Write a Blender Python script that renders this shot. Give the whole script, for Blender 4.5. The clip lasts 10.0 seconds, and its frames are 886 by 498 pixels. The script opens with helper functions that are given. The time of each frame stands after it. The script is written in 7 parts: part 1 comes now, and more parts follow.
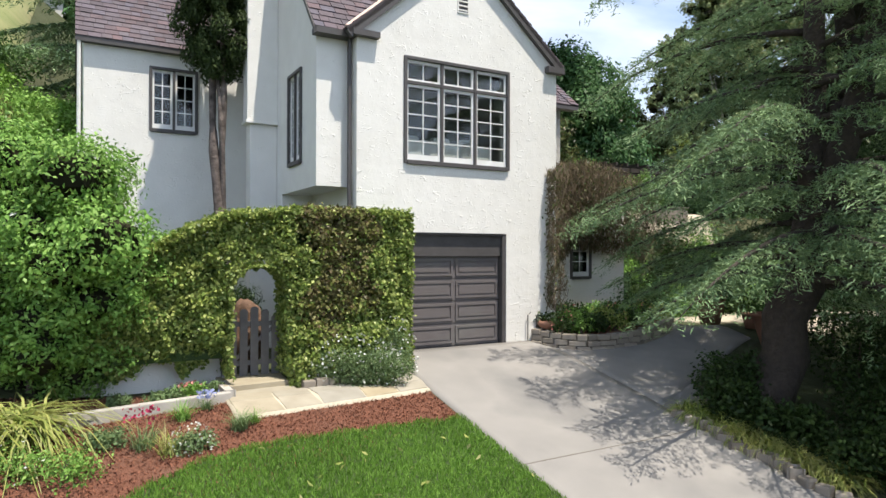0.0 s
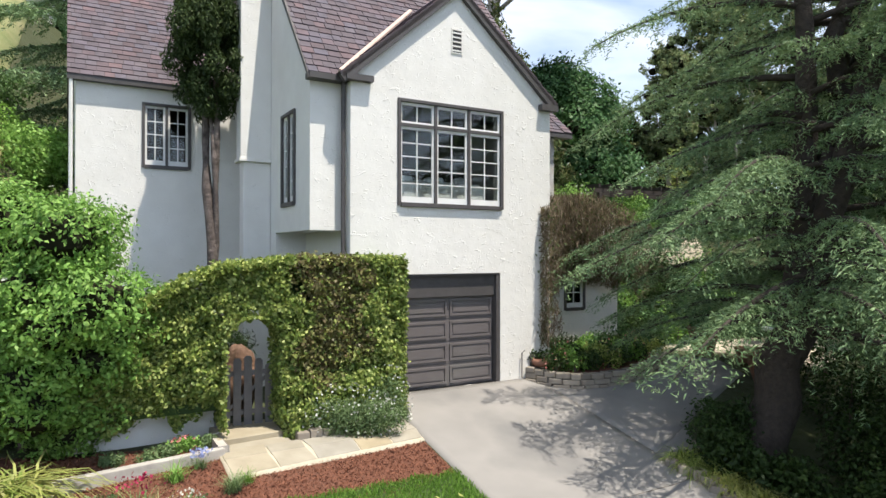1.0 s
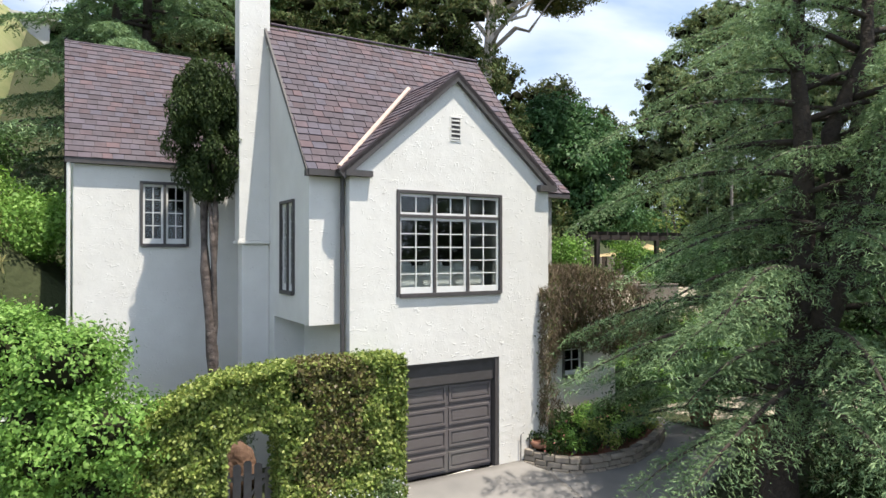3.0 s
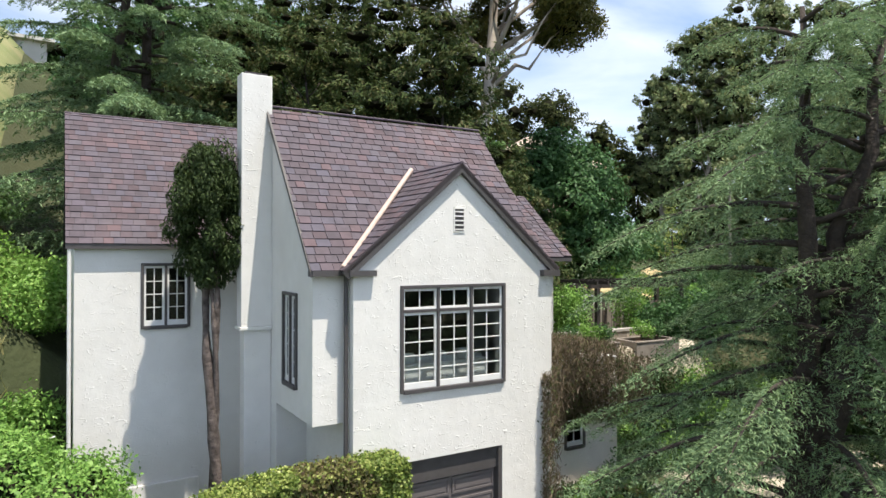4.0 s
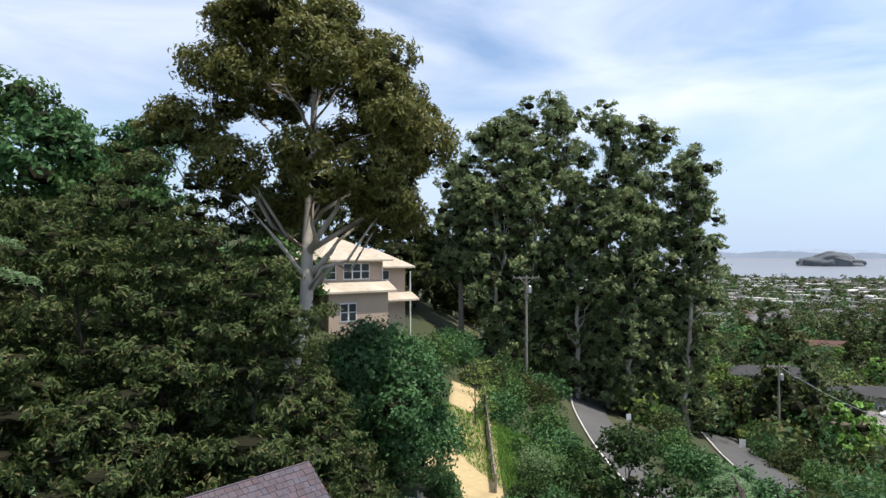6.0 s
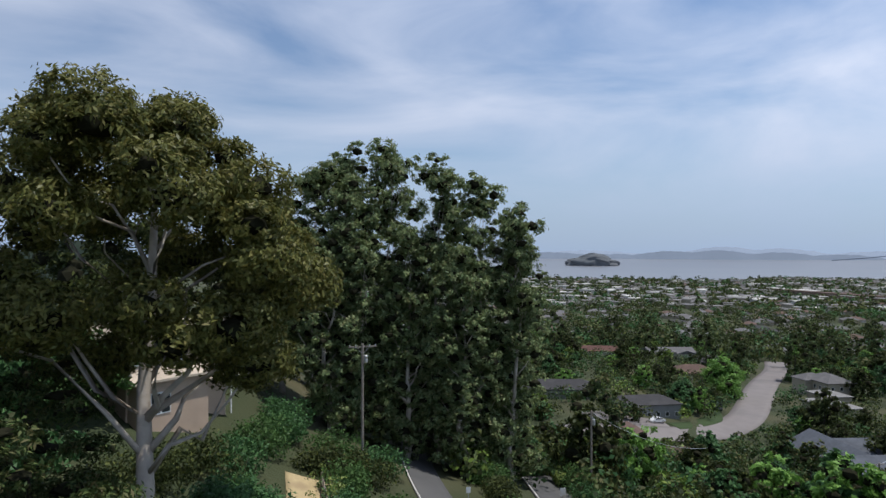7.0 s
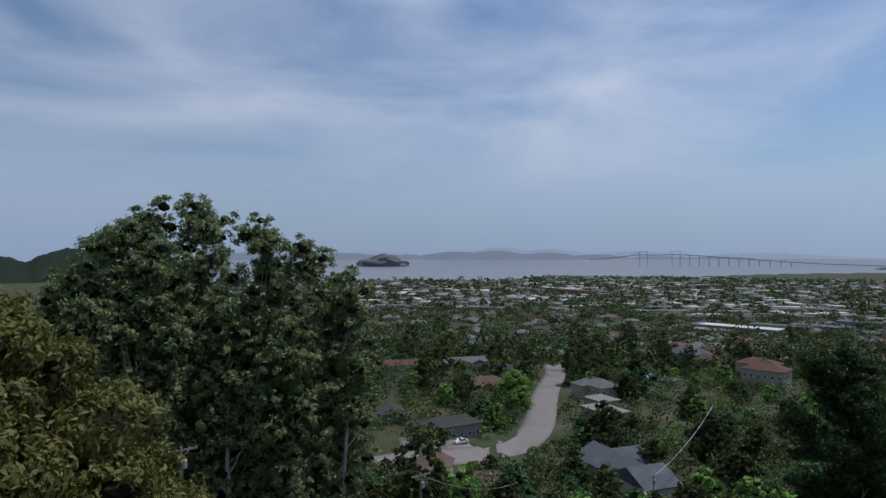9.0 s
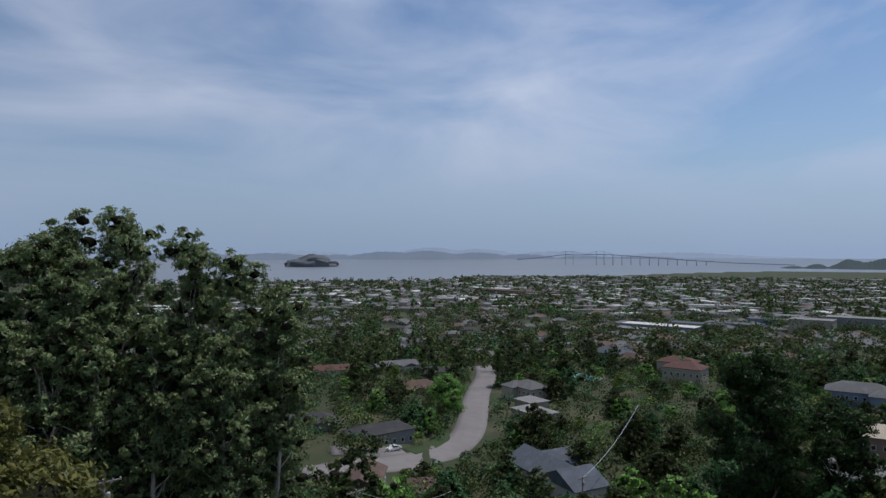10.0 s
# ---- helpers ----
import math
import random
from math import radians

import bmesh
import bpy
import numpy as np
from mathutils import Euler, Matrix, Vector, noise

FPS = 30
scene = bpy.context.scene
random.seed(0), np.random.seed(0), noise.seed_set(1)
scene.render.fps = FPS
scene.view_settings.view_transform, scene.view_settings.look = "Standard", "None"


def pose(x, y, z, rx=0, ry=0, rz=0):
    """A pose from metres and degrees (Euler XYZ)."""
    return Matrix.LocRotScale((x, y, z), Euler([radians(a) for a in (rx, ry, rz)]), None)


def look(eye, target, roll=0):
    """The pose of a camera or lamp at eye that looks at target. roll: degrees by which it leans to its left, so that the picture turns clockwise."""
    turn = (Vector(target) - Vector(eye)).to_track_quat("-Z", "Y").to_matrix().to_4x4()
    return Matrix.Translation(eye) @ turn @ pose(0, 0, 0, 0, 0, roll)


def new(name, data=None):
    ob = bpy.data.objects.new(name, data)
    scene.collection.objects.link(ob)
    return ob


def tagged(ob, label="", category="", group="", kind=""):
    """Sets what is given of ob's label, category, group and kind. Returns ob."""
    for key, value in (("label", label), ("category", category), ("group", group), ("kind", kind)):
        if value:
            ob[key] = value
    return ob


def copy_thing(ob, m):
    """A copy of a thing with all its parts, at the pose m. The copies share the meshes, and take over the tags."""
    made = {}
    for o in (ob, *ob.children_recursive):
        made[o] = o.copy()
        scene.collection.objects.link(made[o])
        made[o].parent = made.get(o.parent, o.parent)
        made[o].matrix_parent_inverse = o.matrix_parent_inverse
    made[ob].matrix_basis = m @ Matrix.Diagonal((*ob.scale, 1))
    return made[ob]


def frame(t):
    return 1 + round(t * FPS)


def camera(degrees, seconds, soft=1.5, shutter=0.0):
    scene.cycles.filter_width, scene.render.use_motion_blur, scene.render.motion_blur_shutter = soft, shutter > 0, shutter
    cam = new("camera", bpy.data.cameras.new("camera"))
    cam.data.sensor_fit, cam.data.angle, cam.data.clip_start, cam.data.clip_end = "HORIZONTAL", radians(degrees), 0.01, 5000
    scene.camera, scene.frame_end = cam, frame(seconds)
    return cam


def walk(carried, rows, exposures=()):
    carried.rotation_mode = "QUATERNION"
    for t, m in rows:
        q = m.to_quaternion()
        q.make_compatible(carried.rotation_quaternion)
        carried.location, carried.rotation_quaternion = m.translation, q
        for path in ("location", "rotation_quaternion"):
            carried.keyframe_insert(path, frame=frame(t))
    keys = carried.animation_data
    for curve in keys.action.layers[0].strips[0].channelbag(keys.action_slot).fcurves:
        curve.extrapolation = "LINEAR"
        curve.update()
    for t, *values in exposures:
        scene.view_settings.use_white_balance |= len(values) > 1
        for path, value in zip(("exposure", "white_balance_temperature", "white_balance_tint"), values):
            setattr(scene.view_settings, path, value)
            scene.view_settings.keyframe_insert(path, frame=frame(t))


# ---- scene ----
cam = camera(68.8, 10.0)
# seconds, eye x y z, yaw, pitch, roll
ROWS = [
    (0.0, 0.000, 0.000, 2.250, 0.00, 0.27, -0.15),
    (0.5, 0.003, -0.013, 2.692, -0.28, 0.29, -0.07),
    (1.0, 0.001, -0.005, 3.162, -0.52, 0.29, -0.06),
    (1.5, 0.038, -0.043, 3.656, -0.53, 0.32, -0.01),
    (2.0, 0.010, -0.077, 4.181, -0.68, 0.33, 0.01),
    (3.5, -0.136, 0.009, 5.870, -0.99, 0.34, -0.02),
    (4.0, -0.223, 0.023, 7.194, -1.17, 0.35, -0.06),
    (4.5, -0.276, 0.012, 9.596, -1.34, 0.29, -0.01),
    (5.0, -0.343, -0.046, 12.272, -2.42, 0.31, -0.03),
    (5.5, -0.867, 1.006, 14.949, -11.10, 0.31, -0.06),
    (6.0, -1.345, 2.997, 18.236, -19.64, 0.36, 0.05),
    (6.2, -1.977, 4.666, 19.527, -26.75, 0.32, -0.04),
    (7.3, -3.498, 9.223, 27.183, -40.97, 0.31, -0.09),
    (7.5, -3.730, 9.970, 28.576, -44.92, 0.29, -0.06),
    (8.0, -3.805, 12.440, 30.806, -51.49, 0.32, -0.01),
    (8.5, -3.875, 13.439, 31.919, -54.07, 0.32, -0.04),
    (9.0, -3.996, 14.064, 32.771, -55.99, 0.31, 0.04),
    (9.5, -4.213, 14.440, 33.665, -58.26, 0.30, 0.05),
    (10.0, -4.185, 14.772, 34.516, -62.16, 0.28, 0.10),
]
EXPOSURES = [(0.0, 0.56, 6800, 10), (4.0, 0.50, 6800, 10), (4.5, 0.42, 6800, 10), (5.5, 0.34, 6500, 10), (6.2, 0.05, 6400, 10), (7.5, -0.76, 6000, 11), (10.0, -0.98, 5900, 11)]
walk(cam, [(t, pose(x, y, z, 90 + pitch, roll, yaw)) for t, x, y, z, yaw, pitch, roll in ROWS],
     EXPOSURES)

# ---- light ----
SUN = Vector((1.23, -1.0, 4.7)).normalized()
world = bpy.data.worlds.new("world")
scene.world = world
world.use_nodes = True
wn, wl = world.node_tree.nodes, world.node_tree.links
wn.clear()
w_out, w_bg = wn.new("ShaderNodeOutputWorld"), wn.new("ShaderNodeBackground")
sky = wn.new("ShaderNodeTexSky")
sky.sky_type = "NISHITA"
sky.sun_disc = False
sky.sun_elevation = math.asin(SUN.z)
sky.sun_rotation = math.atan2(SUN.x, SUN.y)
sky.altitude, sky.air_density, sky.dust_density, sky.ozone_density = 60, 1.0, 0.4, 2.0
w_co = wn.new("ShaderNodeTexCoord")
w_map = wn.new("ShaderNodeMapping")
w_map.inputs["Scale"].default_value = (1.2, 2.6, 6.5)
w_map.inputs["Rotation"].default_value = (0.12, 0.1, 0.5)
w_noise = wn.new("ShaderNodeTexNoise")
w_noise.inputs["Scale"].default_value, w_noise.inputs["Detail"].default_value = 1.1, 7.0
w_noise.inputs["Roughness"].default_value, w_noise.inputs["Distortion"].default_value = 0.52, 0.5
w_ramp = wn.new("ShaderNodeValToRGB")
w_ramp.color_ramp.elements[0].position, w_ramp.color_ramp.elements[1].position = 0.38, 0.70
w_ramp.color_ramp.elements[0].color, w_ramp.color_ramp.elements[1].color = (0.06, 0.06, 0.06, 1), (0.88, 0.88, 0.88, 1)
w_mix = wn.new("ShaderNodeMixRGB")
w_mix.inputs["Color2"].default_value = (6.3, 6.7, 7.7, 1)
wl.new(w_co.outputs["Generated"], w_map.inputs["Vector"])
wl.new(w_map.outputs["Vector"], w_noise.inputs["Vector"])
wl.new(w_noise.outputs["Fac"], w_ramp.inputs["Fac"])
wl.new(w_ramp.outputs["Color"], w_mix.inputs["Fac"])
wl.new(sky.outputs["Color"], w_mix.inputs["Color1"])
# pale haze low over the horizon
w_sep = wn.new("ShaderNodeSeparateXYZ")
w_low = wn.new("ShaderNodeMapRange")
w_low.interpolation_type = "SMOOTHSTEP"
w_low.inputs["From Min"].default_value, w_low.inputs["From Max"].default_value = -0.02, 0.22
w_low.inputs["To Min"].default_value, w_low.inputs["To Max"].default_value = 0.92, 0.0
w_haze = wn.new("ShaderNodeMixRGB")
w_haze.inputs["Color2"].default_value = (3.45, 4.45, 6.0, 1)
wl.new(w_co.outputs["Generated"], w_sep.inputs["Vector"])
wl.new(w_sep.outputs["Z"], w_low.inputs["Value"])
wl.new(w_low.outputs["Result"], w_haze.inputs["Fac"])
wl.new(w_mix.outputs["Color"], w_haze.inputs["Color1"])
# hazy bright air low down, deeper blue towards the zenith
w_deep = wn.new("ShaderNodeMapRange")
w_deep.interpolation_type = "SMOOTHSTEP"
w_deep.inputs["From Min"].default_value, w_deep.inputs["From Max"].default_value = 0.40, 0.95
w_deep.inputs["To Min"].default_value, w_deep.inputs["To Max"].default_value = 1.18, 0.5
w_air = wn.new("ShaderNodeVectorMath")
w_air.operation = "SCALE"
wl.new(w_sep.outputs["Z"], w_deep.inputs["Value"])
# and somewhat brighter on the sun's side
w_dot = wn.new("ShaderNodeVectorMath")
w_dot.operation = "DOT_PRODUCT"
w_dot.inputs[1].default_value = SUN
w_side = wn.new("ShaderNodeMapRange")
w_side.interpolation_type = "SMOOTHSTEP"
w_side.inputs["From Min"].default_value, w_side.inputs["From Max"].default_value = 0.0, 0.7
w_side.inputs["To Min"].default_value, w_side.inputs["To Max"].default_value = 0.98, 1.3
w_both = wn.new("ShaderNodeMath")
w_both.operation = "MULTIPLY"
wl.new(w_co.outputs["Generated"], w_dot.inputs[0])
wl.new(w_dot.outputs["Value"], w_side.inputs["Value"])
wl.new(w_deep.outputs["Result"], w_both.inputs[0])
wl.new(w_side.outputs["Result"], w_both.inputs[1])
wl.new(w_haze.outputs["Color"], w_air.inputs[0])
wl.new(w_both.outputs["Value"], w_air.inputs["Scale"])
wl.new(w_air.outputs["Vector"], w_bg.inputs["Color"])
wl.new(w_bg.outputs["Background"], w_out.inputs["Surface"])
w_bg.inputs["Strength"].default_value = 0.125

sun = new("sun", bpy.data.lights.new("sun", "SUN"))
sun.data.energy, sun.data.angle, sun.data.color = 5.0, radians(0.6), (1.0, 0.95, 0.87)
sun.matrix_world = look(SUN * 60, (0, 0, 0))


# ---- materials ----
def material(name, colour, other=None, rough=0.8, scale=4.0, bump=0.2, bump_scale=40.0, island=None, metal=0.0, translucent=0.0,
             stain=None, stain_scale=0.7, space="Object", spread=0.5, spec=0.4, distance=0.01, obj_random=False):
    """A surface of two colours mixed by noise, with stains at a larger scale, fine relief, and a change from piece to piece."""
    m = bpy.data.materials.new(name)
    m.use_nodes = True
    n, l = m.node_tree.nodes, m.node_tree.links
    bsdf = n["Principled BSDF"]
    bsdf.inputs["Roughness"].default_value, bsdf.inputs["Metallic"].default_value = rough, metal
    bsdf.inputs["Specular IOR Level"].default_value = spec
    co = n.new("ShaderNodeTexCoord")
    other = other or tuple(c * 0.8 for c in colour)
    tex = n.new("ShaderNodeTexNoise")
    tex.inputs["Scale"].default_value, tex.inputs["Detail"].default_value = scale, 6.0
    l.new(co.outputs[space], tex.inputs["Vector"])
    ramp = n.new("ShaderNodeValToRGB")
    ramp.color_ramp.elements[0].position, ramp.color_ramp.elements[1].position = 0.5 - spread / 2, 0.5 + spread / 2
    ramp.color_ramp.elements[0].color, ramp.color_ramp.elements[1].color = (*colour, 1), (*other, 1)
    l.new(tex.outputs["Fac"], ramp.inputs["Fac"])
    result = ramp.outputs["Color"]
    if stain:
        big = n.new("ShaderNodeTexNoise")
        big.inputs["Scale"].default_value, big.inputs["Detail"].default_value = stain_scale, 5.0
        l.new(co.outputs[space], big.inputs["Vector"])
        cut = n.new("ShaderNodeMapRange")
        cut.inputs["From Min"].default_value, cut.inputs["From Max"].default_value = 0.5, 0.72
        l.new(big.outputs["Fac"], cut.inputs["Value"])
        mix = n.new("ShaderNodeMixRGB")
        mix.inputs["Color2"].default_value = (*stain, 1)
        l.new(cut.outputs["Result"], mix.inputs["Fac"])
        l.new(result, mix.inputs["Color1"])
        result = mix.outputs["Color"]
    if island or obj_random:
        if obj_random:
            geo = n.new("ShaderNodeObjectInfo")
            value = geo.outputs["Random"]
        else:
            geo = n.new("ShaderNodeNewGeometry")
            value = geo.outputs["Random Per Island"]
        tones = n.new("ShaderNodeValToRGB")
        tones.color_ramp.interpolation = "LINEAR"
        island = island or (0.8, 1.2)
        tones.color_ramp.elements.remove(tones.color_ramp.elements[1])
        for i, tone in enumerate(island):
            tone = tone if isinstance(tone, tuple) else (tone, tone, tone)
            e = tones.color_ramp.elements[0] if i == 0 else tones.color_ramp.elements.new(i / (len(island) - 1))
            e.color = (*tone, 1)
        l.new(value, tones.inputs["Fac"])
        mul = n.new("ShaderNodeMixRGB")
        mul.blend_type = "MULTIPLY"
        mul.inputs["Fac"].default_value = 1.0
        l.new(result, mul.inputs["Color1"])
        l.new(tones.outputs["Color"], mul.inputs["Color2"])
        result = mul.outputs["Color"]
    l.new(result, bsdf.inputs["Base Color"])
    if bump:
        fine = n.new("ShaderNodeTexNoise")
        fine.inputs["Scale"].default_value, fine.inputs["Detail"].default_value = bump_scale, 5.0
        l.new(co.outputs[space], fine.inputs["Vector"])
        b = n.new("ShaderNodeBump")
        b.inputs["Strength"].default_value, b.inputs["Distance"].default_value = bump, distance
        l.new(fine.outputs["Fac"], b.inputs["Height"])
        l.new(b.outputs["Normal"], bsdf.inputs["Normal"])
    if translucent:
        tr, ms = n.new("ShaderNodeBsdfTranslucent"), n.new("ShaderNodeMixShader")
        ms.inputs["Fac"].default_value = translucent
        l.new(result, tr.inputs["Color"])
        l.new(bsdf.outputs["BSDF"], ms.inputs[1])
        l.new(tr.outputs["BSDF"], ms.inputs[2])
        l.new(ms.outputs["Shader"], n["Material Output"].inputs["Surface"])
    return m


def foliage(name, tones, rough=0.55, translucent=0.30, spec=0.18):
    """Leaves, whose tone changes from leaf to leaf."""
    return material(name, (1, 1, 1), (0.72, 0.75, 0.7), rough=rough, scale=0.6, bump=0, island=tones, translucent=translucent, spec=spec)


def stucco_material():
    """Painted stucco: fine grain, soft hollows, and short curved ridges that the trowel left."""
    m = material("painted_stucco", (0.775, 0.76, 0.725), (0.715, 0.70, 0.665), rough=0.9, scale=2.2, bump=0, stain=(0.70, 0.68, 0.64), stain_scale=0.5, spec=0.2)
    n, l = m.node_tree.nodes, m.node_tree.links
    co = n.new("ShaderNodeTexCoord")
    stretch = n.new("ShaderNodeMapping")
    stretch.inputs["Scale"].default_value = (1.0, 1.0, 1.9)
    l.new(co.outputs["Object"], stretch.inputs["Vector"])

    def cloud(scale, detail, source):
        t = n.new("ShaderNodeTexNoise")
        t.inputs["Scale"].default_value, t.inputs["Detail"].default_value = scale, detail
        l.new(source, t.inputs["Vector"])
        return t.outputs["Fac"]

    def maths(kind, a, b):
        t = n.new("ShaderNodeMath")
        t.operation = kind
        for i, v in enumerate((a, b)):
            if isinstance(v, float):
                t.inputs[i].default_value = v
            else:
                l.new(v, t.inputs[i])
        return t.outputs["Value"]

    def ranged(value, lo, hi, to_lo, to_hi):
        t = n.new("ShaderNodeMapRange")
        t.interpolation_type = "SMOOTHSTEP"
        for k, v in (("From Min", lo), ("From Max", hi), ("To Min", to_lo), ("To Max", to_hi)):
            t.inputs[k].default_value = v
        l.new(value, t.inputs["Value"])
        return t.outputs["Result"]

    line = ranged(maths("ABSOLUTE", maths("SUBTRACT", cloud(3.6, 1.5, stretch.outputs["Vector"]), 0.5), 0.0), 0.0, 0.022, 1.0, 0.0)
    broken = ranged(cloud(5.5, 2.0, co.outputs["Object"]), 0.50, 0.60, 0.0, 1.0)
    ridges = maths("MULTIPLY", line, broken)
    soft = maths("MULTIPLY", cloud(4.0, 5.0, co.outputs["Object"]), 0.9)
    fine = maths("MULTIPLY", cloud(22.0, 5.0, co.outputs["Object"]), 0.25)
    height = maths("ADD", maths("ADD", ridges, soft), fine)
    b = n.new("ShaderNodeBump")
    b.inputs["Strength"].default_value, b.inputs["Distance"].default_value = 0.42, 0.03
    l.new(height, b.inputs["Height"])
    l.new(b.outputs["Normal"], n["Principled BSDF"].inputs["Normal"])
    return m


def glass_material():
    m = bpy.data.materials.new("window_glass")
    m.use_nodes = True
    n, l = m.node_tree.nodes, m.node_tree.links
    n.remove(n["Principled BSDF"])
    clear, gloss, mix, fres = n.new("ShaderNodeBsdfTransparent"), n.new("ShaderNodeBsdfGlossy"), n.new("ShaderNodeMixShader"), n.new("ShaderNodeFresnel")
    clear.inputs["Color"].default_value = (0.82, 0.86, 0.86, 1)
    gloss.inputs["Roughness"].default_value = 0.02
    fres.inputs["IOR"].default_value = 1.5
    l.new(fres.outputs["Fac"], mix.inputs["Fac"])
    l.new(clear.outputs["BSDF"], mix.inputs[1])
    l.new(gloss.outputs["BSDF"], mix.inputs[2])
    l.new(mix.outputs["Shader"], n["Material Output"].inputs["Surface"])
    return m


STUCCO = stucco_material()
GLASS = glass_material()
TRIM = material("dark_trim_paint", (0.085, 0.078, 0.078), (0.065, 0.06, 0.06), rough=0.55, scale=6, bump=0.15)
WHITE = material("white_frame_paint", (0.8, 0.8, 0.78), (0.72, 0.72, 0.7), rough=0.5, scale=5, bump=0.05)
DOORPAINT = material("garage_door_paint", (0.150, 0.132, 0.132), (0.128, 0.114, 0.114), rough=0.5, scale=3, bump=0.1, stain=(0.15, 0.14, 0.135), stain_scale=1.2)
GATEPAINT = material("gate_paint", (0.16, 0.15, 0.15), (0.12, 0.115, 0.115), rough=0.7, scale=8, bump=0.3)
INTERIOR = material("painted_dark_interior", (0.04, 0.036, 0.033), rough=0.9, bump=0)
CURTAIN = material("white_cloth", (0.75, 0.75, 0.74), (0.65, 0.65, 0.65), rough=0.9, scale=3, bump=0.2)
SLATE_TONES = ((0.62, 0.55, 0.60), (0.95, 0.86, 0.93), (0.78, 0.60, 0.62), (1.0, 0.97, 1.05), (0.80, 0.72, 0.78), (1.15, 0.85, 0.85), (0.9, 0.9, 1.05), (0.85, 0.76, 0.8))
SLATE = material("slate_shingle", (0.120, 0.108, 0.119), (0.084, 0.077, 0.085), rough=0.8, scale=5, bump=0.35, bump_scale=30, island=SLATE_TONES, stain=(0.140, 0.116, 0.118), stain_scale=0.6)
SLATE_ONE = material("slate_shingle_single", (0.120, 0.108, 0.119), (0.084, 0.077, 0.085), rough=0.8, scale=5, bump=0.35, bump_scale=30, island=SLATE_TONES, obj_random=True)
FELT = material("roof_felt", (0.06, 0.052, 0.056), rough=0.9, bump=0.2)
COPPER = material("pale_flashing", (0.55, 0.40, 0.33), (0.60, 0.50, 0.44), rough=0.5, scale=8, bump=0.1)
TIN = material("galvanised_metal", (0.6, 0.6, 0.6), (0.5, 0.5, 0.5), rough=0.4, metal=0.6, bump=0.05)
CONCRETE = material("driveway_concrete", (0.262, 0.25, 0.236), (0.215, 0.206, 0.196), rough=0.9, scale=1.1, bump=0.25, bump_scale=60, stain=(0.165, 0.162, 0.158), stain_scale=0.45, spec=0.2)
KERB = material("kerb_concrete", (0.45, 0.42, 0.38), (0.36, 0.34, 0.31), rough=0.9, scale=3, bump=0.3, stain=(0.28, 0.26, 0.23), stain_scale=1.5)
FLAG = material("flagstone", (0.36, 0.34, 0.295), (0.27, 0.25, 0.21), rough=0.85, scale=2.5, bump=0.4, bump_scale=18, island=((1, 1, 1), (1.05, 0.95, 0.75), (0.9, 0.9, 0.9), (1.1, 1.08, 1.0)), obj_random=True)
STONE = material("wall_stone", (0.30, 0.26, 0.21), (0.22, 0.19, 0.16), rough=0.9, scale=5, bump=0.5, bump_scale=20, island=(0.7, 1.2, 0.9, 1.35), obj_random=True)
MORTAR = material("mortar", (0.16, 0.145, 0.125), rough=0.95, bump=0.3)
MULCH = material("bark_mulch", (0.20, 0.078, 0.045), (0.10, 0.043, 0.029), rough=0.95, scale=26, bump=0.9, bump_scale=55, stain=(0.15, 0.075, 0.05), stain_scale=1.0, distance=0.03)
CHIP = material("bark_chip", (0.25, 0.10, 0.058), (0.17, 0.07, 0.042), rough=0.9, bump=0, island=(0.5, 1.3, 0.8, 1.0))
SOIL = material("lawn_soil", (0.045, 0.075, 0.022), (0.035, 0.055, 0.018), rough=0.95, scale=9, bump=0.6, bump_scale=70)
GROUND = material("hill_ground", (0.055, 0.062, 0.026), (0.035, 0.048, 0.018), rough=0.95, scale=0.14, bump=0.6, bump_scale=3.0, stain=(0.10, 0.088, 0.045), stain_scale=0.035, distance=0.2)
STRAW = material("dry_straw", (0.52, 0.41, 0.22), (0.42, 0.32, 0.17), rough=0.95, scale=2.5, bump=0.6, bump_scale=30, stain=(0.36, 0.27, 0.15), stain_scale=0.4)
GRAVEL = material("pale_gravel", (0.52, 0.46, 0.36), (0.40, 0.35, 0.27), rough=0.95, scale=14, bump=0.6, bump_scale=60)
ASPHALT = material("asphalt", (0.10, 0.098, 0.096), (0.082, 0.08, 0.078), rough=0.9, scale=0.5, bump=0.2, bump_scale=20, stain=(0.125, 0.12, 0.115), stain_scale=0.05)
PALE_ROAD = material("pale_asphalt", (0.235, 0.21, 0.20), (0.20, 0.178, 0.17), rough=0.9, scale=0.3, bump=0.2, bump_scale=10, stain=(0.17, 0.155, 0.15), stain_scale=0.06)
BARK = material("bark", (0.13, 0.10, 0.08), (0.06, 0.047, 0.04), rough=0.95, scale=9, bump=0.9, bump_scale=14, distance=0.05)
DARKBARK = material("dark_bark", (0.065, 0.05, 0.04), (0.035, 0.028, 0.024), rough=0.95, scale=9, bump=0.9, bump_scale=14, distance=0.05)
PALEBARK = material("pale_gum_bark", (0.56, 0.50, 0.43), (0.32, 0.27, 0.22), rough=0.85, scale=1.2, bump=0.4, bump_scale=8, distance=0.04)
WOODPOLE = material("weathered_pole", (0.30, 0.26, 0.22), (0.22, 0.19, 0.16), rough=0.9, scale=5, bump=0.3)
DARKWOOD = material("dark_stained_timber", (0.05, 0.04, 0.035), (0.035, 0.028, 0.025), rough=0.75, scale=8, bump=0.3)
TERRACOTTA = material("terracotta", (0.30, 0.15, 0.10), (0.22, 0.11, 0.075), rough=0.85, scale=6, bump=0.2)
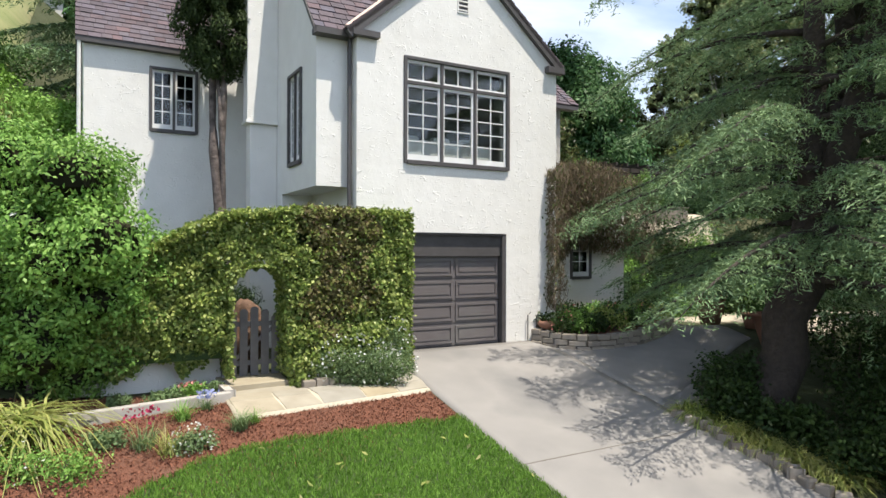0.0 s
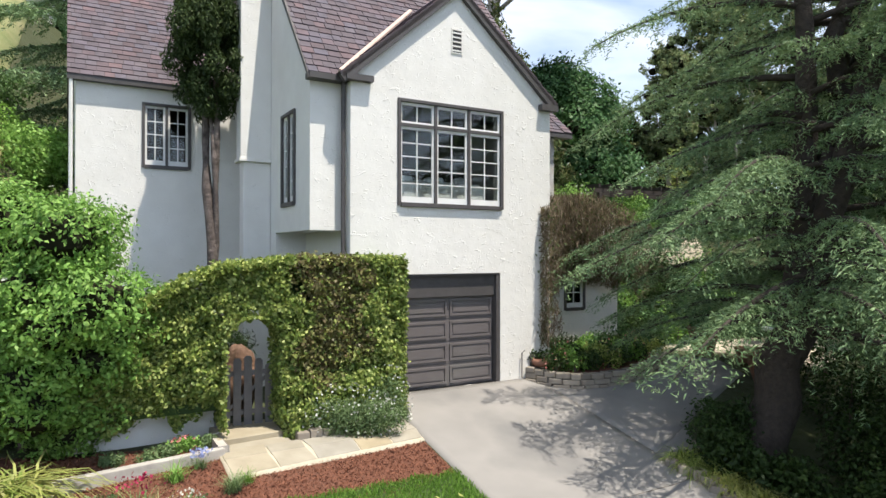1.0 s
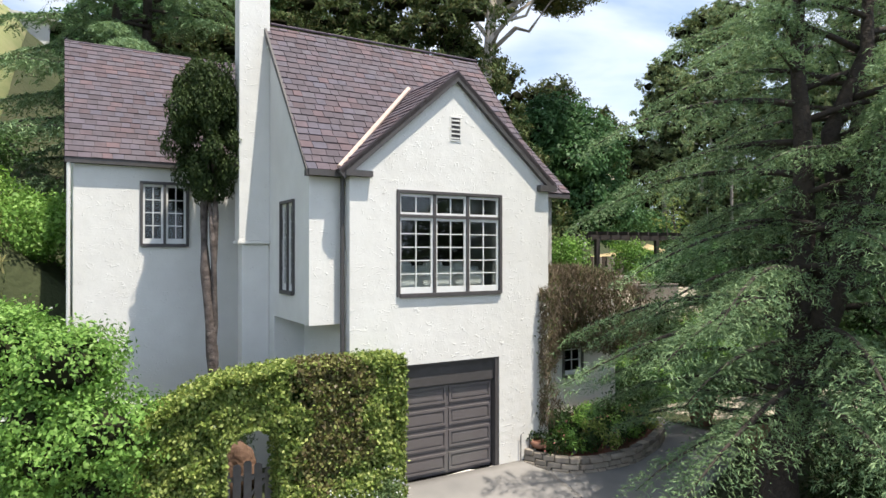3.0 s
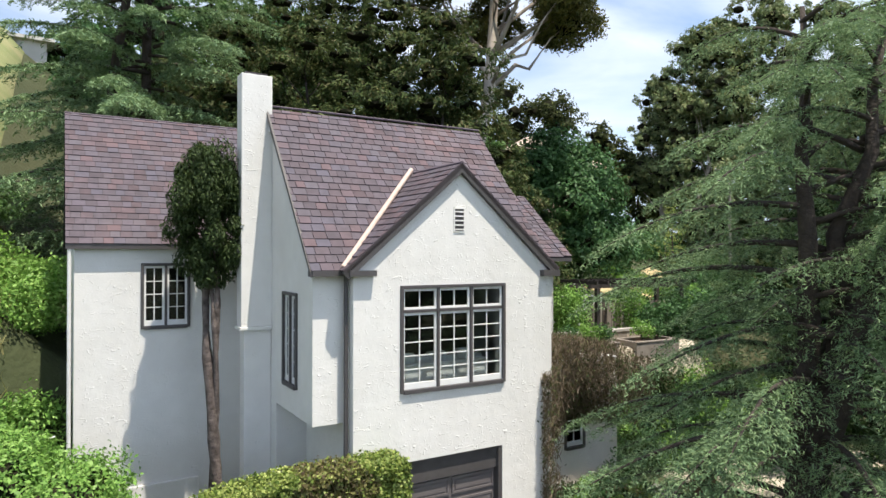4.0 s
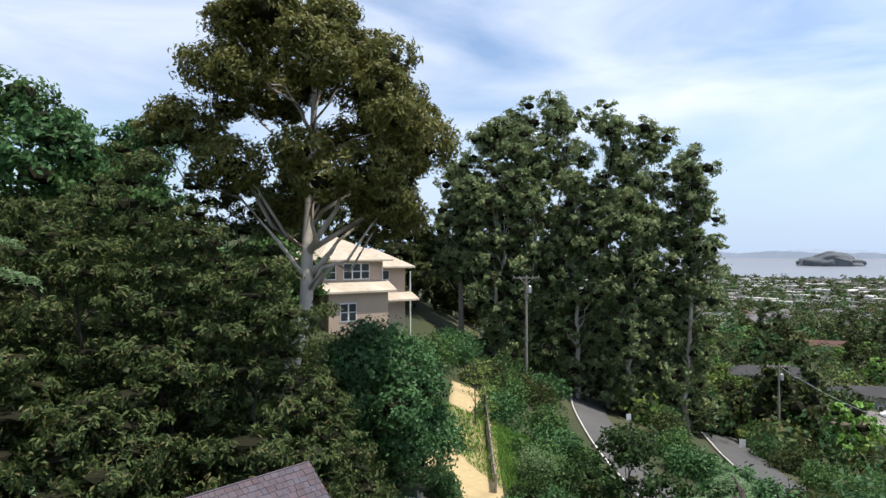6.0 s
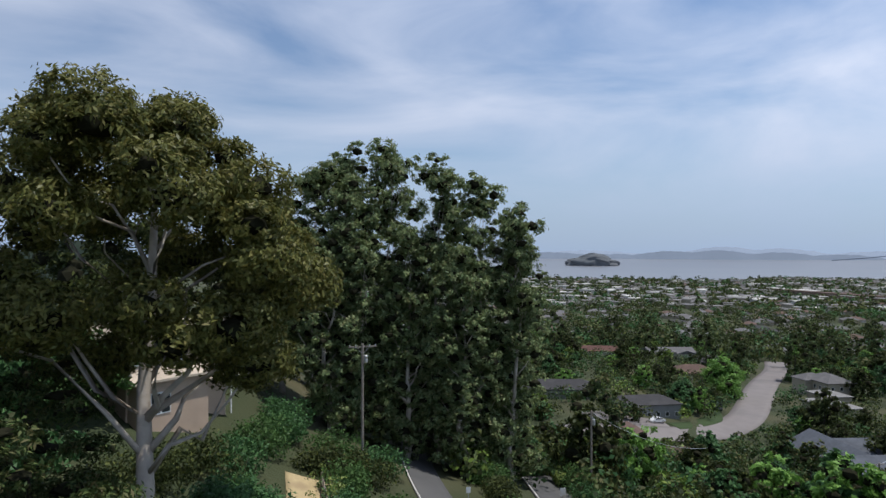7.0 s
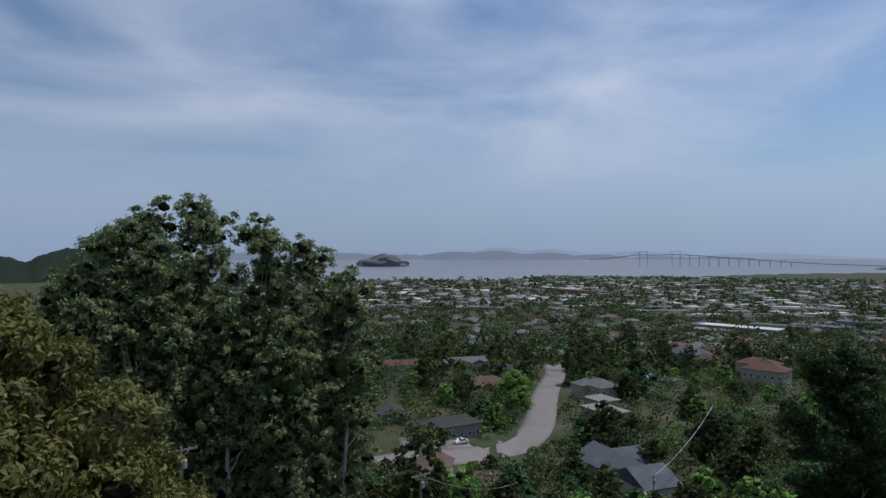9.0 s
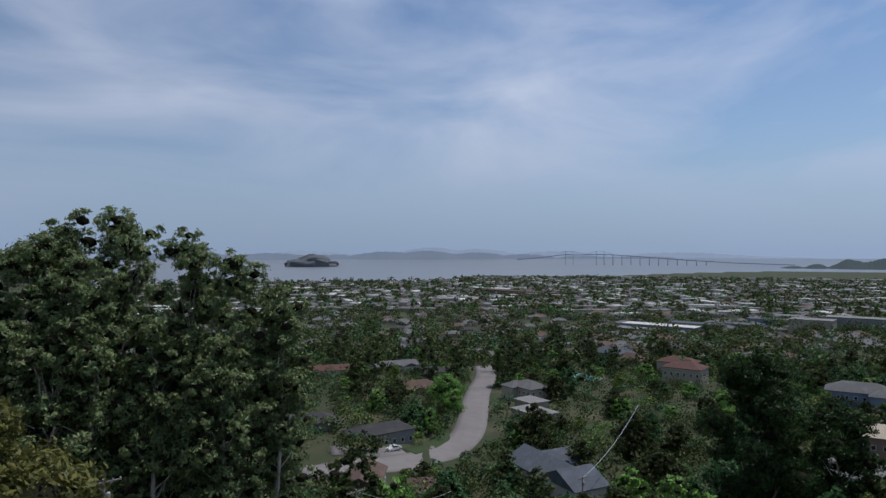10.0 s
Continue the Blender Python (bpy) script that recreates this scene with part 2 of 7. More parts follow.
TWISTBARK = material("flaking_twisted_bark", (0.19, 0.155, 0.14), (0.035, 0.027, 0.024), rough=0.95, scale=6, bump=0.9, bump_scale=14, distance=0.04)
CORE_DARK = material("crown_core_dark", (0.028, 0.026, 0.016), (0.016, 0.018, 0.010), rough=0.95, scale=3, bump=0.6, bump_scale=12, spec=0.05)
LEAF_HEDGE = foliage("hedge_leaf", ((0.077, 0.125, 0.030), (0.187, 0.262, 0.060), (0.352, 0.422, 0.111), (0.549, 0.593, 0.208), (0.132, 0.205, 0.052), (0.275, 0.365, 0.088)), rough=0.4)
LEAF_RED = foliage("bronze_leaf", ((0.104, 0.085, 0.046), (0.169, 0.163, 0.065), (0.234, 0.234, 0.078), (0.169, 0.111, 0.078)), rough=0.4)
LEAF_BUSH = foliage("bush_leaf", ((0.114, 0.240, 0.047), (0.186, 0.354, 0.075), (0.271, 0.468, 0.112), (0.343, 0.531, 0.150)), rough=0.45)
LEAF_OAK = foliage("oak_leaf", ((0.044, 0.103, 0.039), (0.078, 0.169, 0.061), (0.122, 0.244, 0.088)), rough=0.5, translucent=0.26)
LEAF_GUM = foliage("gum_leaf", ((0.070, 0.083, 0.025), (0.146, 0.154, 0.045), (0.231, 0.227, 0.066), (0.209, 0.181, 0.059)), rough=0.45, translucent=0.28)
LEAF_GROVE = foliage("grove_leaf", ((0.091, 0.139, 0.061), (0.192, 0.255, 0.112), (0.318, 0.394, 0.176), (0.280, 0.265, 0.130)), rough=0.5, translucent=0.26)
LEAF_DARK = foliage("cypress_leaf", ((0.037, 0.062, 0.023), (0.075, 0.114, 0.040), (0.130, 0.175, 0.057), (0.163, 0.142, 0.065)), rough=0.6, translucent=0.26)
LEAF_PENCIL = foliage("pencil_cypress_leaf", ((0.031, 0.052, 0.022), (0.061, 0.095, 0.034), (0.095, 0.138, 0.048)), rough=0.6)
LEAF_CEDAR = foliage("cedar_needle", ((0.119, 0.201, 0.109), (0.209, 0.316, 0.155), (0.312, 0.431, 0.216), (0.149, 0.250, 0.138)), rough=0.55, translucent=0.26)
# a leaf green with deep shade already in its colour
LEAF_SHADE = foliage("shade_dark_leaf", ((0.02, 0.04, 0.014), (0.04, 0.075, 0.022), (0.07, 0.12, 0.035)), rough=0.45)
LEAF_VINE = foliage("dry_vine", ((0.22, 0.16, 0.115), (0.32, 0.25, 0.19), (0.16, 0.12, 0.085), (0.18, 0.17, 0.08)), rough=0.8)
LEAF_TOWN = foliage("town_leaf", ((0.029, 0.043, 0.018), (0.054, 0.074, 0.025), (0.093, 0.112, 0.035), (0.041, 0.054, 0.021), (0.161, 0.179, 0.048)), rough=0.6)
LEAF_LIME = foliage("lime_leaf", ((0.125, 0.200, 0.039), (0.208, 0.300, 0.065), (0.270, 0.340, 0.091)), rough=0.5)
LEAF_GRASS = foliage("grass_blade", ((0.106, 0.221, 0.034), (0.166, 0.325, 0.051), (0.226, 0.390, 0.075), (0.136, 0.273, 0.043)), rough=0.5)
LEAF_STRIPE = foliage("striped_blade", ((0.30, 0.34, 0.08), (0.46, 0.46, 0.16), (0.20, 0.28, 0.06), (0.55, 0.52, 0.25)), rough=0.45)
LEAF_SILVER = foliage("silver_leaf", ((0.16, 0.24, 0.10), (0.24, 0.33, 0.16), (0.11, 0.18, 0.07)), rough=0.7)
PETAL_WHITE = foliage("white_petal", ((0.75, 0.75, 0.72), (0.65, 0.66, 0.62)), rough=0.7)
PETAL_PINK = foliage("pink_petal", ((0.65, 0.20, 0.20), (0.70, 0.33, 0.30)), rough=0.7)
PETAL_MAGENTA = foliage("magenta_petal", ((0.42, 0.03, 0.09), (0.5, 0.06, 0.13)), rough=0.7)
PETAL_BLUE = foliage("blue_petal", ((0.30, 0.34, 0.62), (0.42, 0.46, 0.70)), rough=0.7)
WATER = material("bay_water", (0.175, 0.19, 0.215), (0.205, 0.21, 0.225), rough=0.35, scale=0.0016, bump=0, spec=0.3)
# distance haze is mixed into these two hill colours
FARHILL = material("far_hill_haze_tint", (0.20, 0.235, 0.29), (0.18, 0.215, 0.265), rough=1.0, scale=0.004, bump=0, spec=0.0)
FARHILL_PALE = material("farther_hill_haze_tint", (0.30, 0.35, 0.43), (0.28, 0.33, 0.41), rough=1.0, scale=0.004, bump=0, spec=0.0)


# ---- geometry helpers ----
def link_mesh(name, bm, mat, parent=None, smooth=False):
    me = bpy.data.meshes.new(name)
    bm.to_mesh(me)
    bm.free()
    if smooth:
        for p in me.polygons:
            p.use_smooth = True
    if mat:
        me.materials.append(mat)
    ob = new(name, me)
    if parent:
        ob.parent = parent
    return ob


def part(name, bm, mat, parent, label="", smooth=False):
    ob = link_mesh(name, bm, mat, parent, smooth)
    return tagged(ob, label) if label else ob


def thing(name, label, category, m=None, group="", kind=""):
    ob = new(name)
    ob.empty_display_size = 0.2
    if m is not None:
        ob.matrix_world = m
    return tagged(ob, label, category, group, kind)


def box(x0, x1, y0, y1, z0, z1, bm=None, bevel=0.0, m=None):
    bm = bm or bmesh.new()
    got = bmesh.ops.create_cube(bm, size=1.0)["verts"]
    for v in got:
        v.co = Vector(((x0 + x1) / 2 + v.co.x * (x1 - x0), (y0 + y1) / 2 + v.co.y * (y1 - y0), (z0 + z1) / 2 + v.co.z * (z1 - z0)))
        if m is not None:
            v.co = m @ v.co
    if bevel:
        edges = {e for v in got for e in v.link_edges}
        bmesh.ops.bevel(bm, geom=list(edges), offset=bevel, segments=2, affect="EDGES", profile=0.6)
    return bm


def prism(points, depth_vec, bm=None):
    """A flat polygon pushed along a vector."""
    bm = bm or bmesh.new()
    a = [bm.verts.new(p) for p in points]
    b = [bm.verts.new(Vector(p) + Vector(depth_vec)) for p in points]
    bm.faces.new(a)
    bm.faces.new(b[::-1])
    for i in range(len(a)):
        j = (i + 1) % len(a)
        bm.faces.new((a[j], a[i], b[i], b[j]))
    bmesh.ops.recalc_face_normals(bm, faces=bm.faces[:])
    return bm


def wall_with_holes(x0, x1, z0, z1, y0, y1, holes, bm=None):
    """An upright wall along x with rectangular openings right through it."""
    bm = bm or bmesh.new()
    xs = sorted({x0, x1, *[h[0] for h in holes], *[h[1] for h in holes]})
    zs = sorted({z0, z1, *[h[2] for h in holes], *[h[3] for h in holes]})
    solid = lambda i, k: 0 <= i < len(xs) - 1 and 0 <= k < len(zs) - 1 and not any(
        h[0] <= (xs[i] + xs[i + 1]) / 2 <= h[1] and h[2] <= (zs[k] + zs[k + 1]) / 2 <= h[3] for h in holes)
    vert = {}

    def v(i, k, y):
        key = (i, k, y)
        if key not in vert:
            vert[key] = bm.verts.new((xs[i], y, zs[k]))
        return vert[key]
    for i in range(len(xs) - 1):
        for k in range(len(zs) - 1):
            if not solid(i, k):
                continue
            bm.faces.new((v(i, k, y0), v(i + 1, k, y0), v(i + 1, k + 1, y0), v(i, k + 1, y0)))
            bm.faces.new((v(i, k, y1), v(i, k + 1, y1), v(i + 1, k + 1, y1), v(i + 1, k, y1)))
            for a, b, (p, q) in (((i, k), (i, k + 1), (i - 1, k)), ((i + 1, k), (i + 1, k + 1), (i + 1, k)), ((i, k), (i + 1, k), (i, k - 1)), ((i, k + 1), (i + 1, k + 1), (i, k + 1))):
                if not solid(p, q):
                    bm.faces.new((v(*a, y0), v(*b, y0), v(*b, y1), v(*a, y1)))
    bmesh.ops.recalc_face_normals(bm, faces=bm.faces[:])
    return bm


def tube(points, radii, sides=8, bm=None):
    """A round limb through points, with a radius at each."""
    radii = [float(r) for r in radii]
    bm = bm or bmesh.new()
    rings = []
    for i, p in enumerate(points):
        p = Vector(p)
        d = (Vector(points[min(i + 1, len(points) - 1)]) - Vector(points[max(i - 1, 0)])).normalized()
        a = d.orthogonal().normalized() if abs(d.z) < 0.9 else Vector((1, 0, 0)).cross(d).normalized()
        b = d.cross(a)
        rings.append([bm.verts.new(p + radii[i] * (math.cos(2 * math.pi * k / sides) * a + math.sin(2 * math.pi * k / sides) * b)) for k in range(sides)])
    for r, s in zip(rings, rings[1:]):
        for k in range(sides):
            bm.faces.new((r[k], r[(k + 1) % sides], s[(k + 1) % sides], s[k]))
    bm.faces.new(rings[0][::-1])
    bm.faces.new(rings[-1])
    return bm


def lathe(profile, sides=20, bm=None, at=(0, 0, 0)):
    """A turned shape from (radius, height) pairs."""
    bm = bm or bmesh.new()
    rings = [[bm.verts.new((at[0] + r * math.cos(2 * math.pi * k / sides), at[1] + r * math.sin(2 * math.pi * k / sides), at[2] + z)) for k in range(sides)] for r, z in profile]
    for a, b in zip(rings, rings[1:]):
        for k in range(sides):
            bm.faces.new((a[k], a[(k + 1) % sides], b[(k + 1) % sides], b[k]))
    bm.faces.new(rings[0][::-1])
    bm.faces.new(rings[-1])
    return bm


def raw_mesh(name, verts, faces, mat, parent=None):
    """A mesh from arrays: verts (n, 3), faces (m, 4) or (m, 3)."""
    me = bpy.data.meshes.new(name)
    verts, faces = np.asarray(verts, dtype=np.float32), np.asarray(faces, dtype=np.int32)
    k = faces.shape[1]
    me.vertices.add(len(verts))
    me.vertices.foreach_set("co", verts.ravel())
    me.loops.add(faces.size)
    me.loops.foreach_set("vertex_index", faces.ravel())
    me.polygons.add(len(faces))
    me.polygons.foreach_set("loop_start", np.arange(len(faces), dtype=np.int32) * k)
    me.update(calc_edges=True)
    me.materials.append(mat)
    ob = new(name, me)
    if parent:
        ob.parent = parent
    return ob


def unit(a):
    return a / np.maximum(np.linalg.norm(a, axis=1, keepdims=True), 1e-9)


def leaves(name, centre, along, size, mat, parent=None, width=0.5, flat=0.0, rng=None, face=None, jitter=0.55):
    """Many single leaves, each a folded lozenge: centre and direction arrays, length(s), width as a share of the length."""
    rng = rng or np.random.default_rng(1)
    n = len(centre)
    size = np.broadcast_to(np.asarray(size, dtype=float), (n,))[:, None] * rng.uniform(0.7, 1.3, (n, 1))
    d = unit(along)
    up = rng.normal(size=(n, 3)) * (1 - flat) + np.array([0, 0, 1.0]) * flat * 3
    if face is not None:
        up = unit(face) + rng.normal(size=(n, 3)) * jitter
        d = unit(d - up * (np.sum(d * up, 1) / np.maximum(np.sum(up * up, 1), 1e-6))[:, None])
    side = unit(np.cross(d, up))
    nor = np.cross(side, d)
    a, b = centre - d * size / 2, centre + d * size / 2
    fold = nor * size * 0.12
    c, e = centre + side * size * width / 2 + fold, centre - side * size * width / 2 + fold
    verts = np.stack([a, c, b, e], 1).reshape(-1, 3)
    idx = np.arange(n)[:, None] * 4
    return raw_mesh(name, verts, idx + np.array([0, 1, 2, 3]), mat, parent)


def clump_points(rng, centre, radii, n, shell=0.55):
    """Points in a ball squashed to radii, denser towards its skin, with outward directions."""
    d = unit(rng.normal(size=(n, 3)))
    r = (shell + (1 - shell) * rng.random((n, 1))) ** 0.8
    return np.asarray(centre) + d * r * np.asarray(radii), d


# ---- the lie of the land ----
HOUSE_TURN = 29.6
HOUSE = (-0.82, 13.935)
HC, HS = math.cos(radians(HOUSE_TURN)), math.sin(radians(HOUSE_TURN))


def to_house(x, y):
    dx, dy = x - HOUSE[0], y - HOUSE[1]
    return dx * HC + dy * HS, -dx * HS + dy * HC


def from_house(u, v):
    return HOUSE[0] + u * HC - v * HS, HOUSE[1] + u * HS + v * HC


def smooth(a, b, t):
    t = np.clip((t - a) / (b - a), 0, 1)
    return t * t * (3 - 2 * t)


def ground(x, y):
    """The height of the ground: a driveway that climbs to the garage, a terraced yard, a hill on one side and a long fall to the flat by the bay."""
    x, y = np.asarray(x, dtype=float), np.asarray(y, dtype=float)
    u, v = to_house(x, y)
    front = np.clip(0.21 * v, -1.5, 0.0) + 0.09 * np.clip(u - 3, 0, 5) * smooth(0.5, -1.5, v)
    left = np.minimum(0.21 * v, -0.32 + 0.03 * v) * smooth(6.0, 3.0, v)
    front = front + (np.clip(left, -1.5, 0) - front) * smooth(-0.5, -0.8, u)
    soft = 14 * smooth(24, 42, u)
    yard = 3.6 * smooth(3.0 - soft, 4.5 + 1.0 * smooth(9, 6, u) + soft, v - 8 * smooth(22, 34, u) - 2.6 * smooth(7.5, 6, u))
    w = -0.6 * x + 0.8 * y
    hill = 21 * smooth(20, 85, w) * smooth(120, 20, x) + 6 * smooth(5, 12, -u) * smooth(-3, 10, v)
    s = 0.77 * x + 0.64 * y
    fall = -22 * smooth(36, 165, s) - 21 * smooth(170, 620, s) - 9 * smooth(600, 1400, s)
    side = 2.2 * smooth(9, 20, u) * smooth(0, -10, v) * smooth(60, 25, s)
    return front + yard + hill + fall + side + 0.1


def gz(x, y):
    return float(ground(x, y))


def drape(name, f, nu, nv, mat, lift=0.02, thick=0.06, label="", category="", parent=None, kind="structure", edge=0.0):
    """A sheet laid over the ground: f(s, t) gives x, y for s, t in 0..1."""
    s, t = np.meshgrid(np.linspace(0, 1, nu), np.linspace(0, 1, nv), indexing="ij")
    x, y = f(s.ravel(), t.ravel())
    z = ground(x, y) + lift
    top = np.stack([x, y, z], 1)
    n = len(top)
    verts = np.concatenate([top, top - [0, 0, thick]])
    i, j = np.meshgrid(np.arange(nu - 1), np.arange(nv - 1), indexing="ij")
    a = (i * nv + j).ravel()
    quads = np.stack([a, a + nv, a + nv + 1, a + 1], 1)
    ring = [k * nv for k in range(nu)] + [(nu - 1) * nv + k for k in range(1, nv)] + [k * nv + nv - 1 for k in range(nu - 2, -1, -1)] + [k for k in range(nv - 2, 0, -1)]
    skirt = np.array([[ring[k], ring[k] + n, ring[(k + 1) % len(ring)] + n, ring[(k + 1) % len(ring)]] for k in range(len(ring))])
    ob = raw_mesh(name, verts, np.concatenate([quads, skirt]), mat, parent)
    for p in ob.data.polygons[:len(quads)]:
        p.use_smooth = True
    return tagged(ob, label, category, kind=kind)


def strip(points, width):
    """For drape: a band of some width along a smooth line."""
    p = np.array(points, dtype=float)
    run = np.r_[0, np.cumsum(np.linalg.norm(np.diff(p, axis=0), axis=1))]
    run /= run[-1]

    def f(s, t):
        e = 0.02
        at = lambda q: np.stack([np.interp(np.clip(q, 0, 1), run, p[:, k]) for k in (0, 1)], 1)
        mid = (at(s - 0.06) + at(s - 0.03) + at(s) + at(s + 0.03) + at(s + 0.06)) / 5
        d = at(s + 0.09) - at(s - 0.09)
        d = d / np.maximum(np.linalg.norm(d, axis=1, keepdims=True), 1e-6)
        q = mid + np.stack([-d[:, 1], d[:, 0]], 1) * (t[:, None] - 0.5) * width
        return q[:, 0], q[:, 1]
    return f


def patch(corners):
    """For drape: a four-sided piece of ground, given in house coordinates."""
    c = np.array([from_house(*p) for p in corners])

    def f(s, t):
        s, t = s[:, None], t[:, None]
        q = c[0] * (1 - s) * (1 - t) + c[1] * s * (1 - t) + c[2] * s * t + c[3] * (1 - s) * t
        return q[:, 0], q[:, 1]
    return f


def make_ground():
    k = np.linspace(-1, 1, 261)
    reach = lambda a: np.sign(a) * (26 * np.abs(a) + 4900 * np.abs(a) ** 6)
    gx, gy = np.meshgrid(reach(k) + 6, reach(k) + 16, indexing="ij")
    z = ground(gx, gy)
    n = len(k)
    i, j = np.meshgrid(np.arange(n - 1), np.arange(n - 1), indexing="ij")
    a = (i * n + j).ravel()
    verts = np.stack([gx.ravel(), gy.ravel(), z.ravel()], 1)
    # the shore: past it the bed sinks under the bay
    verts[:, 2] -= 12 * smooth(0, 60, bay_side(verts[:, 0], verts[:, 1]))
    ob = raw_mesh("ground", verts, np.stack([a, a + n, a + n + 1, a + 1], 1), GROUND)
    for p in ob.data.polygons:
        p.use_smooth = True
    tagged(ob, "hilly ground of dry grass and green scrub", "ground", kind="structure")


def bay_side(x, y):
    """Metres past the shoreline, towards the bay."""
    # the shore bends from one bearing to another as the marsh reaches out
    a = np.arctan2(x, y)
    r = np.hypot(x, y)
    shore = 1900 + 500 * smooth(radians(58), radians(66), a) + 900 * smooth(radians(72), radians(92), a) + 2500 * smooth(radians(100), radians(112), a) - 500 * smooth(radians(40), radians(20), a)
    return np.where((a > radians(-40)), r - shore, -100.0)


make_ground()

# ---- the house ----
house_pose = pose(*HOUSE, 0, 0, 0, HOUSE_TURN)
house = thing("house", "white stucco two-storey cottage with slate roof and garage", "house", house_pose)
EAVE, RISE = 6.80, 1.17
F_RIDGE_V, F_RIDGE_Z = 3.45, 10.78
M_RIDGE_V, M_RIDGE_Z = 8.65, 11.12


def window_unit(parent, m, w, h, cols, rows, top_cols=0, sill=True, name="window"):
    """A white casement in a dark surround: m puts its lower left outer corner; x along the wall, y into it."""
    win = new(name)
    win.parent = parent
    win.matrix_local = m
    t = 0.07
    for x0, x1 in ((-t, 0), (w, w + t)):
        part("jamb", box(x0, x1, -0.05, 0.16, -t, h + t, bevel=0.006), TRIM, win, "dark grey painted jamb")
    part("head", box(0, w, -0.05, 0.16, h, h + t, bevel=0.006), TRIM, win, "dark grey painted head")
    part("sill", box(0, w, -0.07, 0.16, -t - 0.02, 0, bevel=0.006), TRIM, win, "dark grey painted sill")
    bays = len(cols)
    bw = w / bays
    for b in range(bays):
        x0 = b * bw + (0.03 if b else 0)
        x1 = (b + 1) * bw - (0.03 if b < bays - 1 else 0)
        if b:
            part("mullion", box(b * bw - 0.03, b * bw + 0.03, -0.03, 0.12, 0, h), TRIM, win)
        spans = [(0, h, rows, 0.13)] if not top_cols else [(0, h * 0.76, rows, 0.13), (h * 0.79, h, 1, 0.05)]
        for z0, z1, nr, low in spans:
            bm = box(x0, x0 + 0.05, 0.02, 0.07, z0, z1)
            box(x1 - 0.05, x1, 0.02, 0.07, z0, z1, bm)
            box(x0 + 0.05, x1 - 0.05, 0.02, 0.07, z0, z0 + low, bm)
            box(x0 + 0.05, x1 - 0.05, 0.02, 0.07, z1 - 0.06, z1, bm)
            part("sash", bm, WHITE, win, "white painted sash")
            a0, a1, c0, c1 = x0 + 0.05, x1 - 0.05, z0 + low, z1 - 0.06
            for k in range(1, cols[b]):
                x = a0 + (a1 - a0) * k / cols[b]
                part("glazing_bar", box(x - 0.011, x + 0.011, 0.025, 0.06, c0, c1), WHITE, win)
            for k in range(1, nr):
                z = c0 + (c1 - c0) * k / nr
                part("glazing_bar", box(a0, a1, 0.027, 0.058, z - 0.011, z + 0.011), WHITE, win)
            for i in range(cols[b]):
                for k in range(nr):
                    pane = part("pane", box(a0 + (a1 - a0) * i / cols[b] + 0.011, a0 + (a1 - a0) * (i + 1) / cols[b] - 0.011, 0.040, 0.045,
                                            c0 + (c1 - c0) * k / nr + 0.011, c0 + (c1 - c0) * (k + 1) / nr - 0.011), GLASS, win)
                    pane.visible_shadow = False
        if top_cols:
            part("transom", box(x0, x1, -0.02, 0.1, h * 0.76, h * 0.79), TRIM, win)
    return win


def along_v(u):
    """A pose for a wall that runs along v: x of the piece runs towards -v, y into +u."""
    return Matrix.Translation((u, 0, 0)) @ Matrix.Rotation(radians(-90), 4, "Z")


U0, U1 = -1.12, 4.15          # the gabled front
GAR = (0.02, 2.66, 0.10, 2.68)
BIG = (0.03, 2.65, 4.24, 6.42)
bm = wall_with_holes(U0, U1, -0.6, EAVE, 0.0, 0.28, [GAR, BIG])
part("front_wall", bm, STUCCO, house, "white trowelled stucco wall")
apex = (U0 + U1) / 2 - 0.06
bm = prism([(U0, 0, EAVE), (U1, 0, EAVE), (apex, 0, 9.02)], (0, 0.28, 0))
part("gable_wall", bm, STUCCO, house)
# overhanging bay beside the gable
BU = -1.86
part("bay_front_wall", box(BU, U0, 0.38, 0.62, 3.62, EAVE), STUCCO, house)
bm = wall_with_holes(-5.3, -0.62, 3.62, EAVE, 0.0, 0.25, [(-2.28, -1.40, 4.28, 6.24)])
bm.transform(Matrix.Translation((BU, 0, 0)) @ Matrix.Rotation(radians(-90), 4, "Z"))
part("bay_side_wall", bm, STUCCO, house)
part("bay_floor", box(BU + 0.25, U0, 0.62, 3.0, 3.62, 3.8), STUCCO, house)
# the gable triangle of the side wall, under the front roof
bm = prism([(BU, 0.38, EAVE), (BU, 5.3, EAVE), (BU, F_RIDGE_V, F_RIDGE_Z - 0.12)], (0.25, 0, 0))
part("side_gable_wall", bm, STUCCO, house)
part("porch_side_wall", box(U0, U0 + 0.28, 0.28, 3.0, -0.6, 3.62), STUCCO, house)
part("porch_back_wall", box(BU + 0.0, U0, 2.9, 3.15, -0.6, 3.62), STUCCO, house)
part("lower_side_wall", box(BU, BU + 0.25, 3.15, 5.3, -0.6, 3.62), STUCCO, house)
part("right_side_wall", box(U1 - 0.28, U1, 0.28, 4.6, -0.6, EAVE), STUCCO, house)
# left wing
LW = (-4.50, -3.48, 5.36, 6.86)
part("wing_front_wall", wall_with_holes(-6.02, BU, 0.2, 7.42, 5.32, 5.6, [(LW[0], LW[1], LW[2], LW[3])]), STUCCO, house)
part("wing_plinth", box(-6.02, -3.2, 5.22, 5.32, 0.2, 1.42, bevel=0.03), STUCCO, house)
bm = prism([(-6.02, 5.6, 0.2), (-6.02, 11.8, 0.2), (-6.02, 11.8, 7.6), (-6.02, M_RIDGE_V, 10.95), (-6.02, 5.6, 7.6)], (0.28, 0, 0))
part("wing_end_wall", bm, STUCCO, house)
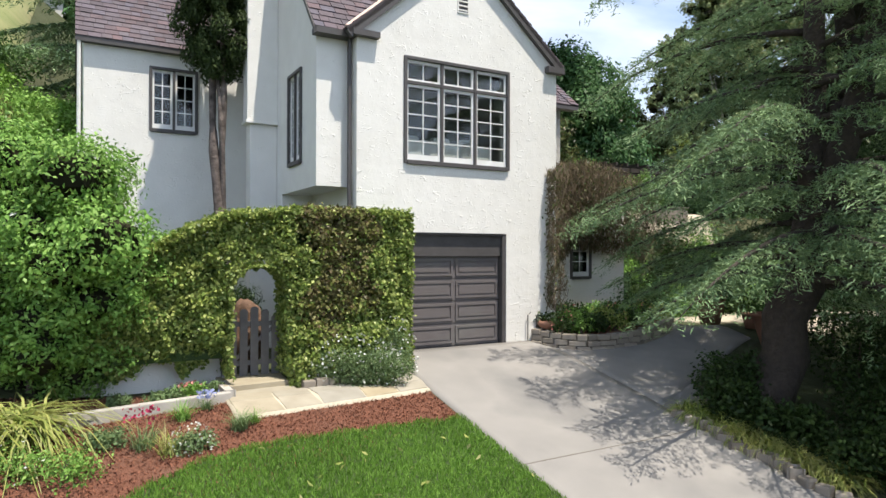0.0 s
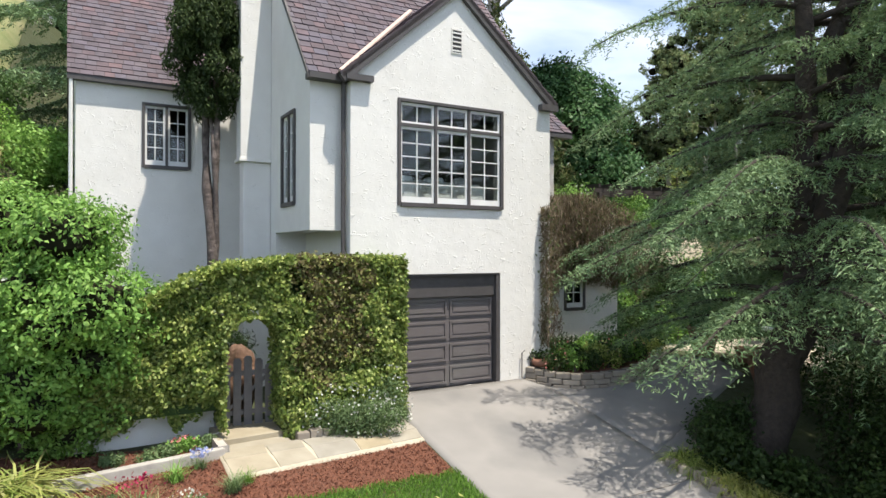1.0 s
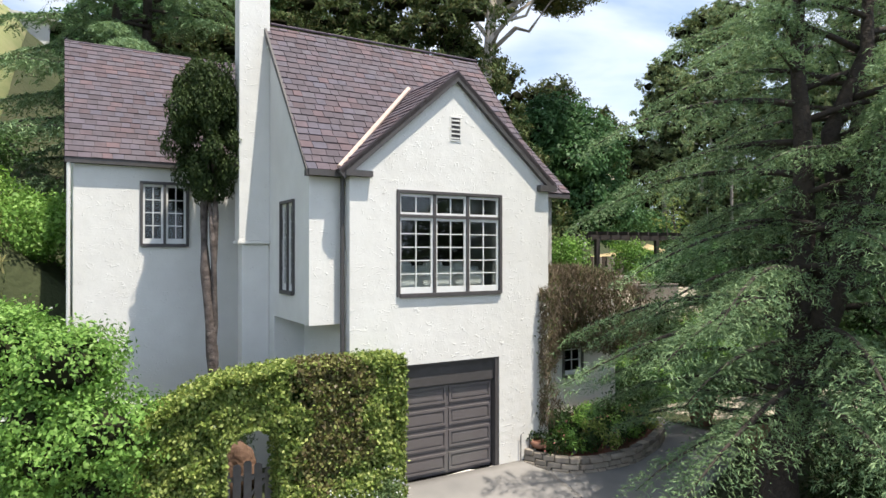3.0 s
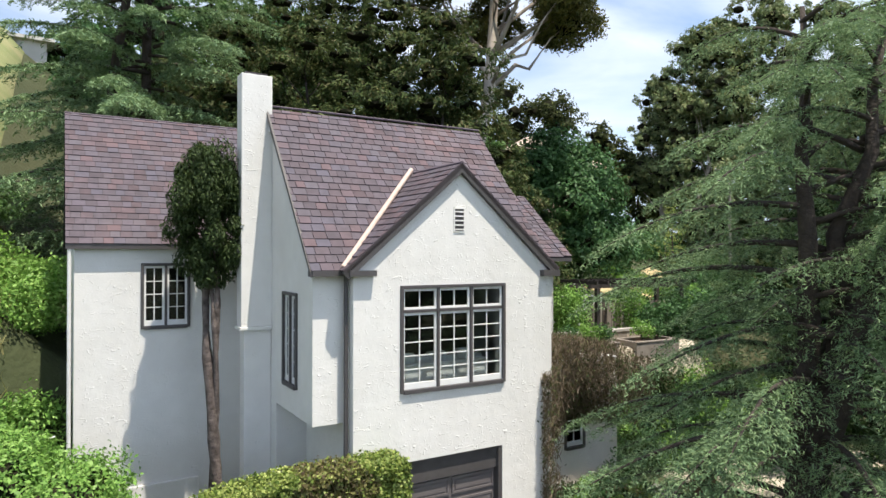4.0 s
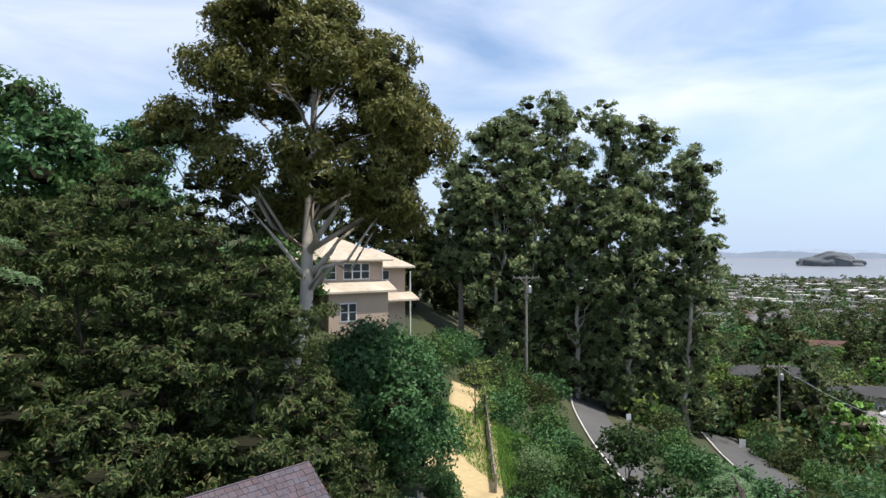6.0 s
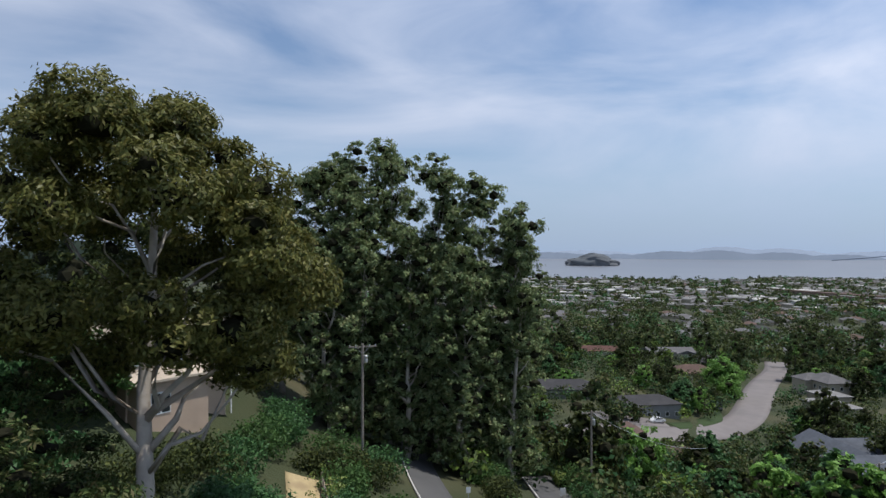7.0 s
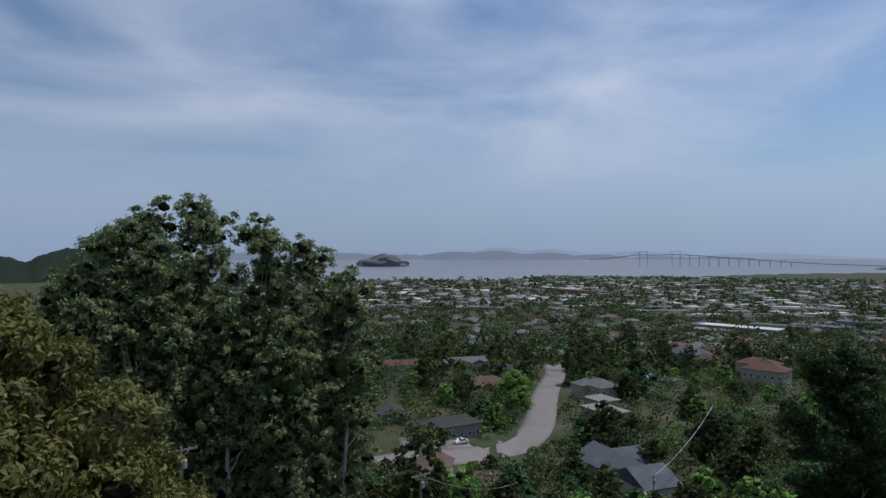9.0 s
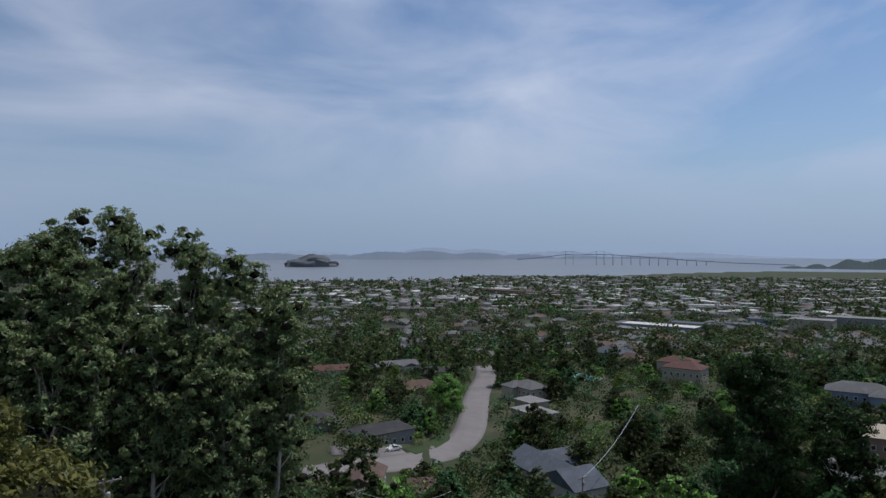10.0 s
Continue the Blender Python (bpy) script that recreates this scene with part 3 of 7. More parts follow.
# right rear block
part("rear_front_wall", box(4.15, 7.7, 4.1, 4.35, 1.0, 7.1), STUCCO, house)
bm = prism([(7.7, 4.1, 1.0), (7.7, 12.6, 1.0), (7.7, 12.6, 7.2), (7.7, M_RIDGE_V, 10.9), (7.7, 4.1, 7.1)], (-0.28, 0, 0))
part("rear_end_wall", bm, STUCCO, house)
part("back_wall", box(-6.02, 7.7, 12.0, 12.3, 1.0, 7.3), STUCCO, house)
# rooms behind the glass: near-black linings, their dimness put into the colour
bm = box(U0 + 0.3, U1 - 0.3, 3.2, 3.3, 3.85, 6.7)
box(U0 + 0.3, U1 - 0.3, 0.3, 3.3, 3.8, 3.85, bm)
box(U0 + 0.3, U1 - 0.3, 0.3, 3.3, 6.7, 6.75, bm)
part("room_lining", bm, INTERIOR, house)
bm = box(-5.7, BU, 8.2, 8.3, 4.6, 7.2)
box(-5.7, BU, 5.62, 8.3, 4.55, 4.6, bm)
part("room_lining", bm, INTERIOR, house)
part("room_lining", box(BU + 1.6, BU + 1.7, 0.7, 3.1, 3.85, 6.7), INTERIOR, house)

window_unit(house, Matrix.Translation((BIG[0], 0.0, BIG[2])), BIG[1] - BIG[0], BIG[3] - BIG[2], (2, 2, 2), 5, top_cols=2)
window_unit(house, Matrix.Translation((LW[0], 5.32, LW[2])), LW[1] - LW[0], LW[3] - LW[2], (2, 2), 4)
window_unit(house, Matrix.Translation((BU, 0, 0)) @ Matrix.Rotation(radians(-90), 4, "Z") @ Matrix.Translation((-2.28, 0, 4.28)), 0.88, 1.96, (2, 2), 5)

# louvred vent in the gable
vent = new("gable_vent")
vent.parent = house
bm = box(1.30, 1.33, -0.02, 0.05, 7.66, 8.22)
box(1.57, 1.60, -0.02, 0.05, 7.66, 8.22, bm)
box(1.33, 1.57, -0.02, 0.05, 7.66, 7.69, bm)
box(1.33, 1.57, -0.02, 0.05, 8.19, 8.22, bm)
part("vent_frame", bm, STUCCO, vent)
part("vent_back", box(1.33, 1.57, -0.006, -0.002, 7.69, 8.19), TRIM, vent)
for k in range(5):
    part("slat", box(1.33, 1.57, -0.03, 0.0, 0, 0.03, m=Matrix.Translation((0, 0, 7.71 + k * 0.1))), STUCCO, vent)

# garage door
door = new("garage_door")
door.parent = house
part("door_panel", box(GAR[0], GAR[1], 0.20, 0.25, GAR[2], GAR[3]), DOORPAINT, door, "grey-brown sectional garage door")
bm = box(GAR[0] - 0.02, GAR[0] + 0.10, 0.02, 0.2, GAR[2], GAR[3])
box(GAR[1] - 0.10, GAR[1] + 0.02, 0.02, 0.2, GAR[2], GAR[3], bm)
box(GAR[0] + 0.1, GAR[1] - 0.1, 0.02, 0.2, GAR[3] - 0.05, GAR[3] + 0.02, bm)
part("door_casing", bm, TRIM, door)
part("door_header", box(GAR[0] + 0.1, GAR[1] - 0.1, 0.10, 0.2, 2.16, GAR[3] - 0.05), TRIM, door)
mid = (GAR[0] + GAR[1]) / 2
for r in range(4):
    z0 = 0.12 + r * 0.51
    for x0, x1 in ((GAR[0] + 0.1, mid), (mid, GAR[1] - 0.1)):
        bm = box(x0 + 0.04, x1 - 0.04, 0.17, 0.2, z0 + 0.06, z0 + 0.11)
        box(x0 + 0.04, x1 - 0.04, 0.17, 0.2, z0 + 0.40, z0 + 0.45, bm)
        box(x0 + 0.04, x0 + 0.09, 0.17, 0.2, z0 + 0.11, z0 + 0.40, bm)
        box(x1 - 0.09, x1 - 0.04, 0.17, 0.2, z0 + 0.11, z0 + 0.40, bm)
        box(x0 + 0.13, x1 - 0.13, 0.182, 0.2, z0 + 0.15, z0 + 0.36, bm)
        part("raised_panel", bm, DOORPAINT, door)
    part("section_joint", box(GAR[0] + 0.1, GAR[1] - 0.1, 0.197, 0.2, z0 - 0.006, z0 + 0.006), TRIM, door)

# chimney
chimney = new("chimney")
chimney.parent = house
bm = box(-2.60, -1.86, 3.30, 3.75, 5.42, 11.5, bevel=0.02)
part("chimney_shaft", bm, STUCCO, chimney)
part("chimney_lip", box(-2.64, -1.865, 3.24, 3.78, 5.34, 5.42, bevel=0.015), STUCCO, chimney)
part("chimney_base", box(-2.52, -1.865, 3.34, 3.75, -0.4, 5.34, bevel=0.02), STUCCO, chimney)
part("chimney_top", box(-2.50, -1.96, 3.38, 3.67, 11.5, 11.56), FELT, chimney)

# eaves, gutters and rakes
bm = box(BU - 0.1, U0 - 0.14, 0.10, 0.38, EAVE - 0.09, EAVE + 0.03)
box(U0 - 0.14, U0 + 0.46, -0.16, 0.0, EAVE - 0.09, EAVE + 0.03, bm)
box(U0 - 0.14, U0, 0.0, 0.38, EAVE - 0.09, EAVE + 0.03, bm)
part("eave_gutter", bm, TRIM, house)
part("eave_return", box(U1 - 0.36, U1 + 0.14, -0.16, 0.0, EAVE - 0.17, EAVE - 0.02), TRIM, house)
part("wing_gutter", box(-6.2, BU - 0.7, 5.14, 5.32, 7.28, 7.40), TRIM, house)
part("rear_gutter", box(4.2, 8.25, 3.82, 4.1, 6.92, 7.04), TRIM, house)
part("downpipe", tube([(U0 - 0.08, 0.2, 6.7), (U0 - 0.08, 0.2, 3.2), (U0 - 0.08, 0.2, 0.0)], [0.05] * 3, 8), TRIM, house, "dark painted downpipe")
part("downpipe", tube([(-6.12, 5.2, 7.3), (-6.12, 5.2, 0.4)], [0.045] * 2, 8), STUCCO, house, "pale painted downpipe")
half = U1 - apex
for side in (-1, 1):
    e0, e1 = Vector((apex, -0.12, 9.20)), Vector((apex + side * (half + 0.14), -0.12, EAVE - 0.02))
    d = (e1 - e0).normalized()
    nrm = Vector((-d.z, 0, d.x)) * (-0.17 if side > 0 else 0.17)
    nrm = nrm if nrm.z < 0 else -nrm
    part("rake_board", prism([e0, e1, e1 + nrm, e0 + Vector((0, 0, nrm.z * 1.5))], (0, 0.11, 0)), TRIM, house)


# ---- roofs ----
roof = new("roof")
roof.parent = house


def clip_polygon(poly, x0, x1, y0, y1):
    """The part of a convex polygon inside a rectangle, or nothing."""
    for axis, lim, keep in ((0, x0, 1), (0, x1, -1), (1, y0, 1), (1, y1, -1)):
        out = []
        for i, p in enumerate(poly):
            q = poly[(i + 1) % len(poly)]
            a, b = keep * (p[axis] - lim), keep * (q[axis] - lim)
            if a >= 0:
                out.append(p)
            if (a < 0) != (b < 0):
                f = a / (a - b)
                out.append((p[0] + (q[0] - p[0]) * f, p[1] + (q[1] - p[1]) * f))
        poly = out
        if len(poly) < 3:
            return []
    return poly


def roof_slope(origin, across, up, poly, seed, singles=0, exposure=0.218, width=0.265):
    """A slope of slates: poly in (across, up) metres on the plane; courses start at the eave. Some slates are parts of their own."""
    rng = random.Random(seed)
    across, up = Vector(across).normalized(), Vector(up).normalized()
    nor = across.cross(up)
    put = lambda p, h: Vector(origin) + across * p[0] + up * p[1] + nor * h
    base = bmesh.new()
    prism([put(p, -0.10) for p in poly], nor * 0.10, base)
    part("roof_deck", base, FELT, roof)
    joined = bmesh.new()
    ys = [p[1] for p in poly]
    xs = [p[0] for p in poly]
    made, y, row = 0, min(ys), 0
    while y < max(ys):
        x = min(xs) - rng.random() * width
        while x < max(xs):
            w = width * rng.uniform(0.75, 1.25)
            cut = clip_polygon(list(poly), x + 0.006, x + w - 0.006, y - 0.005, y + exposure + 0.03)
            x += w
            if len(cut) < 3:
                continue
            area = 0.5 * abs(sum(cut[i][0] * cut[(i + 1) % len(cut)][1] - cut[(i + 1) % len(cut)][0] * cut[i][1] for i in range(len(cut))))
            if area < 0.004:
                continue
            lift, drop = rng.uniform(0.018, 0.028), 0.026
            top = [put(p, 0.006 + lift - drop * (p[1] - y) / exposure * 0.75) for p in cut]
            bm = bmesh.new() if made < singles else joined
            a = [bm.verts.new(p) for p in top]
            b = [bm.verts.new(p - nor * 0.022) for p in top]
            bm.faces.new(a)
            for i in range(len(a)):
                j = (i + 1) % len(a)
                bm.faces.new((a[j], a[i], b[i], b[j]))
            if made < singles:
                part("shingle", bm, SLATE_ONE, roof)
            made += 1
        y += exposure
        row += 1
    rest = part("slate_cladding", joined, SLATE, roof)
    tagged(rest, kind="stuff")


SQ = math.hypot(1, RISE)
eave_v = 0.12
flen = (F_RIDGE_V - eave_v) * SQ
# front slope, with the gable's own roof cut into it by a valley
va_u, va_h = apex, (9.20 - EAVE) / RISE * SQ
roof_slope((0, eave_v, EAVE + 0.02), (1, 0, 0), (0, 1, RISE),
           [(BU - 0.12, 0), (U0 - 0.12, 0), (apex, va_h), (apex, flen), (BU - 0.12, flen)], 3, singles=150)
roof_slope((0, eave_v, EAVE + 0.02), (1, 0, 0), (0, 1, RISE),
           [(apex, va_h), (U1 + 0.14, 0), (U1 + 0.14, flen), (apex, flen)], 4, singles=80)
# back of the front block, down to the valley behind it
roof_slope((0, F_RIDGE_V + 3.2, F_RIDGE_Z - 3.0), (-1, 0, 0), (0, -3.2, 3.0), [(-U1 - 0.14, 0), (2.0, 0), (2.0, 4.3), (-U1 - 0.14, 4.3)], 5)
# gable slopes: the eave runs back from the front
gd = (9.20 - EAVE) / (half + 0.14)
depth = (9.20 - EAVE) / RISE + 0.25
gl = math.hypot(half + 0.14, 9.20 - EAVE)
roof_slope((apex - half - 0.14, -0.12, EAVE + 0.02), (0, -1, 0), (half + 0.14, 0, 9.20 - EAVE), [(0, 0), (-0.24, 0), (-depth - 0.1, gl), (0, gl)], 6, singles=70)
roof_slope((apex + half + 0.14, -0.12, EAVE + 0.02), (0, 1, 0), (-half - 0.14, 0, 9.20 - EAVE), [(0, 0), (0.24, 0), (depth + 0.1, gl), (0, gl)], 7)
# left wing and the long main slope
lw_e, lw_z = 5.14, 7.40
ll = math.hypot(M_RIDGE_V - lw_e, M_RIDGE_Z - lw_z)
roof_slope((0, lw_e, lw_z), (1, 0, 0), (0, M_RIDGE_V - lw_e, M_RIDGE_Z - lw_z), [(-6.2, 0), (BU - 0.7, 0), (BU - 0.7, ll), (-6.2, ll)], 8)
roof_slope((0, lw_e, lw_z), (1, 0, 0), (0, M_RIDGE_V - lw_e, M_RIDGE_Z - lw_z), [(BU - 0.7, 0.0), (-1.25, 0.0), (-1.25, ll), (BU - 0.7, ll)], 9)
part("roof_cheek", prism([(-1.27, lw_e, lw_z - 0.1), (-1.27, M_RIDGE_V, M_RIDGE_Z - 0.1), (-1.27, lw_e, 8.25)], (0.06, 0, 0)), FELT, roof)
re_v, re_z = 3.82, 7.06
rl = math.hypot(M_RIDGE_V - re_v, M_RIDGE_Z - re_z)
roof_slope((0, re_v, re_z), (1, 0, 0), (0, M_RIDGE_V - re_v, M_RIDGE_Z - re_z), [(-1.25, 1.6), (4.3, 1.6), (4.3, 0.0), (7.9, 0.0), (7.9, rl), (-1.25, rl)], 10)
roof_slope((0, re_v, re_z + 0.03), (1, 0, 0), (0, M_RIDGE_V - re_v, M_RIDGE_Z - re_z), [(7.9, 0.0), (8.25, 0.0), (8.25, rl * 0.53), (7.9, rl * 0.53)], 11)
roof_slope((0, 12.5, 7.1), (-1, 0, 0), (0, M_RIDGE_V - 12.5, M_RIDGE_Z - 7.1), [(-7.9, 0), (6.2, 0), (6.2, 5.5), (-7.9, 5.5)], 12)
bm = tube([(-6.2, M_RIDGE_V, M_RIDGE_Z + 0.01), (7.9, M_RIDGE_V, M_RIDGE_Z + 0.01)], [0.035, 0.035], 6)
tube([(BU - 0.12, F_RIDGE_V, F_RIDGE_Z + 0.02), (U1 + 0.14, F_RIDGE_V, F_RIDGE_Z + 0.02)], [0.03, 0.03], 6, bm)
tube([(apex, -0.12, 9.22), (apex, 2.2, 9.22)], [0.05, 0.05], 6, bm)
part("ridge_cap", bm, SLATE_ONE, roof)
vstart, vend = Vector((U0 - 0.20, eave_v - 0.05, EAVE + 0.09)), Vector((apex - 0.08, eave_v + (9.2 - EAVE) / RISE, 9.31))
part("valley_flashing", tube([vstart, vend], [0.06, 0.06], 8), COPPER, roof, "pale pink metal valley flashing")
part("rake_board", prism([(BU - 0.14, eave_v, EAVE - 0.1), (BU - 0.14, F_RIDGE_V, F_RIDGE_Z - 0.1), (BU - 0.14, F_RIDGE_V, F_RIDGE_Z + 0.02), (BU - 0.14, eave_v, EAVE + 0.02)], (0.05, 0, 0)), TRIM, roof)
part("chimney_flashing", box(-1.95, -1.62, 2.98, 3.30, 10.12, 10.17), WHITE, roof)


# ---- plants ----
def limb_path(a, b, rng, bend=0.12, n=5):
    a, b = np.asarray(a, float), np.asarray(b, float)
    k = np.linspace(0, 1, n)[:, None]
    p = a + (b - a) * k
    p[1:-1] += rng.normal(size=(n - 2, 3)) * np.linalg.norm(b - a) * bend * 0.4
    return [tuple(q) for q in p]


def broadleaf(name, at, label, clumps, leaf, mat, per, trunk, bark, category="tree", seed=1, base_z=None, width=0.5, shell=0.5, group="", limbs=True, droop=0.0, core=0.48):
    """A tree or bush: a tapered trunk, limbs to its clumps, and leaves in each. clumps: (x, y, z, rx, ry, rz) from its foot."""
    rng = np.random.default_rng(seed)
    z = gz(*at) if base_z is None else base_z
    tree = thing(name, label, category, pose(at[0], at[1], z), group)
    c = np.array([q[:3] for q in clumps], float)
    low = c[:, 2].min()
    if trunk:
        tip = np.array([c[:, 0].mean() * 0.8, c[:, 1].mean() * 0.8, low + (c[:, 2].max() - low) * 0.7])
        stem = np.array(limb_path((0, 0, -0.4), tip, rng, 0.05, 7))
        bm = tube([tuple(q) for q in stem], list(np.linspace(trunk, trunk * 0.2, 7)), 9)
        part("trunk", bm, bark, tree, smooth=True)
        if limbs:
            for q in c[::(2 if len(c) > 16 else 1)]:
                r0 = trunk * rng.uniform(0.3, 0.5)
                reach = math.hypot(q[0] - tip[0], q[1] - tip[1])
                z0 = min(max(q[2] * 0.4, q[2] - 0.9 * reach - 0.5), tip[2])
                root = [np.interp(z0, stem[:, 2], stem[:, j]) for j in range(3)]
                part("limb", tube(limb_path(root, q, rng), list(np.linspace(r0 * (1.2 - z0 / (tip[2] + 1)), r0 * 0.12, 5)), 6), bark, tree, smooth=True)
    # near-black lumps added in the clumps to block light and darken the gaps
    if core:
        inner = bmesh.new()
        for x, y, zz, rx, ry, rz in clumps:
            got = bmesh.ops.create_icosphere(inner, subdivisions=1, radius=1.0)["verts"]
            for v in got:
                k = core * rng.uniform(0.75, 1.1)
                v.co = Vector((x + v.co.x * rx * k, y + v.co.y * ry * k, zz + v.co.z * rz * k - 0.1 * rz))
        tagged(part("dark_core", inner, CORE_DARK, tree, "near-black lumps added inside the crown to deepen its shade"), kind="stuff")
    pts, dirs, faces = [], [], []
    mid = c.mean(axis=0)
    for x, y, zz, rx, ry, rz in clumps:
        n = int(per * (rx * ry + ry * rz + rx * rz) / 3)
        # each clump is broken into sprays, which leave gaps between them
        k = max(8, n // 26)
        sub, sd = clump_points(rng, (x, y, zz), (rx, ry, rz), k, shell)
        i = rng.integers(0, k, n)
        spread = 0.15 * (rx * ry * rz) ** (1 / 3)
        pts.append(sub[i] + rng.normal(size=(n, 3)) * spread * np.array([1, 1, 0.75]))
        dirs.append(sd[i] * 0.3 + rng.normal(size=(n, 3)) * 0.8 - [0, 0, droop])
        out = unit((np.array([x, y, zz]) - mid)[None])
        faces.append(sd[i] + out * 0.3 + [0, 0, 0.25])
    pts, dirs, faces = np.concatenate(pts), np.concatenate(dirs), np.concatenate(faces)
    leaves("crown", pts, dirs, leaf, mat, tree, width, rng=rng, face=faces)
    return tree


def clump_tree(rng, height, crown, low, n, flat=0.75, lean=(0, 0)):
    """Clumps for a crown of that radius between low and height."""
    out = []
    for k in range(n):
        t = (k + 0.5) / n
        zz = low + (height - low) * t
        r = crown * math.sqrt(max(0.05, 1 - (2 * abs(t - 0.42)) ** 2)) * rng.uniform(0.45, 0.85)
        a = rng.uniform(0, 2 * math.pi)
        s = crown * rng.uniform(0.34, 0.52)
        out.append((r * math.cos(a) + lean[0] * t, r * math.sin(a) + lean[1] * t, zz - s * 0.3, s, s, s * flat))
    return out


def cedar(name, at, label, height, reach, mat, seed, n_limbs=60, base_z=None, stems=((0, 0),), trunk=0.45, low=1.5, needle=0.11, dense=1.0, droop=0.35, lopsided=None, power=0.85, fork=None):
    """A cedar: a tall trunk, tiers of nearly level limbs with drooping tips, each a flat spray of side twigs with needle tufts."""
    rng = np.random.default_rng(seed)
    z = gz(*at) if base_z is None else base_z
    tree = thing(name, label, "tree", pose(at[0], at[1], z))
    split = np.array(fork if fork else (0.0, 0.0, -0.5), float)
    if fork:
        part("bole", tube(limb_path((-0.65, -0.1, -0.6), split + [0.0, 0.0, 0.25], rng, 0.05, 7), list(np.linspace(trunk * 1.55, trunk * 1.1, 7)), 12), DARKBARK, tree, "thick leaning dark-barked bole", True)
    for sx, sy in stems:
        top = np.array([sx, sy, height])
        p = limb_path(split, top * (0.93 if fork else 1.0), rng, 0.03, 7)
        part("trunk", tube(p, list(np.linspace(trunk, 0.05, 7)), 9), DARKBARK, tree, smooth=True)

    def on_stem(sx, sy, zz):
        if fork and zz < split[2]:
            return np.array([-0.65, -0.1, -0.6]) + (split - [-0.65, -0.1, -0.6]) * (zz + 0.6) / (split[2] + 0.6)
        f = (zz - split[2]) / (height - split[2])
        return split + (np.array([sx, sy, height]) - split) * f
    pts, dirs = [], []
    for k in range(n_limbs):
        t = (k + rng.random()) / n_limbs
        zz = low + (height - low) * t ** (1.05 if fork else 0.9)
        length = reach * (1 - t) ** power * rng.uniform(0.65, 1.1) + 0.35
        a = k * 2.39996 + rng.normal() * 0.3
        if lopsided:
            share, turn = lopsided
            length *= 1 - (1 - share) * max(0.0, math.cos(a - radians(turn)))
        sx, sy = stems[k % len(stems)]
        root = on_stem(sx, sy, zz)
        out = np.array([math.cos(a), math.sin(a), 0.0])
        side = np.array([-out[1], out[0], 0.0])
        if fork:
            root *= 1 - 0.08 * t ** 3
        rise = rng.uniform(-0.05, 0.28) + (0.5 * t ** 2 if fork else 0.0)
        m = 9
        s = np.linspace(0, 1, m)[:, None]
        path = root + out * length * s + np.array([0, 0, 1.0]) * length * (rise * s - (rise + droop) * 0.55 * s ** 2.2)
        path += side * np.sin(s * 3 + rng.random() * 6) * length * 0.03
        part("limb", tube([tuple(q) for q in path], list(np.linspace(0.028 + 0.012 * length, 0.008, m)), 5), DARKBARK, tree, smooth=True)
        # twigs to both sides
        nt = max(10, int(length * 11))
        for q in range(nt):
            f = 0.15 + 0.85 * (q + rng.random()) / nt
            base = np.array([np.interp(f, s[:, 0], path[:, j]) for j in range(3)])
            tl = length * 0.20 * (1.15 - f) ** 0.6 * rng.uniform(0.6, 1.2) + 0.16
            sg = 1 if q % 2 else -1
            d = unit((out * rng.uniform(0.5, 1.0) + side * sg * rng.uniform(0.6, 1.2) + np.array([0, 0, rng.uniform(-0.35, 0.05)]))[None])[0]
            nn = max(5, int(tl * 34 * dense * 0.11 / needle))
            g = rng.random((nn, 1))
            hang = np.array([0, 0, -1.0]) * tl * (0.55 * g ** 1.8 + 0.0)
            pp = base + d * tl * g + hang + rng.normal(size=(nn, 3)) * [0.05, 0.05, 0.035]
            pts.append(pp)
            dirs.append(d + rng.normal(size=(nn, 3)) * 0.55 - [0, 0, 0.35] * g)
    pts, dirs = np.concatenate(pts), np.concatenate(dirs)
    leaves("crown", pts, dirs, needle, mat, tree, 0.17, 0.3, rng, face=np.tile([0.0, 0.0, 1.0], (len(pts), 1)), jitter=0.6)
    return tree


def tuft(name, at, label, n, length, mat, seed, spread=0.6, width=0.06, category="plant", arch=0.7, lift=0.0, flowers=None, group=""):
    """A tuft of arching blades from one foot, each of three joints."""
    rng = np.random.default_rng(seed)
    ob = thing(name, label, category, pose(at[0], at[1], gz(*at) + lift), group)
    a = rng.uniform(0, 2 * math.pi, n)
    tilt = rng.uniform(0.05, 1.0, n) * spread
    ln = length * rng.uniform(0.6, 1.15, n)
    foot = np.stack([rng.normal(size=n) * 0.12 * length, rng.normal(size=n) * 0.12 * length, np.zeros(n)], 1)
    d = np.stack([np.cos(a), np.sin(a), np.zeros(n)], 1)
    side = np.stack([-np.sin(a), np.cos(a), np.zeros(n)], 1)
    verts = []
    for k, f in enumerate((0, 0.35, 0.7, 1.0)):
        out = d * (ln * np.sin(tilt + arch * f) * f)[:, None]
        up = np.array([0, 0, 1.0]) * (ln * np.cos(tilt + arch * f * 1.3) * f)[:, None]
        w = side * (width * (1 - f * 0.9) / 2 * length)
        verts += [foot + out + up + w, foot + out + up - w]
    v = np.stack(verts, 1).reshape(-1, 3)
    i = np.arange(n)[:, None] * 8
    faces = np.concatenate([i + np.array([0, 1, 3, 2]), i + np.array([2, 3, 5, 4]), i + np.array([4, 5, 7, 6])])
    tagged(raw_mesh("blade", v, faces, mat, ob), kind="stuff")
    if flowers:
        fm, fn, fh = flowers
        c = np.stack([rng.normal(size=fn) * length * 0.22, rng.normal(size=fn) * length * 0.22, rng.uniform(0.65, 1.0, fn) * fh], 1)
        leaves("flower", c, rng.normal(size=(fn, 3)), 0.05, fm, ob, 0.9, rng=rng)
    return ob


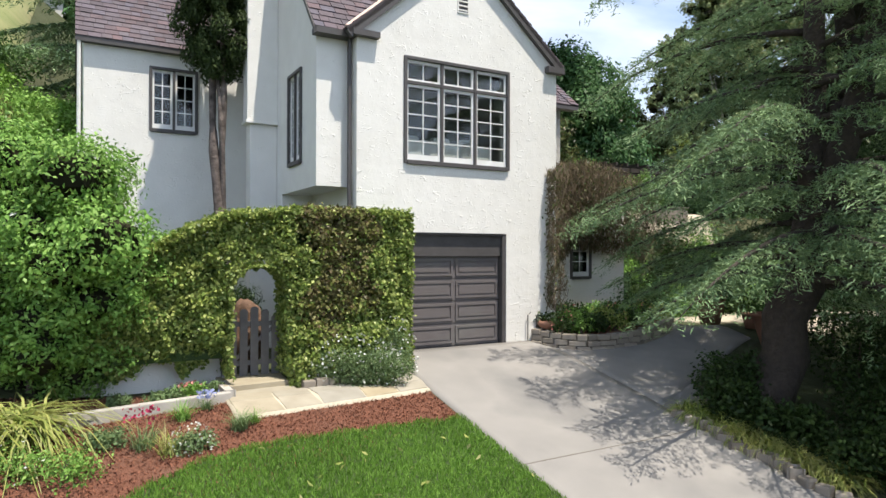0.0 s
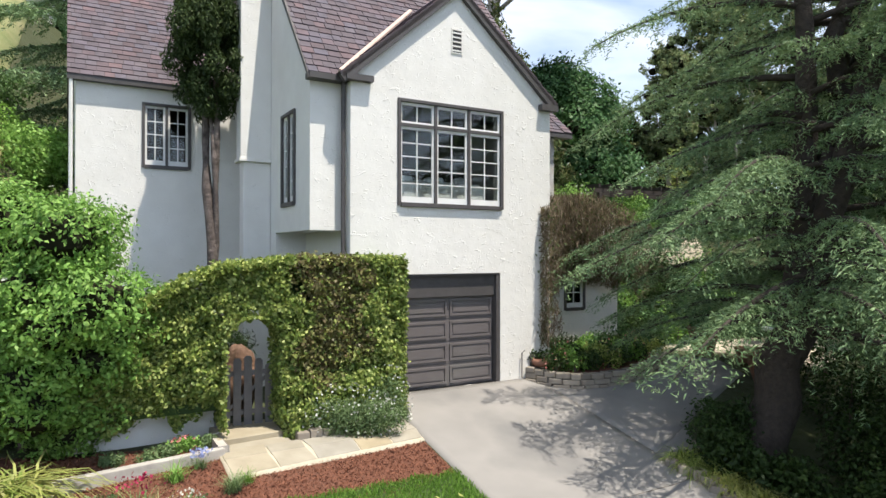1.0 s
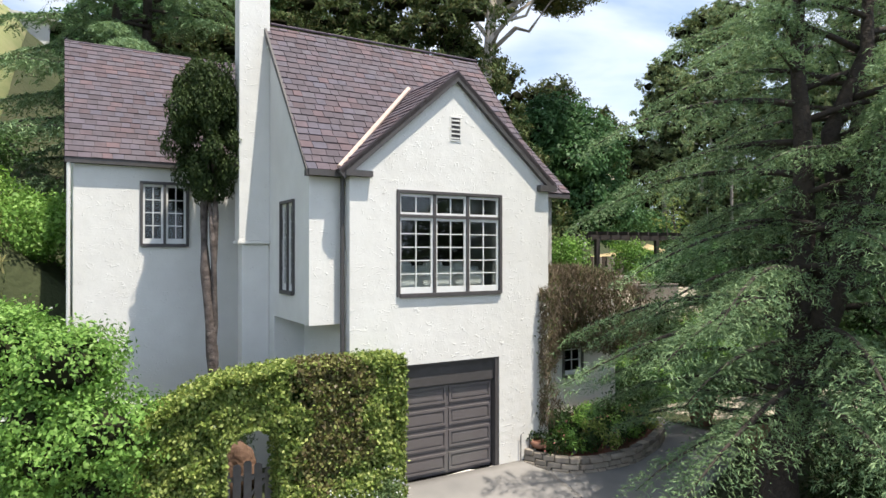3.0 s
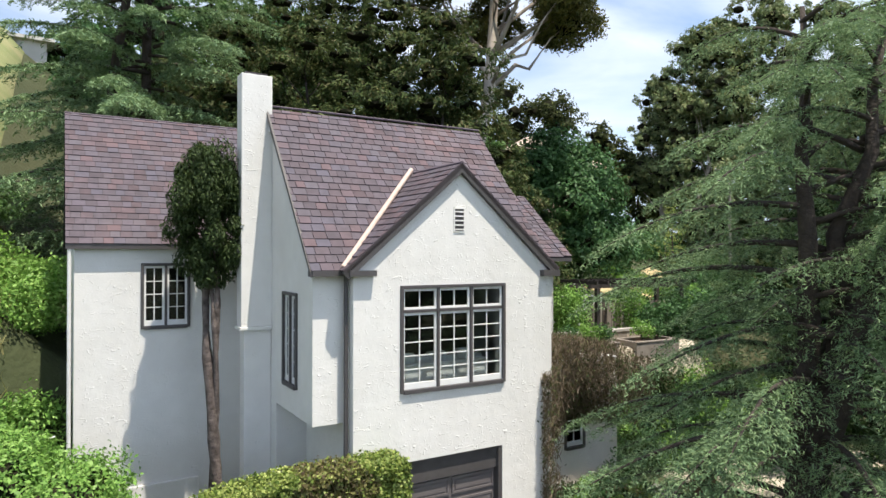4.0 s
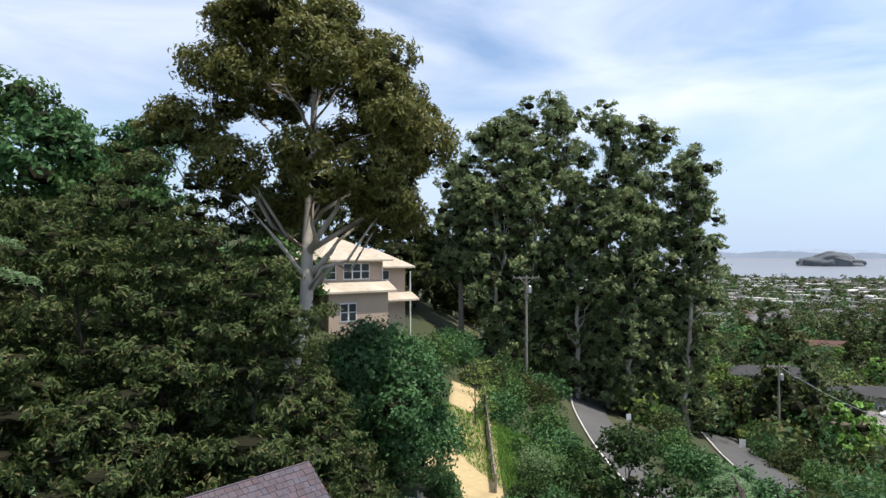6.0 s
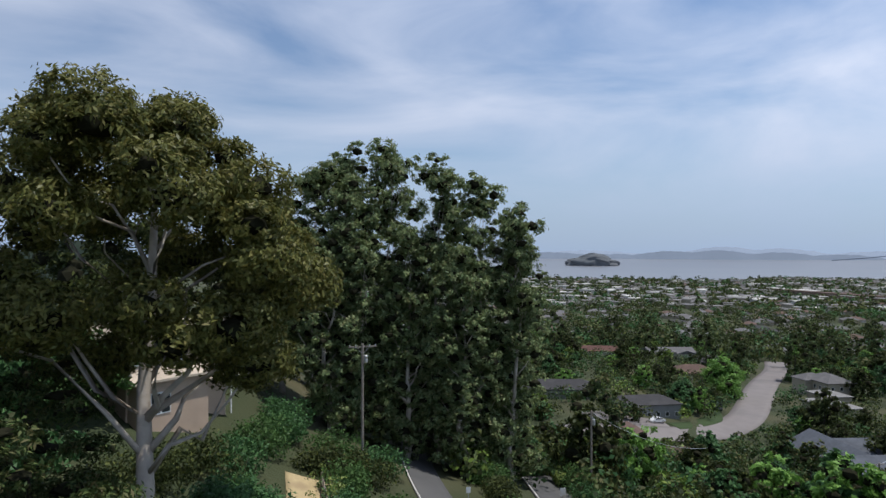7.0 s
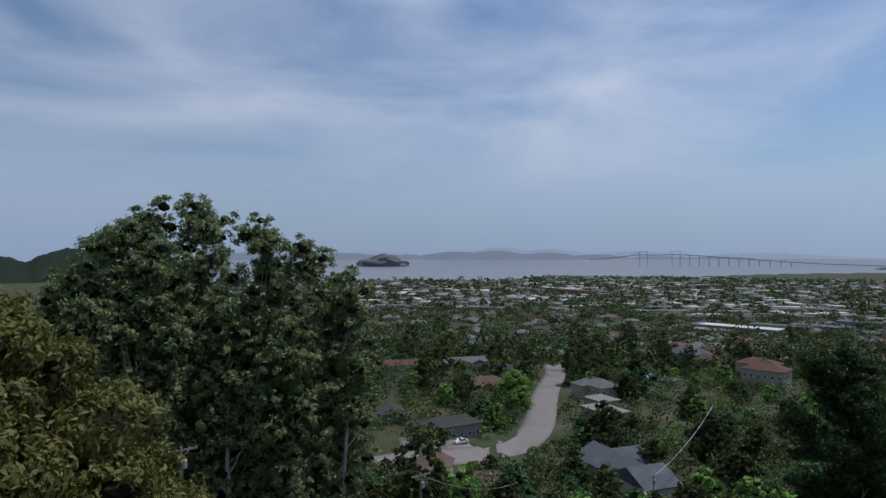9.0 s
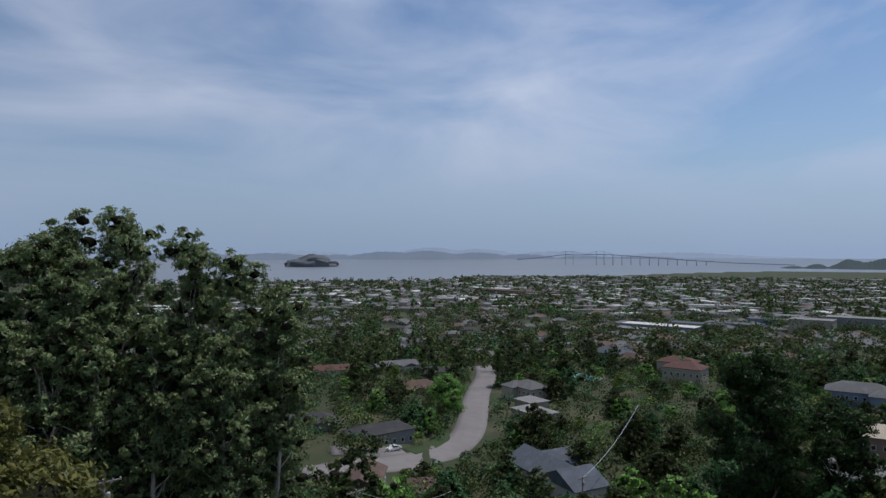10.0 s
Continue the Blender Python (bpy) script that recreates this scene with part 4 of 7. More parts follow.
def mound(name, at, label, radii, n, leaf, mat, seed, base=0.0, category="shrub", flowers=None, group="", width=0.5):
    """A low shrub: leaves over a lumpy dome."""
    rng = np.random.default_rng(seed)
    ob = thing(name, label, category, pose(at[0], at[1], gz(*at) + base), group)
    lumps = [(rng.uniform(-0.6, 0.6) * radii[0], rng.uniform(-0.6, 0.6) * radii[1], rng.uniform(0.15, 0.55) * radii[2]) for _ in range(9)]
    pts, dirs = [], []
    for c in lumps:
        p, d = clump_points(rng, c, np.array(radii) * rng.uniform(0.38, 0.55), n // 9, 0.6)
        pts.append(p + rng.normal(size=p.shape) * leaf * 0.6)
        dirs.append(d + rng.normal(size=p.shape) * 0.7)
    pts, dirs = np.concatenate(pts), np.concatenate(dirs)
    keep = pts[:, 2] > -0.1
    leaves("foliage", pts[keep], dirs[keep], leaf, mat, ob, width, rng=rng, face=(dirs + rng.normal(size=dirs.shape) * 0.2 + [0, 0, 0.4])[keep])
    bm = tube([(0, 0, -0.2), (0.05, 0.02, radii[2] * 0.5)], [0.05, 0.02], 6)
    part("stem", bm, BARK, ob)
    if flowers:
        fm, fn, fs = flowers
        p, d = clump_points(rng, (0, 0, radii[2] * 0.35), np.array(radii) * 0.98, fn, 0.9)
        k = p[:, 2] > 0
        leaves("flower", p[k], rng.normal(size=p[k].shape), fs, fm, ob, 0.9, rng=rng)
    return ob


# ---- driveway, lawn, beds ----
drape("driveway", patch([(-0.46, 0.0), (3.6, 0.0), (3.4, -9.0), (-0.42, -9.0)]), 24, 40, CONCRETE, 0.03, 0.12, "pale grey concrete driveway with cedar shade", "driveway")
drape("driveway_apron", patch([(3.58, 0.0), (9.5, 1.4), (8.6, -2.2), (3.52, -3.9)]), 24, 20, CONCRETE, 0.026, 0.12, "pale grey concrete drive beside the planter", "driveway")
drape("driveway_edge", patch([(3.4, -3.85), (5.2, -3.2), (3.6, -5.0), (3.38, -6.5)]), 10, 10, CONCRETE, 0.022, 0.12, "pale grey concrete drive edge", "driveway")


def lawn_edge(u):
    """Where the lawn meets the mulch: a curve that bends away from the house."""
    return np.interp(u, [-9.0, -7.0, -6.2, -5.5, -4.9, -4.2, -3.5, -2.2, -0.5], [-6.0, -4.9, -4.35, -3.87, -3.45, -3.22, -3.12, -3.14, -3.21])


def lawn_sheet(s, t):
    u = -9 + 8.54 * s
    v = lawn_edge(u) * (1 - t) - 9.0 * t
    return from_house(u, v)


drape("lawn", lawn_sheet, 70, 30, SOIL, 0.03, 0.05, "mown green front lawn", "lawn")
drape("mulch_bed", patch([(-9, -0.2), (-0.48, -0.6), (-0.48, -3.3), (-9, -6.4)]), 40, 24, MULCH, 0.012, 0.04, "red-brown bark mulch bed", "garden bed")
drape("driveway_joint", patch([(-0.46, -4.80), (3.4, -4.78), (3.4, -4.80), (-0.46, -4.82)]), 20, 2, MORTAR, 0.034, 0.01, "dark expansion joint across the driveway", "joint")


def scatter(name, corners, n, seed, size, mat, along_up, label, category, lift=0.03, width=0.12, wobble=0.35, mask=None):
    rng = np.random.default_rng(seed)
    x, y = patch(corners)(rng.random(n), rng.random(n))
    if mask is not None:
        k = mask(x, y)
        x, y = x[k], y[k]
    z = ground(x, y) + lift
    d = np.array([0, 0, along_up]) + rng.normal(size=(len(x), 3)) * wobble
    c = np.stack([x, y, z], 1) + np.abs(d) * [0, 0, size * 0.3]
    return tagged(leaves(name, c, d, size, mat, None, width, rng=rng), label, category, kind="stuff")


def lawn_mask(x, y):
    u, v = to_house(x, y)
    return v < lawn_edge(u) + 0.04 * np.sin(u * 9) + 0.03


scatter("lawn_grass", [(-7.0, -2.9), (-0.46, -3.0), (-0.42, -7.2), (-6.0, -7.2)], 78000, 5, 0.085, LEAF_GRASS, 1.0, "short green blades of lawn grass", "grass", 0.035, 0.13, 0.4, lawn_mask)
scatter("mulch_chips", [(-7.5, -0.3), (-0.5, -0.7), (-0.5, -3.2), (-7.5, -5.0)], 19000, 6, 0.05, CHIP, 0.0, "loose red-brown bark chips", "mulch", 0.022, 0.4, 0.5)
scatter("fallen_leaf_litter", [(-4.5, -3.2), (-0.5, -3.2), (-0.5, -6), (-4.5, -6)], 40, 8, 0.11, LEAF_STRIPE, 0.1, "pale fallen leaves lying on the lawn", "leaf", 0.10, 0.4, 0.6)


def slab(name, corners, z0, z1, mat, parent, rng):
    pts = [Vector((*from_house(u, v), 0)) for u, v in corners]
    c = sum(pts, Vector()) / len(pts)
    bm = bmesh.new()
    lo = [bm.verts.new((p.x, p.y, z0)) for p in pts]
    top = [z1 if z1 is not None else gz(p.x, p.y) + 0.07 for p in pts]
    hi = [bm.verts.new((p.x, p.y, t + rng.uniform(-0.006, 0.006))) for p, t in zip(pts, top)]
    inn = [bm.verts.new((c.x + (p.x - c.x) * 0.975, c.y + (p.y - c.y) * 0.95, t + 0.012)) for p, t in zip(pts, top)]
    n = len(pts)
    bm.faces.new(inn)
    for i in range(n):
        j = (i + 1) % n
        bm.faces.new((lo[i], lo[j], hi[j], hi[i]))
        bm.faces.new((hi[i], hi[j], inn[j], inn[i]))
    bmesh.ops.recalc_face_normals(bm, faces=bm.faces[:])
    return part(name, bm, mat, parent)


rng0 = random.Random(4)
drape("walkway_bed", patch([(-4.0, -2.28), (-0.49, -2.06), (-0.49, -1.18), (-4.0, -1.24)]), 24, 6, GRAVEL, 0.066, 0.16, "pale mortar bed under the flagstones", "walkway")
walkway = thing("stone_walkway", "flagstone walkway with pale mortar beside the mulch", "walkway", kind="structure")
cuts = [-3.95, -3.2, -2.55, -1.75, -1.1, -0.5]
for i in range(5):
    a, b = cuts[i], cuts[i + 1] - 0.015
    k = rng0.uniform(-0.08, 0.08)
    slab("flagstone", [(a, -2.24 + 0.05 * i), (b, -2.19 + 0.05 * i), (b + k, -1.66), (a + k * 0.5, -1.70)], -0.7, None, FLAG, walkway, rng0)
    slab("flagstone", [(a + k * 0.5, -1.685), (b + k, -1.645), (b, -1.22), (a, -1.28)], -0.7, None, FLAG, walkway, rng0)
steps = thing("entry_steps", "two worn pale stone steps below the gate", "steps", kind="structure")
slab("step", [(-3.98, -1.42), (-2.72, -1.32), (-2.72, -0.6), (-3.98, -0.7)], -0.7, -0.19, FLAG, steps, rng0)
slab("step", [(-3.95, -0.98), (-2.78, -0.88), (-2.72, 0.1), (-3.9, 0.1)], -0.7, -0.09, FLAG, steps, rng0)

kerb = thing("bed_kerb", "low weathered concrete kerb round the flower bed", "kerb", kind="structure")
for (ua, va), (ub, vb) in (((-7.6, -2.25), (-6.3, -1.86)), ((-6.3, -1.86), (-3.92, -1.38)), ((-3.92, -1.38), (-3.92, -0.5))):
    a, b = Vector((*from_house(ua, va), 0)), Vector((*from_house(ub, vb), 0))
    d = (b - a).normalized()
    m = Matrix.Translation(a) @ Matrix.Rotation(math.atan2(d.y, d.x), 4, "Z")
    part("kerb_block", box(0, (b - a).length, -0.08, 0.08, -0.8, -0.08, bevel=0.02, m=m), KERB, kerb)

# low wall that carries the hedge
x, y = from_house(-4.55, 0.05)
m = pose(x, y, 0, 0, 0, HOUSE_TURN + 6)
low_wall = thing("garden_wall", "low weathered stucco garden wall under the hedge", "wall", kind="structure")
part("wall_body", box(-1.75, 0.85, -0.12, 0.12, -0.5, 1.2, bevel=0.03, m=m), STUCCO, low_wall)


# ---- hedge ----
def make_hedge():
    rng = np.random.default_rng(12)
    hedge = thing("hedge", "clipped ivy-leaved hedge with an arch over a gate", "hedge", pose(*HOUSE, 0, 0, 0, HOUSE_TURN))
    top = lambda u: 3.0 - 0.10 * smooth(-2.4, -3.6, u) - 1.05 * smooth(-3.5, -6.3, u)
    v0 = lambda u, z: -0.98 + 0.16 * smooth(-2.7, -3.4, u) - 0.10 * (z < 0.9) * (u > -2.7) + 0.35 * smooth(0.9, 0.2, z) * (u < -3.4)
    low = lambda u: np.where(u > -2.82, -0.25, 0.24 + 0.16 * np.sin(u * 6) + 0.08 * np.sin(u * 17))
    arch = lambda u, z: (u > -3.76) & (u < -2.82) & (z < 1.54 + 0.42 * np.sqrt(np.clip(1 - ((u + 3.29) / 0.47) ** 2, 0, 1)) + 0.05 * np.sin(u * 23))
    n = 60000
    k = n // 14
    su, sz, sd = rng.uniform(-6.0, -0.36, k), rng.uniform(-0.25, 3.1, k), rng.normal(size=k) * 0.055
    i = rng.integers(0, k, n)
    u, z, proud = su[i] + rng.normal(size=n) * 0.055, sz[i] + rng.normal(size=n) * 0.055, sd[i]
    u = np.minimum(u, -0.34)
    keep = (z < top(u)) & (z > low(u)) & ~arch(u, z)
    u, z, proud = u[keep], z[keep], proud[keep]
    lump = 0.025 * np.sin(u * 7 + z * 3) + 0.02 * np.sin(z * 9 - u * 4)
    front = np.stack([u - 0.2 * (u > -0.5) * (z < 1.0), v0(u, z) + lump + proud + np.abs(rng.normal(size=len(u))) * 0.10, z], 1)
    m = 12000
    u2, w2 = rng.uniform(-6.0, -0.34, m), rng.random(m)
    topv = np.stack([u2, -1.0 + 0.98 * w2, top(u2) + rng.normal(size=m) * 0.05], 1)
    m3 = 5200
    w3, z3 = rng.random(m3), rng.uniform(-0.2, 3.02, m3)
    end = np.stack([-0.22 + rng.normal(size=m3) * 0.04 - 0.16 * (1 - w3), -1.05 + 1.0 * w3, z3], 1)
    m4 = 2600
    z4 = rng.uniform(0.0, 2.0, m4)
    jamb = np.stack([np.where(rng.random(m4) < 0.5, -3.80, -2.78) + rng.normal(size=m4) * 0.03, rng.uniform(-0.95, 0.0, m4), z4], 1)
    arc = np.stack([rng.uniform(-3.76, -2.82, 1600), rng.uniform(-0.95, -0.1, 1600), np.zeros(1600)], 1)
    arc[:, 2] = 1.58 + 0.42 * np.sqrt(np.clip(1 - ((arc[:, 0] + 3.29) / 0.47) ** 2, 0, 1))
    p = np.concatenate([front, topv, end, jamb, arc])
    d = rng.normal(size=p.shape) * 0.7 + [0, -0.4, -0.35]
    bronze = (p[:, 0] > -2.45 + 0.25 * np.sin(p[:, 2] * 4)) & (p[:, 0] < -1.15 + 0.2 * np.sin(p[:, 2] * 5 + 1)) & (p[:, 2] > 0.95 + 0.3 * np.sin(p[:, 0] * 4.3 + 1) + rng.normal(size=len(p)) * 0.18) & (rng.random(len(p)) < 0.8)
    f = np.concatenate([np.tile([0, -1.0, 0.35], (len(front), 1)), np.tile([0, -0.1, 1.0], (m, 1)), np.tile([1.0, -0.3, 0.3], (m3, 1)), np.tile([0, -1.0, 0.2], (m4 + 1600, 1))])
    leaves("foliage", p[~bronze], d[~bronze], 0.082, LEAF_HEDGE, hedge, 0.62, rng=rng, face=f[~bronze], jitter=0.85)
    leaves("bronze_foliage", p[bronze], d[bronze], 0.08, LEAF_RED, hedge, 0.62, rng=rng, face=f[bronze], jitter=0.85)
    # plain boxes behind the leaves, coloured dark as the shade in the gaps
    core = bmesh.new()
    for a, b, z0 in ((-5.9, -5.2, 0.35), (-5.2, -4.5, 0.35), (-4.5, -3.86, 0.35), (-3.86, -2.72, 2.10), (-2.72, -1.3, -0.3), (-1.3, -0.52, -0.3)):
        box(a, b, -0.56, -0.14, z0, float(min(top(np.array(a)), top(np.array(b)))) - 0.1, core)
    part("dark_core", core, LEAF_SHADE, hedge)


make_hedge()

gate = thing("picket_gate", "grey painted wooden picket gate standing shut", "gate", pose(*from_house(-3.72, -0.12), -0.14, 0, 0, HOUSE_TURN - 3))
for k in range(5):
    h = (1.16, 1.27, 1.31, 1.25, 1.14)[k]
    x0 = 0.03 + k * 0.196
    bm = prism([(x0, 0, 0.05), (x0 + 0.145, 0, 0.05), (x0 + 0.145, 0, h), (x0 + 0.11, 0, h + 0.04), (x0 + 0.035, 0, h + 0.04), (x0, 0, h)], (0, 0.022, 0))
    part("picket", bm, GATEPAINT, gate)
for z in (0.25, 0.98):
    part("rail", box(0.02, 0.98, 0.024, 0.06, z, z + 0.09), GATEPAINT, gate)
part("brace", prism([(0.06, 0.024, 0.34), (0.16, 0.024, 0.34), (0.94, 0.024, 0.98), (0.84, 0.024, 0.98)], (0, 0.03, 0)), GATEPAINT, gate)
part("latch", box(0.86, 0.96, -0.012, -0.001, 1.0, 1.04), TRIM, gate, "small dark metal latch")
part("post", box(-0.1, 0.0, -0.02, 0.08, -0.1, 1.38, bevel=0.008), GATEPAINT, gate)
part("post", box(1.0, 1.1, -0.02, 0.08, -0.1, 1.38, bevel=0.008), GATEPAINT, gate)


def boulder(name, at, radii, label, mat, seed, lift=0.0):
    bm = bmesh.new()
    bmesh.ops.create_icosphere(bm, subdivisions=4, radius=1.0)
    for v in bm.verts:
        n = noise.noise(v.co * 1.3 + Vector((seed, 0, 0))) * 0.28 + noise.noise(v.co * 4 + Vector((seed, 3, 0))) * 0.10
        v.co = Vector((v.co.x * radii[0], v.co.y * radii[1], v.co.z * radii[2])) * (1 + n)
    ob = link_mesh(name, bm, mat, None, True)
    ob.matrix_world = pose(at[0], at[1], gz(*at) + lift)
    return tagged(ob, label, "boulder")


BOULDER = material("rust_brown_rock", (0.20, 0.115, 0.075), (0.12, 0.075, 0.055), rough=0.95, scale=5, bump=0.9, bump_scale=9, distance=0.05)
boulder("boulder", (-4.05, 13.3), (0.34, 0.3, 0.8), "tall rough brown boulder standing behind the gate", BOULDER, 2, 0.75)
mound("potted_grass", (-4.2, 13.6), "fine green grass growing behind the boulder", (0.3, 0.3, 0.5), 700, 0.13, LEAF_SHADE, 3, 1.25, "plant", width=0.15)

# flower bed
mound("daisy_shrub", from_house(-1.75, -1.22), "grey-green shrub with small white flowers under the hedge", (1.15, 0.40, 0.72), 9000, 0.06, LEAF_SILVER, 21, 0.05, flowers=(PETAL_WHITE, 650, 0.045), width=0.3)
mound("daisy_shrub", from_house(-0.85, -1.15), "grey-green shrub with small white flowers under the hedge", (0.55, 0.36, 0.95), 5200, 0.06, LEAF_SILVER, 22, 0.05, flowers=(PETAL_WHITE, 130, 0.05), width=0.3)
wall_e = thing("edging_wall", "low dark stone edging under the white flowers", "edging", kind="structure")
for k in range(9):
    a = -2.62 + k * 0.24
    x, y = from_house(a, -1.18)
    part("stone", box(0, 0.225, -0.09, 0.09, -0.5, -0.06 + rng0.uniform(-0.02, 0.02), bevel=0.02, m=pose(x, y, 0, 0, 0, HOUSE_TURN)), STONE, wall_e)
tuft("variegated_flax", (-5.75, 8.75), "large clump of yellow-striped arching strap leaves", 300, 1.45, LEAF_STRIPE, 31, 0.42, 0.034, arch=1.15)
tuft("variegated_flax", (-6.4, 8.3), "large clump of yellow-striped arching strap leaves", 190, 1.4, LEAF_STRIPE, 32, 0.42, 0.034, arch=1.15)
for i, (u, v, ln, n, mt, fl, lab) in enumerate((
        (-4.75, -2.0, 0.42, 110, LEAF_BUSH, None, "tuft of green grassy leaves in mulch"),
        (-4.0, -2.55, 0.40, 170, LEAF_SILVER, None, "tuft of pale green grassy leaves in mulch"),
        (-3.75, -2.38, 0.30, 90, LEAF_GRASS, None, "small green tuft beside the walkway"),
        (-4.35, -1.75, 0.34, 70, LEAF_SILVER, (PETAL_BLUE, 70, 0.32), "pale blue agapanthus flowers on stems"),
        (-5.35, -2.75, 0.55, 60, LEAF_SILVER, (PETAL_MAGENTA, 60, 0.6), "magenta flower spikes over grey leaves"),
        (-5.05, -3.0, 0.55, 55, LEAF_STRIPE, None, "dry grassy tuft in mulch"))):
    tuft("bedding_plant", from_house(u, v), lab, n, ln, mt, 40 + i, 0.6, 0.035, "plant", 0.5, flowers=fl)
for i, (u, v, r, mt, fl, lab) in enumerate((
        (-4.95, -1.02, 0.30, LEAF_SILVER, None, "small grey-leaved shrub behind the kerb"),
        (-4.45, -0.75, 0.24, LEAF_BUSH, (PETAL_PINK, 60, 0.06), "small shrub with pink flowers behind the kerb"),
        (-4.05, -0.75, 0.22, LEAF_SILVER, None, "small grey-leaved shrub behind the kerb"),
        (-5.8, -2.5, 0.30, LEAF_SILVER, None, "low silvery groundcover plant in mulch"),
        (-6.3, -3.2, 0.5, LEAF_BUSH, None, "low bright green groundcover by the lawn"),
        (-6.9, -3.0, 0.5, LEAF_BUSH, (PETAL_WHITE, 40, 0.04), "low bright green groundcover by the lawn"),
        (-4.75, -2.95, 0.32, LEAF_SILVER, (PETAL_WHITE, 160, 0.035), "low white-flowered groundcover in mulch"),
        (-5.55, -0.95, 0.2, LEAF_SILVER, None, "small grey-leaved shrub behind the kerb"))):
    mound("bedding_shrub", from_house(u, v), lab, (r, r, r * 0.9), 900, 0.06, mt, 60 + i, 0.0, "shrub", fl)

# big bush by the garden wall
r1 = np.random.default_rng(77)
bush = [(r1.uniform(-1.6, 1.6), r1.uniform(-1.1, 1.1), 0.35 + 3.5 * (k + 0.5) / 36, r1.uniform(0.6, 0.85), r1.uniform(0.6, 0.85), r1.uniform(0.5, 0.7)) for k in range(36)]
bush = [(x * (0.72 if z < 1.3 else 1.08 if z < 2.7 else 0.72), y * (0.7 if z < 1.3 else 1.0 if z < 2.7 else 0.7), z, a, b, c) for x, y, z, a, b, c in bush]
broadleaf("rose_bush", (-6.75, 10.6), "large bright green bush with a few white flowers", bush, 0.088, LEAF_BUSH, 5200, 0.08, BARK, "bush", 78, width=0.5, core=0.7)
x = np.random.default_rng(5)
p, d = clump_points(x, (-6.75, 10.6, 2.3), (1.7, 1.6, 2.1), 46, 0.95)
tagged(leaves("white_blooms", p, x.normal(size=p.shape), 0.10, PETAL_WHITE, None, 0.9), "scattered small white blooms on the bush", "flower", kind="stuff")


# ---- seats behind the great window ----
def cushion(u, w, h, label):
    c = link_mesh("cushion", box(-w / 2, w / 2, -0.09, 0.09, 0, h, bevel=0.07), CURTAIN, None, True)
    c.matrix_world = house_pose @ pose(u, 0.62, 4.42, -12, 0, 0)
    tagged(c, label, "cushion", "cushions behind the window")


sofa = thing("sofa", "white sofa standing behind the great window", "sofa", house_pose)
part("seat", box(0.15, 2.5, 0.55, 1.3, 3.86, 4.40, bevel=0.06), CURTAIN, sofa)
part("backrest", box(0.15, 2.5, 0.42, 0.53, 3.86, 4.72, bevel=0.05), CURTAIN, sofa)
for u, w, h in ((0.42, 0.5, 0.5), (0.85, 0.36, 0.42), (1.25, 0.48, 0.5), (1.62, 0.34, 0.40), (2.02, 0.46, 0.52), (2.35, 0.3, 0.4)):
    cushion(u, w, h, "plump white cushion on the sofa")

# ---- pencil cypress in front of the wing ----
def make_cypress():
    rng = np.random.default_rng(14)
    tree = thing("cypress_tree", "trimmed cypress with bare twisted trunk and tuft crown", "tree", pose(-5.35, 15.7, 0.4))
    for dx, r0, ph in ((-0.06, 0.17, 0.0), (0.09, 0.14, 2.1), (0.02, 0.11, 4.0)):
        zs = np.linspace(-1.7, 7.6, 15)
        pts = [(dx + 0.09 * math.sin(q * 0.9 + ph) - 0.024 * max(q, 0), 0.06 * math.cos(q * 1.1 + ph), q) for q in zs]
        part("trunk", tube(pts, [r0 * (1 - 0.045 * i) * (1 + 0.22 * math.sin(i * 2.3 + ph)) for i in range(15)], 9), TWISTBARK, tree, "shaggy twisted grey-brown stem", True)
    # upright sprays that give the crown its lobes
    k = 42
    z = np.sort(rng.random(k))
    a = np.arange(k) * 2.39996 + rng.normal(size=k) * 0.3
    prof = np.interp(z, [0, 0.12, 0.35, 0.6, 0.8, 1.0], [0.20, 0.46, 0.74, 0.78, 0.56, 0.24]) * rng.uniform(0.62, 1.18, k)
    c = np.stack([prof * np.cos(a) - 0.2, prof * np.sin(a), 6.15 + 3.0 * z], 1)
    pts, face = [], []
    for q in range(k):
        m = 620
        d = unit(rng.normal(size=(m, 3)))
        s = rng.uniform(0.20, 0.40)
        pts.append(c[q] + d * rng.uniform(0.55, 1.0, (m, 1)) * [s, s, s * rng.uniform(1.1, 1.9)])
        face.append(d + [0, 0, 0.3])
    p, f = np.concatenate(pts), np.concatenate(face)
    leaves("crown", p, rng.normal(size=p.shape) * 0.4 + [0, 0, 1.0], 0.11, LEAF_PENCIL, tree, 0.36, rng=rng, face=f, jitter=0.6)


make_cypress()

# ---- the right-hand side: planter, lower wing, vine ----
wing = thing("lower_wing", "low white stucco wing with a roof terrace", "building", house_pose)
part("wing_wall", wall_with_holes(4.15, 8.4, -0.4, 4.05, 1.95, 2.2, [(6.35, 7.0, 1.55, 2.65)]), STUCCO, wing)
part("wing_side_wall", box(8.15, 8.4, 2.2, 6.5, -0.4, 4.05), STUCCO, wing)
part("terrace_floor", box(4.15, 8.15, 2.2, 4.1, 3.4, 3.55), CONCRETE, wing)
part("parapet_cap", box(6.6, 7.4, 1.90, 2.25, 4.05, 4.2), STUCCO, wing)
part("room_lining", box(5.6, 7.8, 3.2, 3.3, 0.2, 3.2), INTERIOR, wing)
window_unit(wing, Matrix.Translation((6.35, 1.95, 1.55)), 0.65, 1.1, (2,), 3)


def make_planter():
    pl = thing("stone_planter", "curved dry-laid stone planter wall at the drive", "planter", kind="structure")
    rng = random.Random(9)
